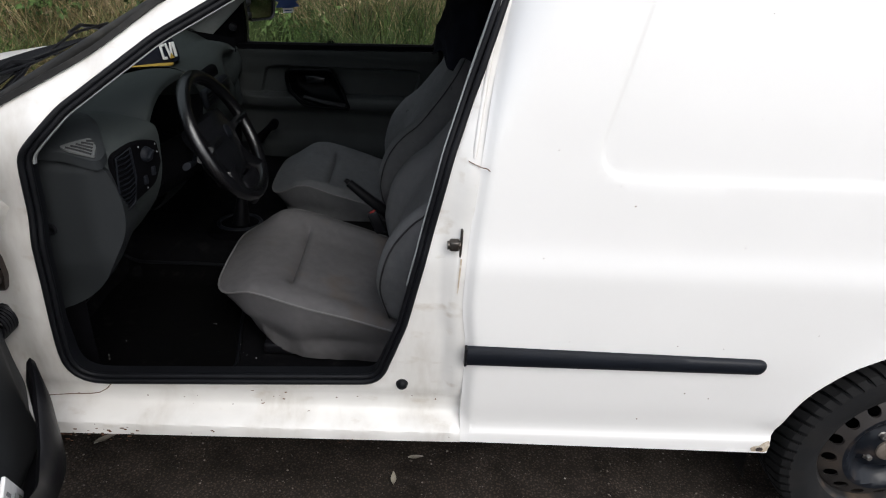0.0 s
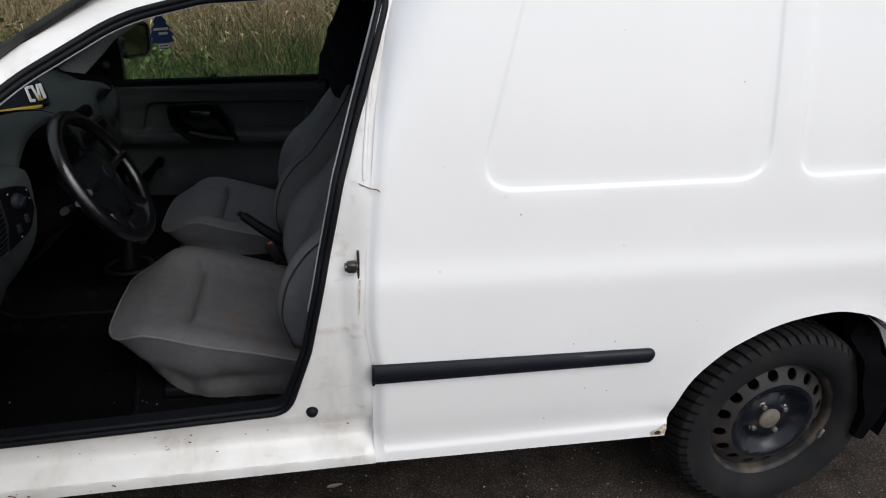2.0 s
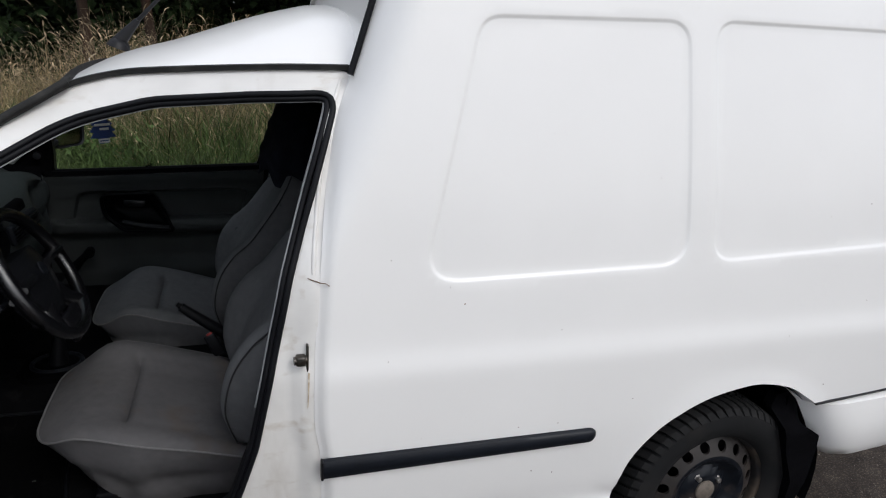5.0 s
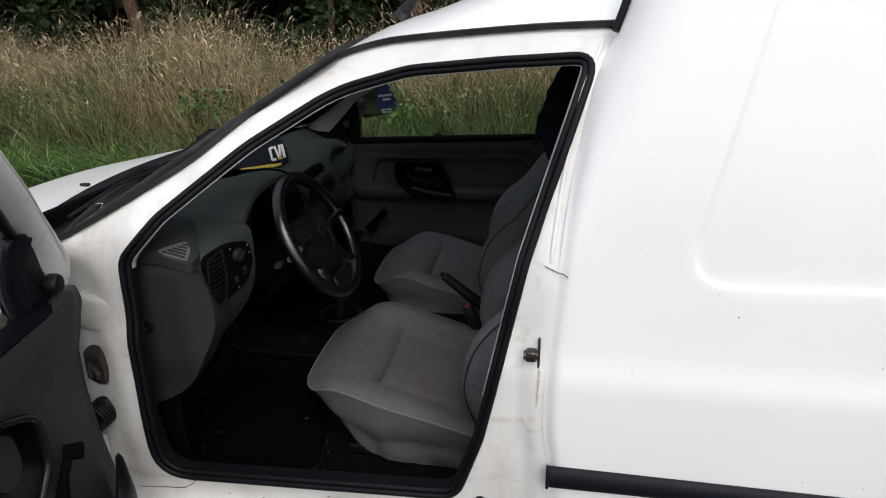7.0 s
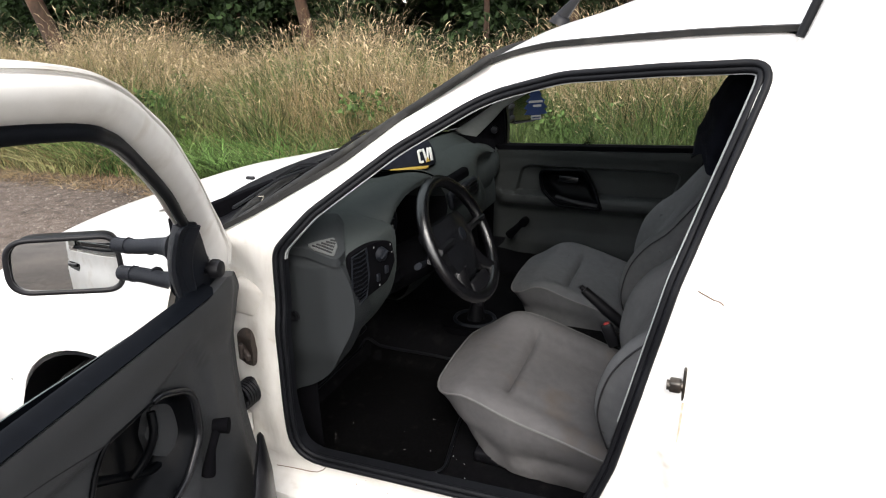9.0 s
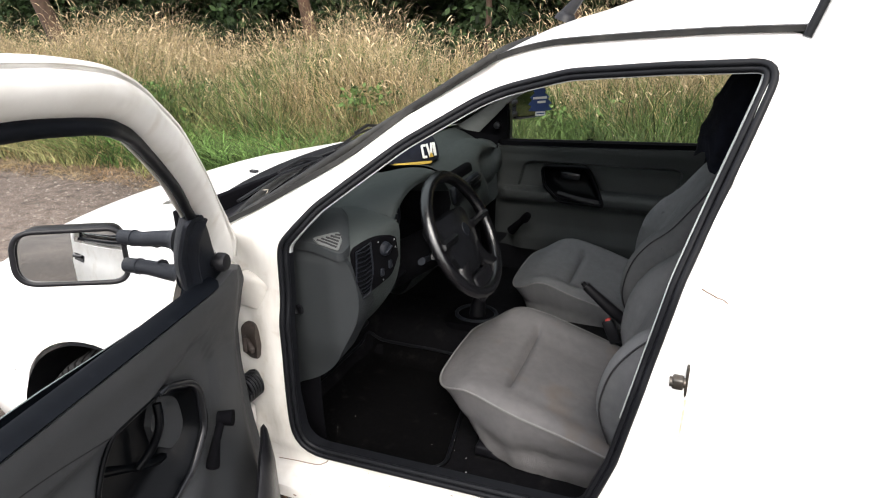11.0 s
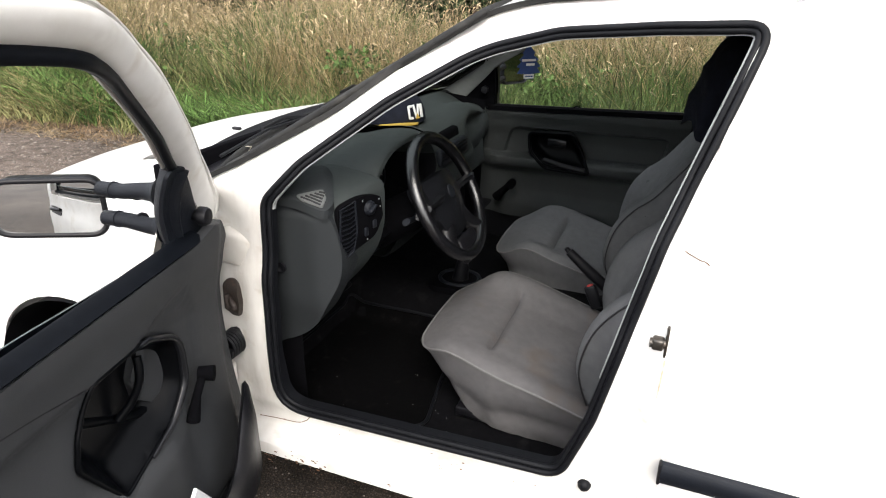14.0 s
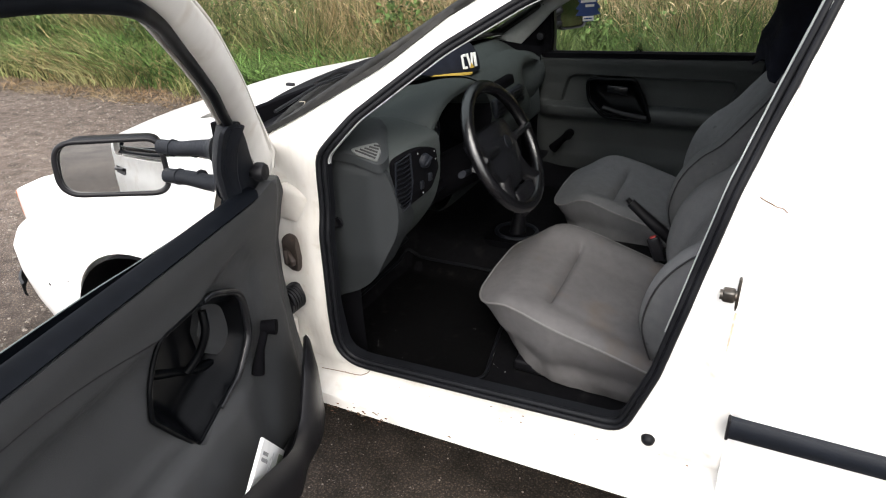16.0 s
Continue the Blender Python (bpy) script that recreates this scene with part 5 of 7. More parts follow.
bk = Shape().box((0.035, 0.022, 0.075), pose(1.262, 0.735, 0.545, 0, -25, 0), 0.006)
buckle = part("belt_buckle", bk, BLACK, van, "black belt buckle with a red button")
part("buckle_button", Shape().box((0.018, 0.014, 0.008), pose(1.249, 0.735, 0.579, 0, -25, 0), 0.003), RED, buckle, "red release button")

# ---------------------------------------------------------------- right door, closed
far_open = rounded([(0.668, 0.910, 0.012), (1.425, 0.938, 0.02), (1.545, 1.335, 0.03), (1.39, 1.332, 0.2), (1.19, 1.305, 0.3), (0.90, 1.205, 0.3), (0.680, 1.078, 0.03)], 0.03, 5)
far_ring = [(0.50, 0.42), (1.38, 0.42), (1.45, 0.80), (1.50, 1.0), (1.60, 1.385), (1.40, 1.380), (1.20, 1.362), (1.035, 1.335), (0.767, 1.190), (0.566, 1.055), (0.50, 0.98)]


pd = part("passenger_door", Shape().sheet(far_ring, lambda x, z: (x, WIDE - cab_y(x, z) - 0.02, z), 0.05, holes=[far_open], lip=(0, -0.035, 0)), BLACK, van, "closed passenger door with dark grey lining")
part("door_skin", Shape().sheet([(0.48, 0.30), (1.50, 0.30), (1.50, 0.90), (0.48, 0.88)], lambda x, z: (x, WIDE - cab_y(x, z), z), 0.08), PAINT, pd)
lin_ring = rounded([(0.53, 0.45, 0.03), (1.36, 0.45, 0.05), (1.44, 0.80, 0.2), (1.455, 0.921, 0.015), (0.655, 0.891, 0.01), (0.55, 0.885, 0.02)], 0.03, 5)


def lining_depth(x, z):
    """Relief of a door lining, towards the cabin."""
    ledge = 0.705 + 0.012 * (x - 0.7)
    d = 0.010 * ease(0.855, 0.89, z) + 0.040 * ease(ledge + 0.012, ledge, z) * ease(0.60, 0.68, x) - 0.034 * ease(0.672, 0.640, z) * ease(0.60, 0.68, x)
    d += 0.030 * ease(0.56, 0.50, z) * ease(0.66, 0.76, x)
    d -= 0.014 * ease(-0.004, 0.005, edge_distance(x, z, PANEL_REC)) * ease(0.70, 0.72, z)
    return d


PANEL_REC = rounded([(0.71, 0.690, 0.01), (1.345, 0.690, 0.02), (1.385, 0.838, 0.03), (0.745, 0.828, 0.05)], 0.03, 6)
far_folds = [(inset(dense(PANEL_REC, 0.015), o), True) for o in (-0.004, 0.0005, 0.005)] + [([(x, 0.705 + 0.012 * (x - 0.7) + o) for x in np.linspace(0.66, 1.40, 50)], False) for o in (-0.001, 0.006, 0.013)]
handle_ring = rounded([(0.822, 0.818, 0.03), (1.012, 0.826, 0.03), (1.090, 0.670, 0.010), (0.905, 0.676, 0.06), (0.832, 0.735, 0.05)], 0.02, 5)
fl = lambda x, z: WIDE - cab_y(x, z) - 0.085 - lining_depth(x, z)
part("door_lining", Shape().sheet(lin_ring, lambda x, z: (x, fl(x, z), z), 0.0125, holes=[dense(handle_ring, 0.012)], lip=(0, 0.03, 0), creases=[([q for q in line if not inside([q], inset(handle_ring, -0.012))[0] and inside([q], lin_ring)[0]], False) for line, _ in far_folds]), FAR_LINING, pd, "dark grey-green moulded door lining")
fy = lambda x, z: WIDE - side_cab(z) - 0.10
bezel = lambda x, z: WIDE - cab_y(x, z) - 0.100 - 0.026 * ease(0.75, 0.68, z)
bez = Shape().tube([(x, bezel(x, z), z) for x, z in dense(handle_ring, 0.012)], 0.0075, 8, closed=True)
bez.sheet(handle_ring, lambda x, z: (x, bezel(x, z) + 0.012 + 0.035 * ease(0.0, 0.035, edge_distance(x, z, handle_ring)), z), 0.012)
hnd = part("door_pull", bez, BOWL, pd, "black pull handle recess")
part("door_latch", Shape().box((0.085, 0.014, 0.035), pose(0.945, fy(0.945, 0.785) + 0.004, 0.780, 0, 2, 0), 0.006), GLOSS_BLACK, hnd, "black door release lever")
part("grip", Shape().tube([(0.90, fy(0, 0.70) - 0.03, 0.712), (0.98, fy(0, 0.69) - 0.04, 0.697), (1.07, fy(0, 0.68) - 0.028, 0.682)], 0.012, 8), BLACK, hnd)
cr = Shape().tube([(0.705, fy(0, 0.53) - 0.035, 0.525), (0.74, fy(0, 0.57) - 0.045, 0.565), (0.775, fy(0, 0.6) - 0.05, 0.600)], [0.020, 0.014, 0.014], 10)
cr.tube([(0.775, fy(0, 0.6) - 0.035, 0.600), (0.778, fy(0, 0.6) - 0.085, 0.602)], [0.017, 0.019], 12)
part("window_crank", cr, DEEP_BLACK, pd, "black window crank")
gp = part("window_pane", Shape().sheet(far_open, lambda x, z: (x, WIDE - cab_y(x, max(z, 1.03)) - 0.028, z), 0.08), GLASS, pd, "clear side window")
gp.visible_shadow = False
belt = Shape().sweep([(x, WIDE - side_cab(0.96) - 0.055, 0.904 + 0.036 * (x - 0.66)) for x in np.linspace(0.64, 1.46, 14)], [(-0.010, -0.03), (0.008, -0.03), (0.010, 0.0), (0.007, 0.026), (-0.010, 0.026)], (0, 1, 0))
part("window_channel", belt, DEEP_BLACK, pd)
part("mirror_sail", Shape().sheet([(0.49, 0.90), (0.662, 0.905), (0.675, 1.080)], lambda x, z: (x, WIDE - cab_y(x, z) - 0.062, z), 0.05, lip=(0, -0.015, 0)), DEEP_BLACK, pd, "black mirror corner trim")
part("mirror_knob", Shape().lathe([(0.0, 0.03), (0.014, 0.028), (0.016, 0.014), (0.012, 0.0)], Matrix.Translation((0.625, WIDE - side_cab(0.95) - 0.07, 0.975)) @ pose(0, 0, 0, 90), 16), BLACK, pd)
far_m = pose(0.672, 1.86, 1.035, 0, 2, -21)
oval = rounded([(-0.095, -0.062, 0.04), (0.095, -0.070, 0.04), (0.095, 0.066, 0.04), (-0.095, 0.070, 0.04)], 0.04, 6)
rows = [[far_m @ Vector((o, a * k, b * k)) for a, b in oval] for k, o in ((0.93, 0.012), (1.0, 0.018), (1.05, 0.010), (1.04, -0.02), (0.9, -0.06), (0.5, -0.08), (0.1, -0.085))]
far_mirror = part("wing_mirror", Shape().grid(rows, True), BLACK, pd, "black outer wing mirror")
part("mirror_glass", Shape().sheet([(a * 0.88, b * 0.86) for a, b in oval], lambda a, b: far_m @ Vector((0.012 - 0.4 * (a * a + b * b), a, b)), 0.03), DIMMED_MIRROR, far_mirror, "mirror glass")
for z in (1.0, 1.05):
    part("mirror_arm", Shape().tube([(0.64, 1.66, z - 0.01), (0.65, 1.77, z)], 0.012, 8), BLACK, far_mirror)
belt_path = [(1.62, 1.50, 1.20), (1.60, 1.46, 1.05), (1.56, 1.46, 0.8), (1.50, 1.48, 0.5)]
part("seat_belt", Shape().tube(spline(belt_path, 5), 0.022, 6, flat=0.12), BLACK, van)

# ---------------------------------------------------------------- driver door, swung open
swing = Matrix.Translation((0.52, 0.06, 0)) @ Matrix.Rotation(radians(-78), 4, "Z") @ Matrix.Translation((-0.52, -0.06, 0))
door_top = spline([(1.60, 1.432), (1.49, 1.427), (1.387, 1.420), (1.334, 1.416), (1.274, 1.407), (1.20, 1.390), (1.118, 1.369), (1.05, 1.346), (0.985, 1.319), (0.913, 1.281), (0.824, 1.221), (0.75, 1.168), (0.68, 1.117), (0.59, 1.048), (0.51, 0.97)], 5)
pane_top = spline([(1.535, 1.374), (1.45, 1.372), (1.371, 1.368), (1.313, 1.361), (1.261, 1.352), (1.203, 1.336), (1.12, 1.308), (1.02, 1.263), (0.918, 1.201), (0.833, 1.138), (0.776, 1.095), (0.735, 1.05), (0.728, 0.96)], 5)
door_open = [*pane_top, (0.745, 0.918), (1.435, 0.925)]
door_ring = [(0.56, 0.335), (1.48, 0.35), (1.478, 0.70), (1.48, 0.83), (1.493, 1.0), (1.51, 1.155), *door_top, (0.515, 0.93), (0.535, 0.80)]
door_in = table([(0.5, 0.0), (0.6, 0.003), (0.75, 0.016), (0.85, 0.023), (0.94, 0.031), (1.035, 0.046), (1.12, 0.072), (1.21, 0.105), (1.3, 0.123), (1.6, 0.125)])


def door_lean(x, z):
    return side_cab(z) + ease(0.96, 1.2, z) * door_in(x)


shell = Shape().sheet(door_ring, left(door_lean), 0.02, holes=[inset(door_open, -0.014)], lip=(0, 0.004, 0))
near_pull = rounded([(0.902, 0.828, 0.06), (0.800, 0.775, 0.07), (0.800, 0.672, 0.06), (0.860, 0.616, 0.08), (1.014, 0.574, 0.018), (1.098, 0.706, 0.025), (1.085, 0.755, 0.06), (1.044, 0.830, 0.02)], 0.03, 5)
shell.sheet([(0.66, 0.365), (1.40, 0.375), (1.478, 0.70), (1.48, 0.83), (1.485, 0.912), (0.62, 0.912), (0.585, 0.90), (0.592, 0.80), (0.595, 0.62), (0.605, 0.55)], lambda x, z: (x, door_lean(x, z) + 0.06, z), 0.03, holes=[near_pull])


def along(line, n):
    """n places at even steps along a line."""
    q = np.array(line)
    d = np.r_[0, np.cumsum(np.hypot(*np.diff(q, axis=0).T))]
    return [(float(np.interp(v, d, q[:, 0])), float(np.interp(v, d, q[:, 1]))) for v in np.linspace(0, d[-1], n)]


# the rounded inner face of the window frame
outer_line = along([(1.485, 0.93), (1.51, 1.155), (1.59, 1.40), *door_top, (0.515, 0.93)], 150)
inner_line = [min(along([(1.430, 0.93), (1.435, 0.965), *door_open[:-2], (0.72, 0.93)], 900), key=lambda q: math.dist(q, p) + 0.0) for p in outer_line]
rows = []
for p, q in zip(outer_line, inner_line):
    row = []
    for k, d in ((0.0, 0.012), (0.03, 0.026), (0.07, 0.033), (0.12, 0.035), (0.14, 0.031), (0.18, 0.032), (0.24, 0.042), (0.40, 0.050), (0.60, 0.051), (0.80, 0.047), (0.92, 0.040), (1.0, 0.028)):
        x, z = p[0] + (q[0] - p[0]) * k, p[1] + (q[1] - p[1]) * k
        row.append((x, door_lean(x, z) + d, z))
    rows.append(row)
shell.grid(rows)
door = part("driver_door", shell, PAINT_DIRTY, van, "open white driver door with dark grey lining")
door.matrix_basis = swing
fs = Shape().tube([(x, door_lean(x, z) + 0.040, z) for x, z in dense(inset(door_open, 0.003), 0.02)], 0.0085, 8, closed=True)
reveal = list(zip(inset(door_open, -0.007), inset(door_open, 0.002)))
fs.grid([[(a[0], door_lean(*a) + 0.020, a[1]), (b[0], door_lean(*b) + 0.040, b[1])] for a, b in [*reveal, reveal[0]]])
part("window_channel", fs, BELT, door, "black rubber window channel")
part("frame_edge", Shape().tube([(x, door_lean(x, z) + 0.012, z) for x, z in inset(door_open, -0.006) if z > 0.97], 0.0036, 6), PAINT_DIRTY, door, "white outer edge of the window frame")
part("window_pane", Shape().sheet([(0.74, 0.91), (1.45, 0.92), (1.45, 0.959), (1.15, 0.952), (0.82, 0.934)], lambda x, z: (x, door_lean(x, 0.95) + 0.038, z), 0.1), GLASS, door, "lowered window glass edge").visible_shadow = False
part("pane_edge", Shape().tube([(x, door_lean(x, 0.95) + 0.038, z) for x, z in spline([(0.90, 0.9386), (1.02, 0.945), (1.15, 0.9522), (1.45, 0.9592)], 5)], 0.0010, 6), PANE_EDGE, door, "pale green ground edge of the lowered glass")
lin2 = rounded([(0.572, 0.45, 0.04), (0.66, 0.345, 0.05), (1.36, 0.36, 0.05), (1.44, 0.70, 0.2), (1.475, 0.937, 0.015), (0.74, 0.936, 0.02), (0.665, 0.953, 0.012), (0.600, 0.940, 0.02), (0.578, 0.895, 0.03), (0.588, 0.815, 0.1), (0.592, 0.706, 0.1), (0.580, 0.575, 0.05)], 0.03, 5)


def near_depth(x, z):
    d = 0.010 * ease(0.85, 0.92, z) - 0.007 * ease(-0.006, 0.010, edge_distance(x, z, NEAR_REC)) + 0.020 * ease(0.60, 0.56, z) * ease(0.80, 0.90, x)
    d -= 0.02 * ease(0.65, 0.60, x)
    return d


NEAR_REC = rounded([(0.735, 0.79, 0.03), (0.79, 0.875, 0.04), (0.95, 0.822, 0.05), (1.35, 0.835, 0.03), (1.37, 0.66, 0.03), (0.735, 0.60, 0.05)], 0.03, 4)
lin_y = lambda x, z: side_cab(z) + 0.085 + near_depth(x, z)
bl = Shape().sweep([(x, side_cab(0.95) + 0.066, 0.948 + 0.004 * (x - 0.66)) for x in np.linspace(0.70, 1.46, 14)], [(-0.030, -0.012), (-0.0105, 0.027), (-0.008, 0.0275), (-0.003, 0.014), (0.004, -0.002), (0.003, -0.010)], (0, 1, 0))
part("belt_strip", bl, BELT, door, "black window belt strip")
part("lining_seam", Shape().tube([(x, lin_y(x, z) - 0.0006, z) for x, z in spline([(1.045, 0.829), (1.169, 0.859), (1.27, 0.876), (1.36, 0.880), (1.44, 0.882)], 6)], 0.0016, 5), BLACK, door)
part("door_lining", Shape().sheet(lin2, lambda x, z: (x, lin_y(x, z), z), 0.0125, holes=[near_pull], lip=(0, -0.022, 0)), LINING, door, "dark grey moulded door lining")
ring_y = lambda x, z: side_cab(z) + 0.083
bz = Shape().tube([(x, ring_y(x, z), z) for x, z in dense(near_pull, 0.014)], 0.0045, 8, closed=True)
hollow = lambda x, z: (x, ring_y(x, z) - 0.055 * ease(0.0, 0.045, edge_distance(x, z, near_pull)) + 0.002, z)
bz.sheet(near_pull, hollow, 0.012)
np_ = part("door_pull", bz, BOWL, door, "black moulded pull handle recess")
lever = rounded([(0.868, 0.785, 0.02), (0.815, 0.757, 0.03), (0.800, 0.700, 0.03), (0.815, 0.662, 0.02), (0.846, 0.648, 0.012), (0.890, 0.686, 0.012), (0.898, 0.735, 0.02)], 0.02, 4)
part("door_latch", Shape().sheet(lever, lambda x, z: (x, lin_y(x, z) - 0.024 + 0.006 * ease(0.0, 0.02, edge_distance(x, z, lever)) - 0.10 * (x - 0.80), z), 0.01, lip=(0, -0.03, 0)), LINING, np_, "dark grey release lever")
arc = [q for q in dense(near_pull, 0.012) if q[0] < 0.935]
first = next(i for i in range(len(arc)) if math.dist(arc[i], arc[i - 1]) > 0.05)
arc = arc[first:] + arc[:first]
part("grip", Shape().tube([(x, ring_y(x, z) + 0.005, z) for x, z in arc], [0.0045 + 0.0045 * math.sin(math.pi * i / (len(arc) - 1)) for i in range(len(arc))], 10), GLOSS_BLACK, np_, "glossy black grip bar")
for pts, r in (([(0.895, 0.785, 0.020), (0.905, 0.745, 0.014), (0.922, 0.705, 0.026), (0.945, 0.680, 0.042)], 0.008), ([(0.842, 0.640, 0.042), (0.90, 0.655, 0.052), (0.96, 0.690, 0.058), (1.03, 0.735, 0.052)], 0.010), ([(1.035, 0.810, 0.030), (1.062, 0.755, 0.026), (1.078, 0.710, 0.022)], 0.006)):
    part("recess_rib", Shape().tube(spline([(x, ring_y(x, z) - d, z) for x, z, d in pts], 4), r, 8), BOWL, np_)
ck = Shape().tube([(0.808, lin_y(0.80, 0.6) + 0.010, 0.582), (0.795, lin_y(0.79, 0.64) + 0.026, 0.635), (0.768, lin_y(0.77, 0.67) + 0.030, 0.672)], [0.0145, 0.0085, 0.0085], 10)
ck.tube([(0.768, lin_y(0.77, 0.67) + 0.02, 0.670), (0.760, lin_y(0.76, 0.67) + 0.050, 0.669)], [0.014, 0.0165], 14)
part("window_crank", ck, DEEP_BLACK, door, "black window crank")
pocket = Shape()
pocket_top = table([(0.60, 0.44), (0.622, 0.51), (0.642, 0.565), (0.665, 0.590), (0.70, 0.584), (0.745, 0.555), (0.785, 0.470), (0.83, 0.440), (0.90, 0.462), (1.0, 0.500), (1.1, 0.525), (1.34, 0.54)])
rows = []
for x in np.linspace(0.622, 1.34, 31):
    top = pocket_top(x)
    out = 0.006 + 0.048 * ease(0.615, 0.76, x) ** 0.7
    rows.append([(x, lin_y(x, 0.4) - 0.01, 0.335), (x, lin_y(x, 0.4) + 0.02, 0.330), (x, lin_y(x, 0.4) + 0.03 + out * 0.8, 0.345), (x, lin_y(x, 0.4) + 0.025 + out, 0.345 + (top - 0.345) * 0.6), (x, lin_y(x, 0.4) + 0.015 + out, top - 0.01), (x, lin_y(x, 0.4) + 0.008 + out, top), (x, lin_y(x, 0.4) + out, top - 0.01), (x, lin_y(x, 0.4) + out - 0.006, 0.36)])
part("door_pocket", pocket.grid(rows), BLACK, door, "black plastic door pocket")
sail = Shape().sheet(rounded([(0.622, 0.925, 0.01), (0.755, 0.935, 0.01), (0.825, 1.105, 0.012), (0.778, 1.108, 0.02), (0.708, 1.030, 0.03)], 0.01, 4), lambda x, z: (x, door_lean(x, z) + 0.060 - 0.01 * ease(0.72, 0.80, x), z), 0.02, lip=(0, -0.008, 0))
part("mirror_sail", sail, PLASTIC, door, "dark mirror corner trim")
foot_rows = []
for z in np.linspace(0.925, 1.098, 14):
    xl, slim = 0.756 + 0.40 * (z - 0.945), 1.0 - 0.3 * ease(1.06, 1.10, z)
    y0 = door_lean(xl, z)
    foot_rows.append([(xl - 0.06 + a * slim, y0 + b, z) for a, b in ((0.052, 0.036), (0.054, 0.048), (0.048, 0.052), (0.046, 0.060), (0.034, 0.066), (0.022, 0.060), (0.016, 0.050), (0.008, 0.048), (0.006, 0.0), (0.020, 0.006))])
part("mirror_foot", Shape().grid(foot_rows, True, True), PLASTIC, door, "dark mirror foot")
part("mirror_knob", Shape().lathe([(0.0, 0.035), (0.016, 0.034), (0.019, 0.028), (0.019, 0.016), (0.012, 0.012), (0.012, 0.0)], Matrix.Translation((0.682, door_lean(0.68, 0.975) + 0.056, 0.977)) @ pose(0, 0, 0, -90), 18), BLACK, door, "black mirror adjuster knob")
# mirror head on two arms
tilt = Matrix.Translation((0.685, -0.233, 0.971)) @ pose(0, 0, 0, 0, 0, 28.6)
mr = rounded([(-0.104, -0.045, 0.042), (0.102, -0.066, 0.034), (0.101, 0.051, 0.032), (-0.096, 0.062, 0.044)], 0.03, 8)


def mirror_at(a, b, out=0.0):
    return tilt @ Vector((out, a, b))


bowl = []
for k, out in ((1.0, 0.012), (1.03, 0.004), (1.035, -0.015), (0.98, -0.045), (0.75, -0.070), (0.3, -0.080)):
    bowl.append([mirror_at(a * k, b * k, out) for a, b in mr])
hd = Shape().grid(bowl, True)
hd.tube([mirror_at(a * 1.02, b * 1.03, 0.010) for a, b in mr], 0.0058, 8, closed=True)
head = part("wing_mirror", hd, BLACK, door, "black wing mirror on two arms")
part("mirror_glass", Shape().sheet(mr, lambda a, b: mirror_at(a, b, 0.010 - 0.5 * (a * a + b * b) - 0.06 * b), 0.02), MIRROR, head, "mirror glass")
for z0, z1 in ((1.022, 1.016), (0.950, 0.955)):
    arm = Shape().tube([(0.675, -0.115, z1), (0.682, -0.06, z1), (0.687, -0.015, z0), (0.689, 0.005, z0), (0.691, 0.018, z0), (0.692, 0.03, z0)], [0.0155, 0.0155, 0.0165, 0.0185, 0.0235, 0.033], 14)
    for yy in (-0.085, -0.035):
        arm.tube([(0.678, yy, z1), (0.679, yy + 0.004, z1)], [0.0175, 0.0175], 12)
    part("mirror_arm", arm, PLASTIC, head, "dark plastic mirror arm")
hl = Shape().sheet(rounded([(1.30, 0.80), (1.44, 0.805), (1.44, 0.845), (1.30, 0.84)], 0.012, 4), lambda x, z: (x, side_cab(z) - 0.004, z), 0.03, lip=(0, 0.01, 0))
hl.tube([(1.31, side_cab(0.83) - 0.008, 0.835), (1.37, side_cab(0.83) - 0.03, 0.838), (1.43, side_cab(0.83) - 0.008, 0.838)], 0.010, 8)
part("outer_handle", hl, BLACK, door, "black outer door handle")

# ---------------------------------------------------------------- loose things in the cab
rows = []
cap_m = Matrix.Translation((0.540, 0.862, 0.974)) @ pose(0, 0, 0, 0, 0, 20)
for h in np.linspace(0, 1, 12):
    r = 0.110 * math.cos(h * math.pi / 2 * 0.97) ** 0.75
    rows.append([cap_m @ Vector((r * 1.05 * math.cos(w), r * math.sin(w), 0.012 + 0.098 * math.sin(h * math.pi / 2))) for w in np.linspace(0, 2 * math.pi, 33)[:-1]])
cap = part("cap", Shape().grid(rows, True), CLOTH_NAVY, None, "", 70)
tagged(cap, "black and navy baseball cap lying on the dashboard", "cap")
brim = rounded([(0.02, -0.082, 0.03), (0.122, -0.050, 0.05), (0.122, 0.050, 0.05), (0.02, 0.082, 0.03)], 0.05, 6)
part("peak", Shape().sheet(brim, lambda a, b: cap_m @ pose(0, 0, 0, 0, 0, -66) @ Vector((a + 0.012, b, 0.018 - 1.2 * b * b)), 0.02, lip=(0, 0, -0.004)), YELLOW, cap, "yellow cap peak")
mark = cap_m @ pose(0, 0, 0, 0, 0, -38) @ pose(0.111, 0.0, 0.048, 0, -12, 0)
for yy, zz, w, hh, lean in ((-0.030, 0.0, 0.008, 0.040, 0), (-0.021, 0.018, 0.014, 0.008, 0), (-0.021, -0.018, 0.014, 0.008, 0), (-0.003, 0.0, 0.008, 0.044, 12), (0.010, 0.0, 0.008, 0.044, -12), (0.025, 0.0, 0.011, 0.042, 0)):
    part("badge_bar", Shape().box((0.004, w, hh), mark @ pose(0, yy, zz, lean, 0, 0), 0.0015), WHITE_PRINT, cap, "plain white badge shape")
part("badge_wedge", Shape().add([mark @ Vector(q) for q in ((0.003, -0.008, -0.022), (0.003, 0.014, -0.022), (0.003, 0.003, -0.006))], [(0, 1, 2)]), YELLOW, cap, "small yellow wedge on the badge", 0)
part("crown_seam", Shape().box((0.012, 0.012, 0.008), cap_m @ pose(0, 0, 0.110), 0.003), CLOTH_NAVY, cap)

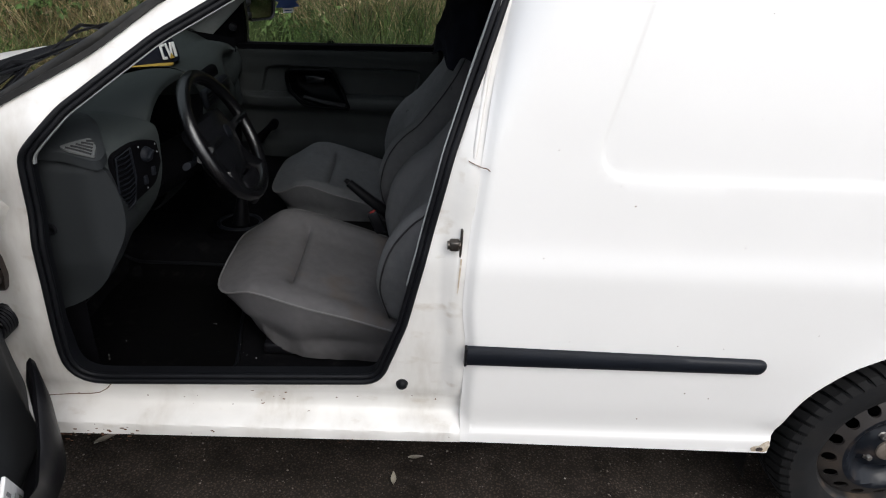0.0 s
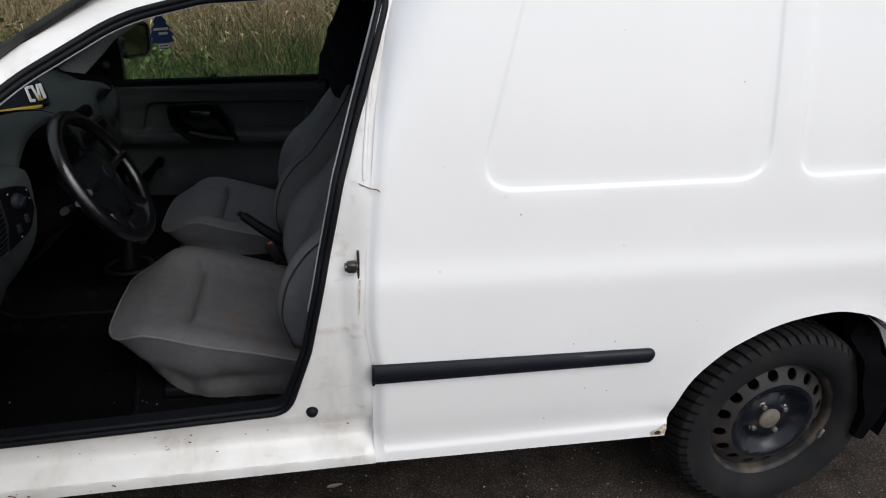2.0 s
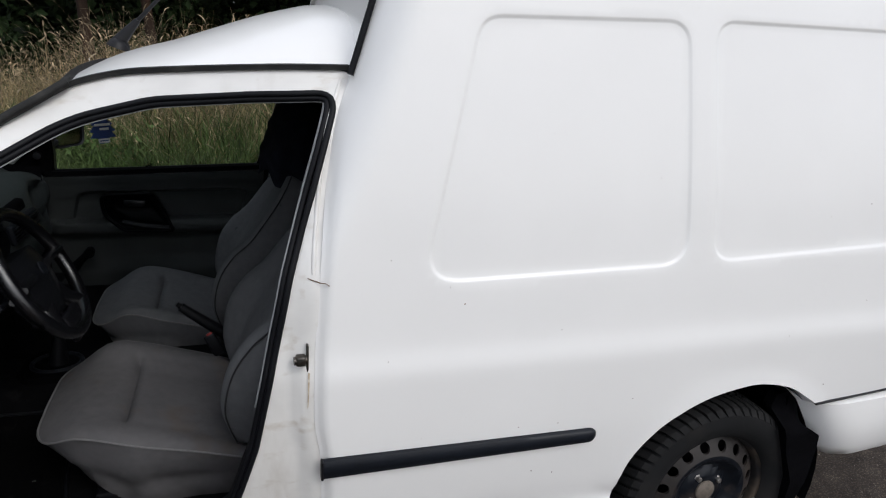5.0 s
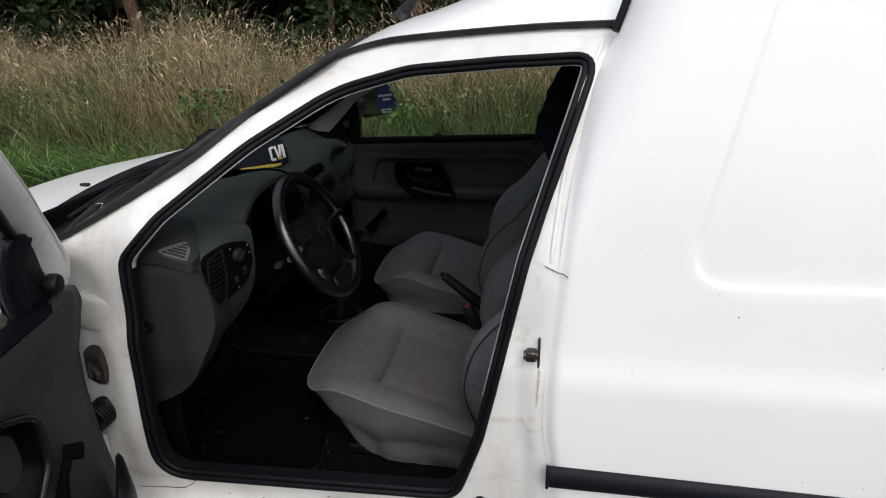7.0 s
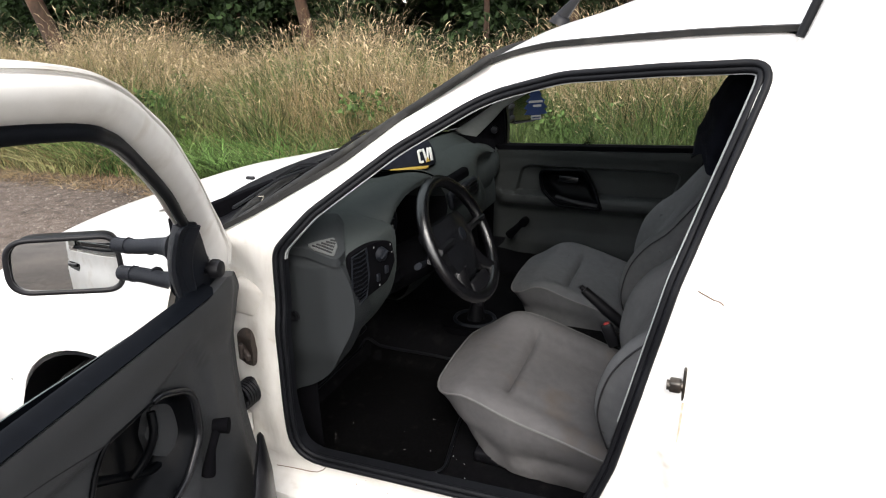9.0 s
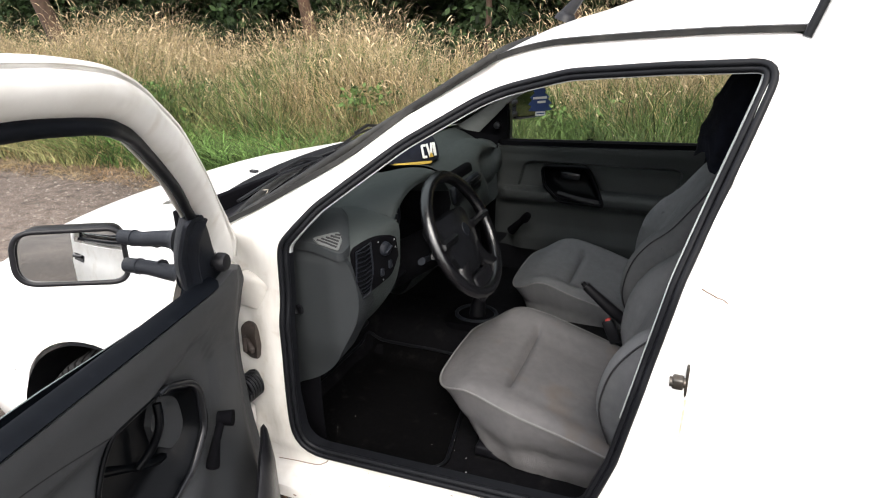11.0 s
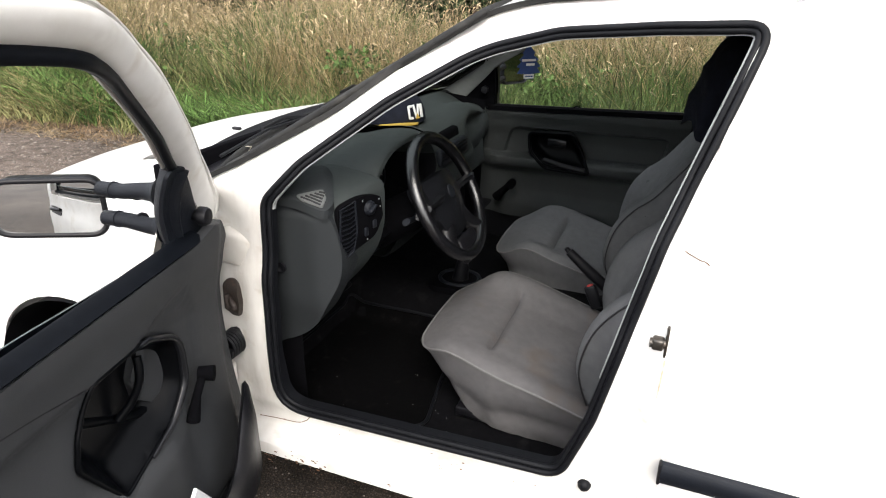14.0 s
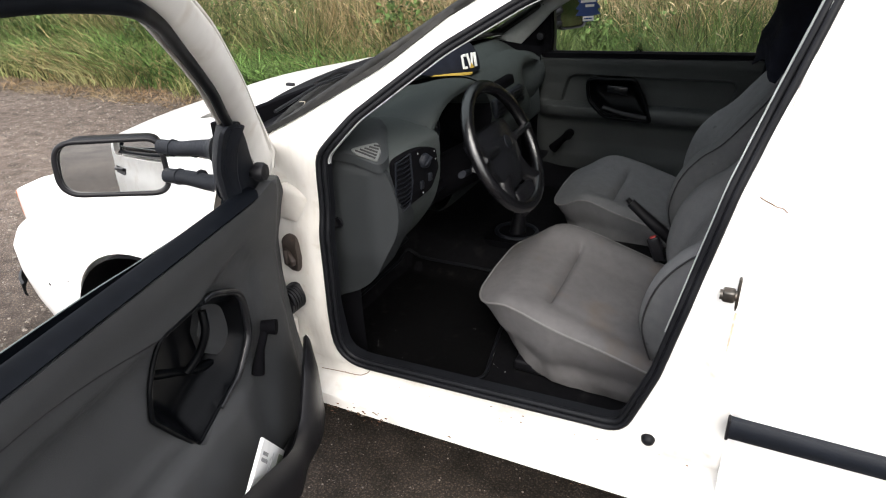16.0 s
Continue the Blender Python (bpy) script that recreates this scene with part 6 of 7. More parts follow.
fresh_m = Matrix.Translation((0.990, 0.85, 1.187)) @ pose(0, 0, 0, 90, -3, 24)
outline = [(-0.012, -0.045), (0.012, -0.045), (0.012, -0.03), (0.034, -0.028), (0.024, -0.014), (0.034, -0.010), (0.022, 0.004), (0.028, 0.010), (0.014, 0.022), (0.018, 0.028), (0.0, 0.052)]
outline += [(-a, b) for a, b in reversed(outline[2:-1])]
card = Shape().sheet(outline, lambda a, b: fresh_m @ Vector((a, b, 0.0)), 0.02, lip=fresh_m.to_3x3() @ Vector((0, 0, -0.002)))
fresh = hung("air_freshener", card, BLUE_CARD, "blue tree-shaped card air freshener hanging in the cab", "air freshener", 0)
part("label_panel", Shape().box((0.030, 0.012, 0.001), fresh_m @ pose(0, -0.037, 0.0015), 0), WHITE_PRINT, fresh, "white label")
for yy, ww in ((0.008, 0.040), (-0.004, 0.024)):
    part("print_bar", Shape().box((ww, 0.0065, 0.001), fresh_m @ pose(0.004 * (ww < 0.03), yy, 0.0012), 0), WHITE_PRINT, fresh)
part("label_bar", Shape().box((0.022, 0.003, 0.001), fresh_m @ pose(0, -0.037, 0.0022), 0), BLUE_CARD, fresh)
part("cord", Shape().tube([(0.995, 0.85, 1.235), (0.985, 0.85, 1.30), (0.975, 0.85, 1.375)], 0.0008, 5), WHITE_PRINT, fresh)
inner_mirror = Shape().box((0.03, 0.22, 0.06), pose(0.955, 0.85, 1.305, 0, 8, 0), 0.015, 3)
part("inside_mirror", inner_mirror, BLACK, van, "black inside mirror")

# dark garment pulled over the passenger headrest
rows = []
o0 = FOOT + UP * 0.562 + BACK * 0.04
for h in np.linspace(0, 1, 26):
    w = 0.175 * (1 - max(0, 2 * h - 1.15) ** 2.0) ** 0.5 if h > 0.6 else 0.175 - 0.02 * ease(0.2, 0.0, h)
    w = max(w, 0.02) if h < 0.99 else 0.01
    t = 0.112 * (w / 0.175)
    row = []
    for q in np.linspace(0, 2 * math.pi, 49)[:-1]:
        p = o0 + UP * (0.275 * h - 0.04 * (1 - h) * math.sin(q * 3) ** 2) + BACK * (math.sin(q) * t - 0.02 * h) + Vector((0, math.cos(q) * w, 0))
        d = 0.014 * noise.noise((math.cos(q) * 2.5, math.sin(q) * 2.5, h * 5)) + 0.006 * noise.noise((math.cos(q) * 8, math.sin(q) * 8, h * 9))
        row.append(p + (Vector((0, math.cos(q), 0)) + BACK * math.sin(q)) * d)
    rows.append(row)
hung("jacket", Shape().grid(rows, True, True), CLOTH_BLACK, "dark blue-black garment pulled over the passenger headrest", "jacket", 70)

mat_ring = rounded([(0.46, 0.17, 0.03), (0.82, 0.190, 0.05), (0.938, 0.222, 0.05), (0.900, 0.42, 0.1), (0.86, 0.70, 0.05), (0.46, 0.70, 0.03)], 0.05, 6)
mat_z = lambda x, y: 0.341 + 0.42 * ease(0.52, 0.30, x) ** 1.3 + 0.004 * noise.noise((x * 8, y * 8, 0)) + 0.12 * ease(0.20, 0.08, abs(y - 0.85))
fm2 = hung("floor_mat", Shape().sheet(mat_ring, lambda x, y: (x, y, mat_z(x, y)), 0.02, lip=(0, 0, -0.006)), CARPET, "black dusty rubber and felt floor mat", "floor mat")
part("mat_edge", Shape().tube([(x, y, mat_z(x, y) + 0.002) for x, y in dense(mat_ring, 0.02)], 0.005, 8, closed=True), RUBBER, fm2, "black bound edge")
grit = Shape()
rng = random.Random(9)
for _ in range(30):
    x, y = rng.uniform(0.55, 1.1), rng.uniform(0.17, 0.45)
    r = rng.uniform(0.0006, 0.0016)
    z = mat_z(x, y) + 0.004
    grit.add([(x - r, y, z), (x, y - r, z), (x + r, y, z), (x, y + r, z), (x, y, z + r)], [(0, 1, 4), (1, 2, 4), (2, 3, 4), (3, 0, 4)])
tagged(hung("grit", grit, PAPER, "pale grit scattered on the cab floor", "grit", 0), kind="stuff")

# booklet in the door pocket
bm_ = swing @ Matrix.Translation((0.945, side_cab(0.42) + 0.085 + 0.050, 0.425)) @ pose(0, 0, 0, -12, 38, 0)
book = Shape().box((0.15, 0.007, 0.21), bm_, 0.002)
bk2 = hung("booklet", book, PAPER, "white printed booklet standing in the door pocket", "booklet", 0)
for dx, dz, w, h, mt in ((0.035, -0.060, 0.06, 0.05, PRINT_RED), (-0.035, -0.075, 0.055, 0.045, PRINT_GREEN), (0.0, -0.005, 0.12, 0.004, PRINT_PALE), (0.0, 0.008, 0.10, 0.004, PRINT_PALE)):
    part("print_block", Shape().box((w, 0.0006, h), bm_ @ pose(dx, 0.004, dz), 0), mt, bk2)
for k, (dx, dz, h) in enumerate(((-0.050, 0.062, 0.045), (-0.038, 0.058, 0.055))):
    for j in range(5):
        part("print_bar", Shape().box((0.007, 0.0006, h / 5 * 0.7), bm_ @ pose(dx, 0.0042, dz - h / 2 + h / 5 * (j + 0.5)), 0), PRINT_GREY, bk2)

# ---------------------------------------------------------------- ground
def ground_material():
    m = bpy.data.materials.new("dirty_asphalt")
    m.use_nodes = True
    n, l = m.node_tree.nodes, m.node_tree.links
    b = n["Principled BSDF"]
    b.inputs["Roughness"].default_value = 0.85
    tex = n.new("ShaderNodeTexCoord")

    def nz(s, d=6.0):
        t = n.new("ShaderNodeTexNoise")
        t.inputs["Scale"].default_value, t.inputs["Detail"].default_value = s, d
        l.new(tex.outputs["Object"], t.inputs["Vector"])
        return t

    def rampc(src, *stops):
        r = n.new("ShaderNodeValToRGB")
        while len(r.color_ramp.elements) < len(stops):
            r.color_ramp.elements.new(0.5)
        for e, (p, c) in zip(r.color_ramp.elements, stops):
            e.position, e.color = p, (*c, 1)
        l.new(src, r.inputs["Fac"])
        return r.outputs["Color"]

    big = rampc(nz(11.0, 10.0).outputs["Fac"], (0.30, (0.022, 0.0172, 0.0134)), (0.70, (0.058, 0.0475, 0.0385)))
    vor = n.new("ShaderNodeTexVoronoi")
    vor.inputs["Scale"].default_value = 130.0
    l.new(tex.outputs["Object"], vor.inputs["Vector"])
    grains = rampc(vor.outputs["Distance"], (0.08, (1.75, 1.65, 1.55)), (0.5, (0.55, 0.55, 0.55)))
    mul = n.new("ShaderNodeMixRGB")
    mul.blend_type, mul.inputs["Fac"].default_value = "MULTIPLY", 1.0
    l.new(big, mul.inputs["Color1"])
    l.new(grains, mul.inputs["Color2"])
    fine = rampc(nz(160, 3).outputs["Fac"], (0.66, (0, 0, 0)), (0.76, (1, 1, 1)))
    mx = n.new("ShaderNodeMixRGB")
    l.new(fine, mx.inputs["Fac"])
    l.new(mul.outputs["Color"], mx.inputs["Color1"])
    mx.inputs["Color2"].default_value = (0.16, 0.145, 0.13, 1)
    patches = rampc(nz(0.42, 4.0).outputs["Fac"], (0.36, (0.72, 0.70, 0.68)), (0.62, (1.6, 1.6, 1.64)))
    worn = n.new("ShaderNodeMixRGB")
    worn.blend_type, worn.inputs["Fac"].default_value = "MULTIPLY", 1.0
    l.new(mx.outputs["Color"], worn.inputs["Color1"])
    l.new(patches, worn.inputs["Color2"])
    # painted light: ground colour brightens towards -x, away from the shade beside the van
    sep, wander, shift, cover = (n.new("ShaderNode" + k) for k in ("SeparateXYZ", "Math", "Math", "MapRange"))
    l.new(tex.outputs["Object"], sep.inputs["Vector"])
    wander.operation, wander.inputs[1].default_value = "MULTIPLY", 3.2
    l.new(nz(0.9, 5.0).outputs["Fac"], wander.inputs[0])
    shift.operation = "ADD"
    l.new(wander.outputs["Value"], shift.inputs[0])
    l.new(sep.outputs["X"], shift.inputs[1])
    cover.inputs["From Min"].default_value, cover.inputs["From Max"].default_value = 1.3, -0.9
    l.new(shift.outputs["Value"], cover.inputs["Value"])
    lit_tone = n.new("ShaderNodeMixRGB")
    lit_tone.blend_type, lit_tone.inputs["Fac"].default_value, lit_tone.inputs["Color2"].default_value = "MULTIPLY", 1.0, (2.6, 2.6, 2.65, 1)
    l.new(worn.outputs["Color"], lit_tone.inputs["Color1"])
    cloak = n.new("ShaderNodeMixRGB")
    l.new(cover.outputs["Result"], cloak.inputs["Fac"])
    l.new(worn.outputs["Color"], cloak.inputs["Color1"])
    l.new(lit_tone.outputs["Color"], cloak.inputs["Color2"])
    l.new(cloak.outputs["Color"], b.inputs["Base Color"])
    b.inputs["Specular IOR Level"].default_value = 0.2
    bp = n.new("ShaderNodeBump")
    bp.inputs["Strength"].default_value, bp.inputs["Distance"].default_value = 0.8, 0.006
    l.new(nz(110, 5).outputs["Fac"], bp.inputs["Height"])
    l.new(bp.outputs["Normal"], b.inputs["Normal"])
    return m


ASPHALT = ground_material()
gs = Shape()
xs = np.r_[-600, -120, -40, np.linspace(-16, 16, 65), 40, 120, 600]
yl = np.r_[-600, -120, -40, np.linspace(-12, 16, 57), 40, 120, 600]


def ground_z(x, y):
    bank = 0.22 * ease(3.6, 5.2, y + 0.25 * math.sin(x * 0.9))
    return bank + 0.03 * noise.noise((x * 0.5, y * 0.5, 0)) * ease(2.4, 4.0, y) - 0.004 * ease(2.0, 0.5, y)


rows = [[(x, y, ground_z(x, y)) for x in xs] for y in yl]
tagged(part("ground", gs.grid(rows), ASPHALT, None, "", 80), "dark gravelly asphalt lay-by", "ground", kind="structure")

STONE = material("gravel", (0.16, 0.138, 0.115), 0.9, grain=0.4, scale=80.0, island=0.6)
rng = random.Random(21)
peb = Shape()


def pebble(x, y, z, r):
    a = rng.uniform(0, 6.28)
    vs = []
    for k, (h, s) in enumerate(((0.0, 1.0), (0.5, 0.85))):
        for i in range(5):
            w = a + i * 1.2566 + 0.3 * k
            vs.append((x + r * s * math.cos(w) * rng.uniform(0.7, 1.2), y + r * s * math.sin(w) * rng.uniform(0.7, 1.2), z + r * h * 0.9 - 0.001))
    vs.append((x, y, z + r * 0.75))
    fs = [(i, (i + 1) % 5, 5 + (i + 1) % 5, 5 + i) for i in range(5)] + [(5 + i, 5 + (i + 1) % 5, 10) for i in range(5)]
    peb.add(vs, fs)


for _ in range(2600):
    x, y = rng.uniform(0.2, 3.8), rng.uniform(-0.9, 0.9)
    pebble(x, y, ground_z(x, y), rng.choice((0.0018, 0.002, 0.0025, 0.003, 0.004)))
for _ in range(17000):
    x, y = rng.uniform(-9, -0.2), rng.uniform(-0.8, 4.0)
    pebble(x, y, ground_z(x, y), rng.choice((0.004, 0.005, 0.006, 0.008, 0.012)) * (1.3 if y > 2.6 else 1.0))
PALE_STONE = material("pale_gravel", (0.24, 0.215, 0.185), 0.85, grain=0.3, scale=80.0, island=0.6)
dark_grit, peb = peb, Shape()
for _ in range(1500):
    x, y = rng.uniform(-9, -0.6), rng.uniform(-0.6, 3.6)
    pebble(x, y, ground_z(x, y), rng.choice((0.003, 0.004, 0.005, 0.006, 0.007, 0.011)))
for _ in range(240):
    x, y = rng.uniform(0.2, 3.8), rng.uniform(-0.9, 0.7)
    pebble(x, y, ground_z(x, y), rng.choice((0.002, 0.0025, 0.003, 0.004)))
tagged(hung("gravel", peb, PALE_STONE, "scattered pale stones on the asphalt", "gravel", 0), kind="stuff")
peb = dark_grit
tagged(hung("gravel", peb, STONE, "loose pale grit on the asphalt", "gravel", 0), kind="stuff")

DRY_LEAF = material("dry_leaf", (0.34, 0.31, 0.25), 0.8, grain=0.3, scale=120.0, vary=0.3)


def fallen_leaf(x, y, turn, size, up=None, label="narrow dry willow leaf lying on the asphalt"):
    s = Shape()
    rows = []
    for k in np.linspace(0, 1, 9):
        w = 0.16 * math.sin(math.pi * k ** 0.8) + 0.006
        rows.append([(size * (k - 0.5), size * w * q, 0.006 + size * (0.10 * abs(q) + 0.12 * (k - 0.5) ** 2)) for q in (-1, 0, 1)])
    s.grid(rows)
    ob = hung("fallen_leaf", s, DRY_LEAF, label, "leaf", 80, group="fallen leaves")
    ob.matrix_basis = pose(x, y, ground_z(x, y) if up is None else up, 0, 0, turn)


for x, y, a, sz in ((1.413, 0.279, 8, 0.045), (1.352, 0.197, 92, 0.048), (0.509, 0.319, 42, 0.065), (2.2, -0.3, 20, 0.05)):
    fallen_leaf(x, y, a, sz)

for x, y, z, a, sz in ((0.385, 0.335, 0.988, 35, 0.016), (0.30, 0.62, 0.984, 70, 0.018)):
    fallen_leaf(x, y, a, sz, z, "pale dry leaf caught in the black scuttle")

# ---------------------------------------------------------------- grass, weeds and trees
def blade_material(name, c, rough=0.75, vary=0.75, c2=None):
    m = material(name, c, rough, color2=c2, scale=14.0 if c2 else 60.0, island=vary, spec=0.25)
    m.node_tree.nodes["Principled BSDF"].inputs["Subsurface Weight"].default_value = 0.0
    return m


GREEN = blade_material("green_grass", (0.050, 0.085, 0.022), c2=(0.085, 0.115, 0.038))
MIXED = blade_material("faded_grass", (0.105, 0.120, 0.042), c2=(0.15, 0.145, 0.06))
VERGE = blade_material("drooping_grass", (0.20, 0.22, 0.08), c2=(0.26, 0.25, 0.115))
LITTER = blade_material("dead_grass", (0.15, 0.10, 0.055), c2=(0.21, 0.16, 0.09))
STRAW = blade_material("straw_grass", (0.27, 0.205, 0.105), c2=(0.20, 0.155, 0.072))
HEADS = blade_material("seed_heads", (0.40, 0.315, 0.195), c2=(0.29, 0.225, 0.135))
LUSH = blade_material("bright_green_grass", (0.080, 0.165, 0.038), c2=(0.125, 0.20, 0.055))
PALE_STRAW = blade_material("pale_straw", (0.44, 0.345, 0.20), c2=(0.31, 0.235, 0.12))
LEAFY = blade_material("dark_leaves", (0.020, 0.036, 0.012), c2=(0.032, 0.055, 0.018))


def blades(name, mat, label, n, area, height, width, lean, seed, clump=0.35, head=0.0, per=6, patch=0.0, field=None, droop=0.0):
    """Many bent tapering blades in tufts, as one mesh; head: the share of the length that swells to a seed head."""
    r = np.random.default_rng(seed)
    x0, x1, y0, y1 = area
    tufts = max(1, n // per)
    tx, ty = r.uniform(x0, x1, tufts), y0 + (y1 - y0) * r.beta(1.1, 1.4, tufts)
    if patch:
        lump = np.array([noise.noise((a * 0.55, b * 0.8, (field or seed) * 3.7)) + 0.5 * noise.noise((a * 1.7, b * 1.7, (field or seed) * 1.3)) for a, b in zip(tx, ty)])
        keep = lump > np.quantile(lump, patch)
        tx, ty = tx[keep], ty[keep]
        tufts = len(tx)
    tilt = r.uniform(0, 2 * np.pi, tufts)
    th = r.normal(1.0, 0.16, tufts) * (0.85 + 0.3 * np.sin(tx * 1.7 + ty) * 0.5)
    i = r.integers(0, tufts, n)
    bx, by = tx[i] + r.normal(0, clump * 0.12, n), ty[i] + r.normal(0, clump * 0.12, n)
    bz = np.array([ground_z(a, b) for a, b in zip(bx, by)]) - 0.02
    h = height * th[i] * r.uniform(0.55, 1.1, n)
    a = tilt[i] + r.normal(0, 1.0, n)
    bend = lean * r.uniform(0.1, 1.3, n) * h
    wd = width * r.uniform(0.6, 1.4, n)
    face = r.uniform(0, 2 * np.pi, n)
    ks = (0.0, 0.4, 0.75, 1.0)
    ws = (1.0, 0.85, 0.55, 0.0) if not head else (0.5, 0.4, 0.35, 0.3)
    verts, count = [], 0
    levels = []
    for k, w in zip(ks, ws):
        cx, cy = bx + np.cos(a) * bend * k * k, by + np.sin(a) * bend * k * k
        cz = bz + h * (k - 0.25 * lean * k * k * r.uniform(0.4, 1.2, n))
        ox, oy = np.cos(face) * wd * w * 0.5, np.sin(face) * wd * w * 0.5
        levels.append(np.stack([cx - ox, cy - oy, cz], 1))
        if w > 0:
            levels.append(np.stack([cx + ox, cy + oy, cz], 1))
        tip = np.stack([cx, cy, cz], 1)
    if head:
        length = head * h
        ddx, ddy = np.cos(a) * bend, np.sin(a) * bend
        nod = droop * r.uniform(0.2, 1.2, n) * length
        for k, w in ((0.35, 3.0), (0.7, 2.6), (1.0, 0.0)):
            c = tip + np.stack([ddx * k * head + np.cos(a) * nod * k * k, ddy * k * head + np.sin(a) * nod * k * k, length * k * 0.8 - nod * k * k * 0.9], 1)
            off = np.stack([np.cos(face) * wd * w * 0.5, np.sin(face) * wd * w * 0.5, np.zeros(n)], 1)
            levels.append(c - off)
            if w:
                levels.append(c + off)
    m = len(levels)
    verts = np.stack(levels, 1).reshape(-1, 3)
    quads = [(0, 1, 3, 2), (2, 3, 5, 4)]
    tris = [(4, 5, 6)] if not head else []
    if head:
        quads += [(4, 5, 7, 6), (6, 7, 9, 8), (8, 9, 11, 10)]
        tris = [(10, 11, 12)]
    loops = np.concatenate([np.array(q) for q in quads + tris])
    sizes = np.array([4] * len(quads) + [3] * len(tris))
    base = (np.arange(n) * m)[:, None]
    me = bpy.data.meshes.new(name)
    me.vertices.add(len(verts))
    me.vertices.foreach_set("co", verts.ravel().astype(np.float32))
    all_loops = (base + loops[None, :]).ravel().astype(np.int32)
    me.loops.add(len(all_loops))
    me.loops.foreach_set("vertex_index", all_loops)
    all_sizes = np.tile(sizes, n)
    me.polygons.add(len(all_sizes))
    me.polygons.foreach_set("loop_start", np.r_[0, np.cumsum(all_sizes)[:-1]].astype(np.int32))
    me.update(calc_edges=True)
    me.materials.append(mat)
    return tagged(new(name, me), label, "grass", kind="stuff")


blades("verge_grass", GREEN, "lush green grass at the foot of the bank", 52000, (-9.5, 6.0, 3.5, 5.8), 0.48, 0.009, 1.0, 1, patch=0.35, clump=0.55)
blades("verge_grass", LUSH, "bright green broad blades at the foot of the bank", 20000, (-9.5, 6.0, 3.55, 5.7), 0.50, 0.014, 1.1, 11, patch=0.5, clump=0.5)
blades("dry_litter", LITTER, "brown dead grass lying along the edge of the asphalt", 14000, (-9.5, 3.0, 3.0, 3.8), 0.12, 0.009, 2.6, 31, per=3)
blades("faded_verge_grass", VERGE, "faded yellow-green grass drooping over the kerb", 34000, (-9.5, 6.0, 3.4, 5.2), 0.46, 0.0075, 1.3, 2, patch=0.4, clump=0.55)
blades("straw_verge_grass", STRAW, "dry straw-coloured tufts drooping at the kerb", 16000, (-9.5, 6.0, 3.45, 5.4), 0.58, 0.006, 1.3, 13, patch=0.55, clump=0.5)
blades("verge_grass", LUSH, "bright green grass beyond the bonnet", 11000, (-5.2, -1.6, 3.6, 5.0), 0.48, 0.014, 1.1, 21, clump=0.5)
blades("meadow_grass", GREEN, "green meadow grass behind the cab", 12000, (-0.6, 1.4, 3.7, 5.4), 0.85, 0.009, 0.6, 22, per=10, clump=0.5)
blades("meadow_grass", MIXED, "tall faded meadow grass on the bank", 34000, (-11.0, 7.0, 4.0, 7.5), 0.86, 0.008, 0.7, 3, per=12, patch=0.3, clump=0.5)
blades("meadow_grass", GREEN, "tall green grass stems between the dry ones", 54000, (-11.0, 7.0, 4.0, 7.6), 0.92, 0.009, 0.7, 4, per=10, patch=0.4, clump=0.5)
blades("straw_grass", STRAW, "tall dry straw-coloured grass", 34000, (-11.0, 7.0, 4.3, 8.0), 1.08, 0.006, 0.45, 5, per=12, patch=0.5, clump=0.7, field=5)
blades("straw_grass", PALE_STRAW, "pale broken straw stems leaning every way", 12000, (-11.0, 7.0, 4.2, 6.8), 0.92, 0.006, 0.9, 12, per=5, patch=0.4, field=5)
blades("seed_grass", HEADS, "ripe grass stems with nodding tan seed heads", 24000, (-11.0, 7.0, 4.3, 8.0), 1.14, 0.004, 0.35, 6, head=0.09, per=9, patch=0.4, clump=0.9, field=5, droop=0.9)
blades("seed_grass", HEADS, "scattered ripe stems with pale nodding heads", 8000, (-11.0, 7.0, 4.2, 7.8), 1.02, 0.004, 0.5, 16, head=0.10, per=3, clump=0.9, droop=1.1)


def leaf_cloud(name, mat, label, centres, n, size, seed, category="bush", parent=None, stuff=True):
    """Leaves, each folded along its rib, scattered in lumps."""
    r = np.random.default_rng(seed)
    c = np.array(centres)
    i = r.integers(0, len(c), n)
    d = r.normal(0, 1, (n, 3))
    d /= np.linalg.norm(d, axis=1)[:, None]
    p = c[i, :3] + d * (c[i, 3] * r.uniform(0.45, 1.0, n) ** 0.5)[:, None] * np.array([1, 1, 0.8])
    u = r.normal(0, 1, (n, 3))
    u[:, 2] -= 0.4
    u /= np.linalg.norm(u, axis=1)[:, None]
    v = np.cross(u, r.normal(0, 1, (n, 3)))
    v /= np.linalg.norm(v, axis=1)[:, None]
    w = np.cross(u, v)
    s = (size * r.uniform(0.6, 1.4, n))[:, None]
    pts = np.stack([p, p + u * s * 0.5 + v * s * 0.3 + w * s * 0.08, p + u * s, p + u * s * 0.5 - v * s * 0.3 + w * s * 0.08], 1).reshape(-1, 3)
    me = bpy.data.meshes.new(name)
    k = np.arange(n)[:, None] * 4
    faces = np.concatenate([k + np.array([[0, 1, 2]]), k + np.array([[0, 2, 3]])], 1).reshape(-1, 3)
    me.from_pydata(pts.tolist(), [], faces.tolist())
    me.materials.append(mat)
    ob = new(name, me)
    if parent:
        ob.parent = parent
        return tagged(ob, label)
    return tagged(ob, label, category, kind="stuff" if stuff else "")


BARK = material("brown_bark", (0.080, 0.044, 0.025), 0.95, grain=0.6, scale=22.0, bump=1.0, bump_scale=30.0, color2=(0.030, 0.019, 0.013), stretch=(1, 1, 0.25))
rng = random.Random(33)


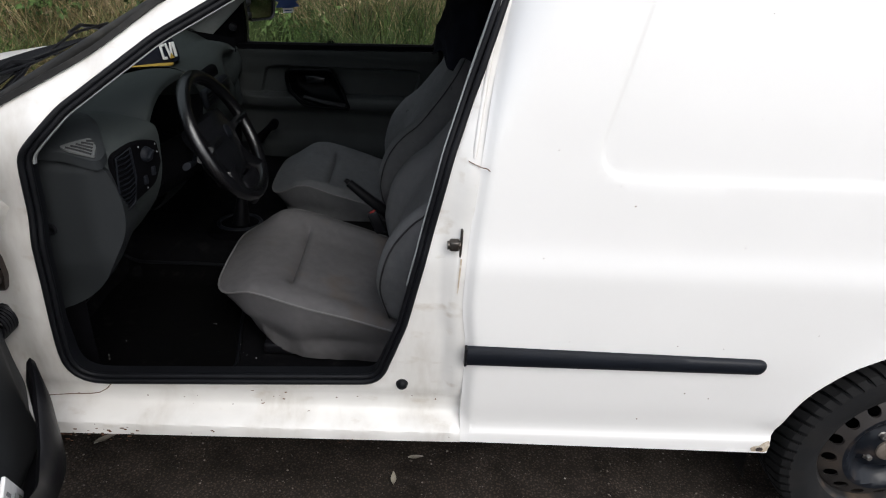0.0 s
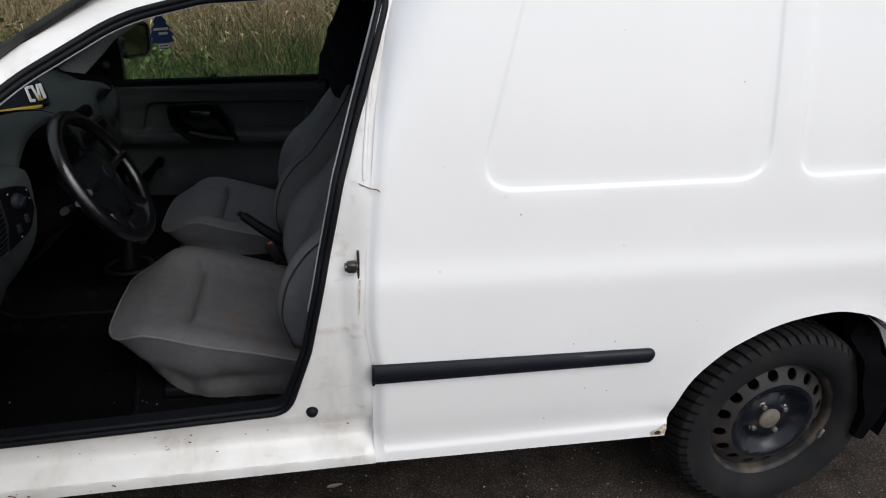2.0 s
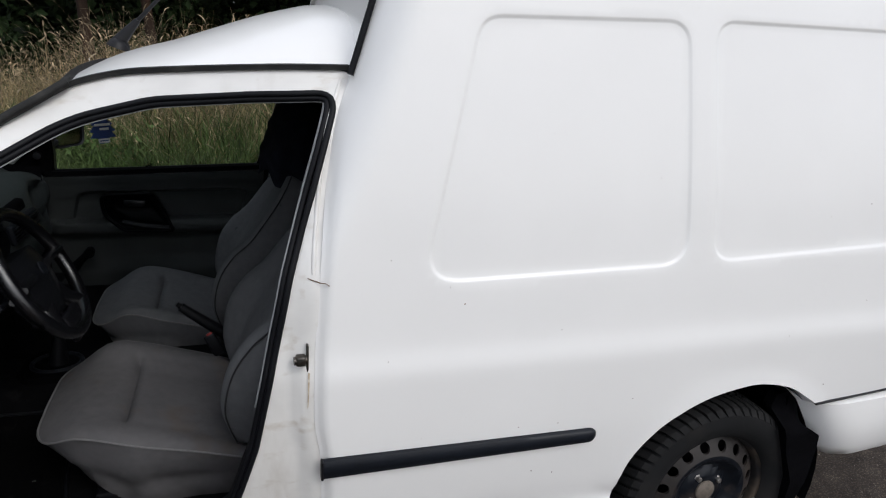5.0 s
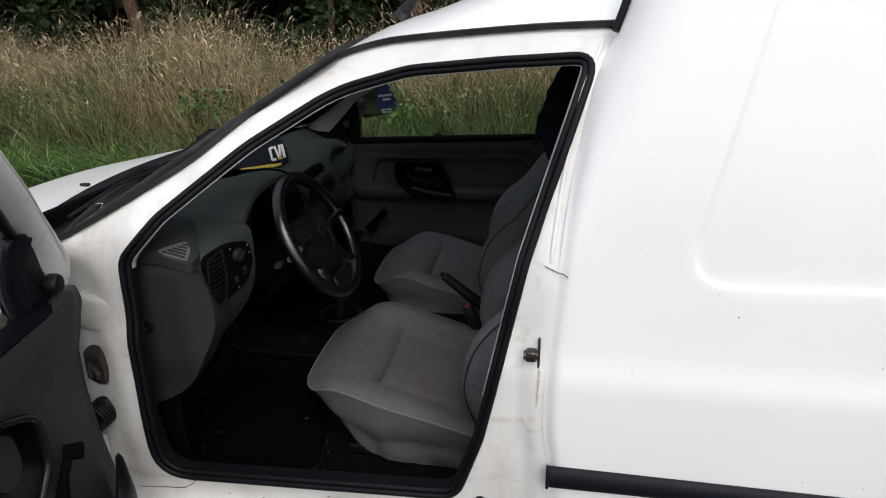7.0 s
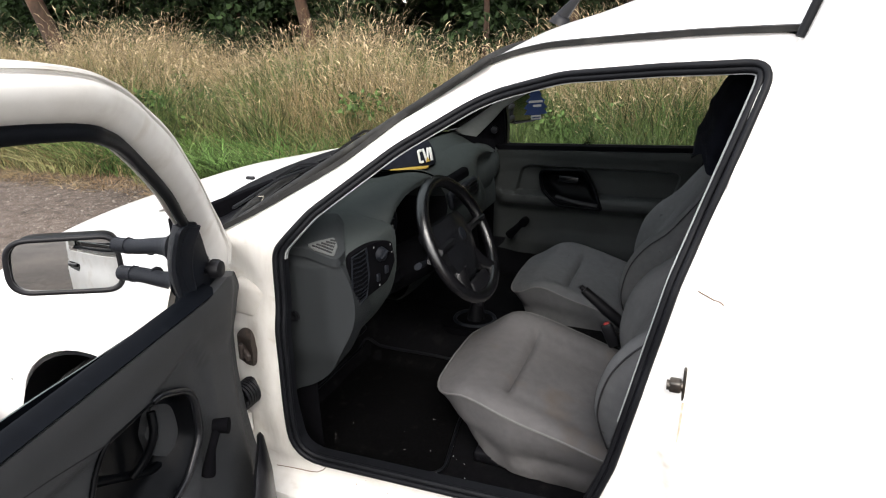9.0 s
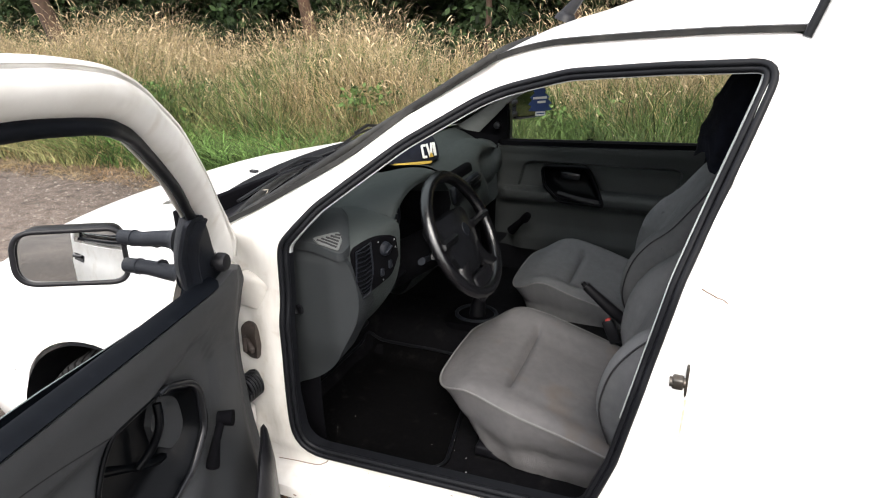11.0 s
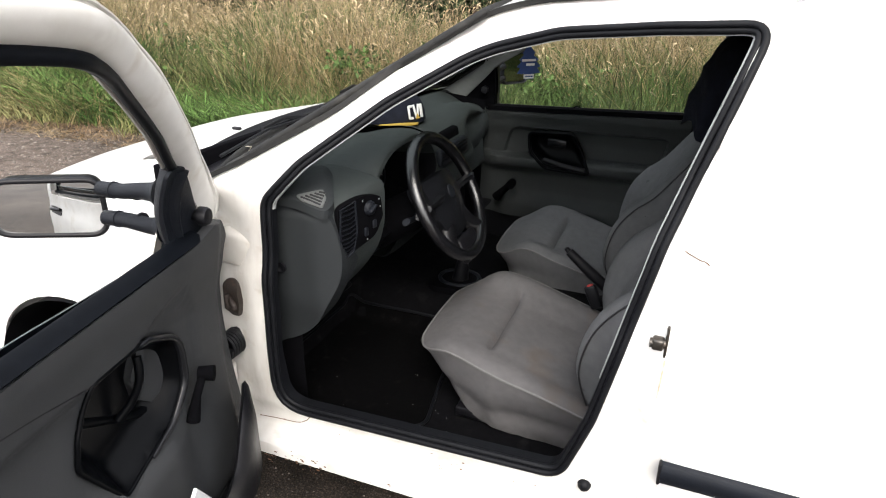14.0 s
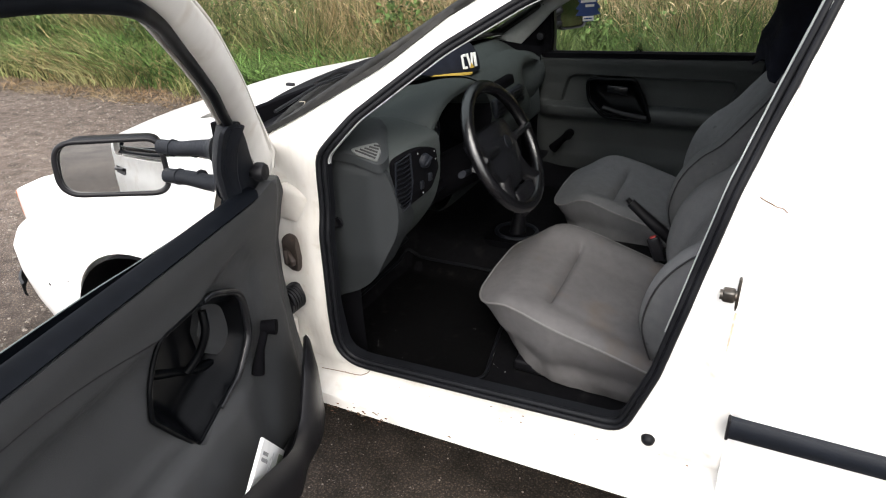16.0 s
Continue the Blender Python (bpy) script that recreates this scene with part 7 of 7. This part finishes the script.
def tree(x, y, girth, height, seed, lean=0.0):
    r = random.Random(seed)
    z0 = ground_z(x, y) - 0.1
    bend = r.uniform(-0.3, 0.3)
    path = [(x + bend * k * k - lean * min(height * k, 3.0) + 0.04 * math.sin(k * 7 + seed), y + 0.05 * math.sin(k * 5), z0 + height * k) for k in np.linspace(0, 1, 12)]
    t = part("tree", Shape().tube(path, [girth * (1 - 0.75 * k) * (1 + 0.5 * math.exp(-k * 30)) for k in np.linspace(0, 1, 12)], 12), BARK, None, "", 60)
    tagged(t, "brown-barked tree standing in dark undergrowth", "tree", group="trees behind the bank")
    centres = []
    for i in range(7):
        k = r.uniform(0.35, 0.95)
        p = Vector(path[int(k * 11)])
        w = r.uniform(0, 6.28)
        q = p + Vector((math.cos(w), math.sin(w), 0.45)) * r.uniform(0.8, 1.8)
        part("limb", Shape().tube([p, (p + q) / 2 + Vector((0, 0, 0.1)), q], [girth * 0.3, girth * 0.2, girth * 0.08], 6), BARK, t)
        centres += [(*q, r.uniform(0.6, 1.1)), (*(p * 0.4 + q * 0.6), 0.6)]
    leaf_cloud("crown", LEAFY, "dark green leaves", centres, 5200, 0.13, seed, parent=t)


for x, y, g_, h_, lean in ((-9.35, 7.7, 0.17, 7.0, 0.42), (-4.25, 7.8, 0.11, 6.5, 0.16), (-1.60, 7.9, 0.05, 5.5, 0.0), (-0.22, 7.8, 0.075, 6.0, 0.1), (0.40, 7.9, 0.07, 6.5, 0.05), (3.4, 9.2, 0.12, 6.5, 0.0), (-7.2, 9.8, 0.14, 7.0, 0.1), (6.5, 9.6, 0.14, 7.0, 0.0)):
    tree(x, y, g_, h_, int(abs(x) * 10) + 3, lean)
r = random.Random(5)
lumps = [(r.uniform(-13, 9), r.uniform(8.3, 10.8), r.uniform(0.3, 4.2), r.uniform(0.35, 0.8)) for _ in range(330)]
leaf_cloud("hedge", LEAFY, "dense dark green undergrowth behind the grass", lumps, 105000, 0.13, 8)
# unseen leaves added above the view, to block sky light from the hedge
lumps = [(r.uniform(-14, 10), r.uniform(6.6, 11.5), r.uniform(3.4, 6.5), r.uniform(0.7, 1.3)) for _ in range(420)]
leaf_cloud("canopy", LEAFY, "unseen leaf mass added overhead to shade the hedge", lumps, 90000, 0.30, 18, "trees")
lumps = [(r.uniform(-28, 26), r.uniform(11.5, 14), r.uniform(0.2, 8.0), r.uniform(1.0, 1.8)) for _ in range(620)]
leaf_cloud("wood", LEAFY, "dark wood in the distance", lumps, 150000, 0.42, 9, "trees")
weeds = [(r.uniform(-9, 5), r.uniform(4.0, 5.6), r.uniform(0.35, 0.7), r.uniform(0.12, 0.25)) for _ in range(150)]
WEED = blade_material("weed_leaves", (0.055, 0.095, 0.026), c2=(0.075, 0.115, 0.034))
leaf_cloud("weeds", WEED, "leafy green weeds among the grass", weeds, 11000, 0.050, 10, "weeds")
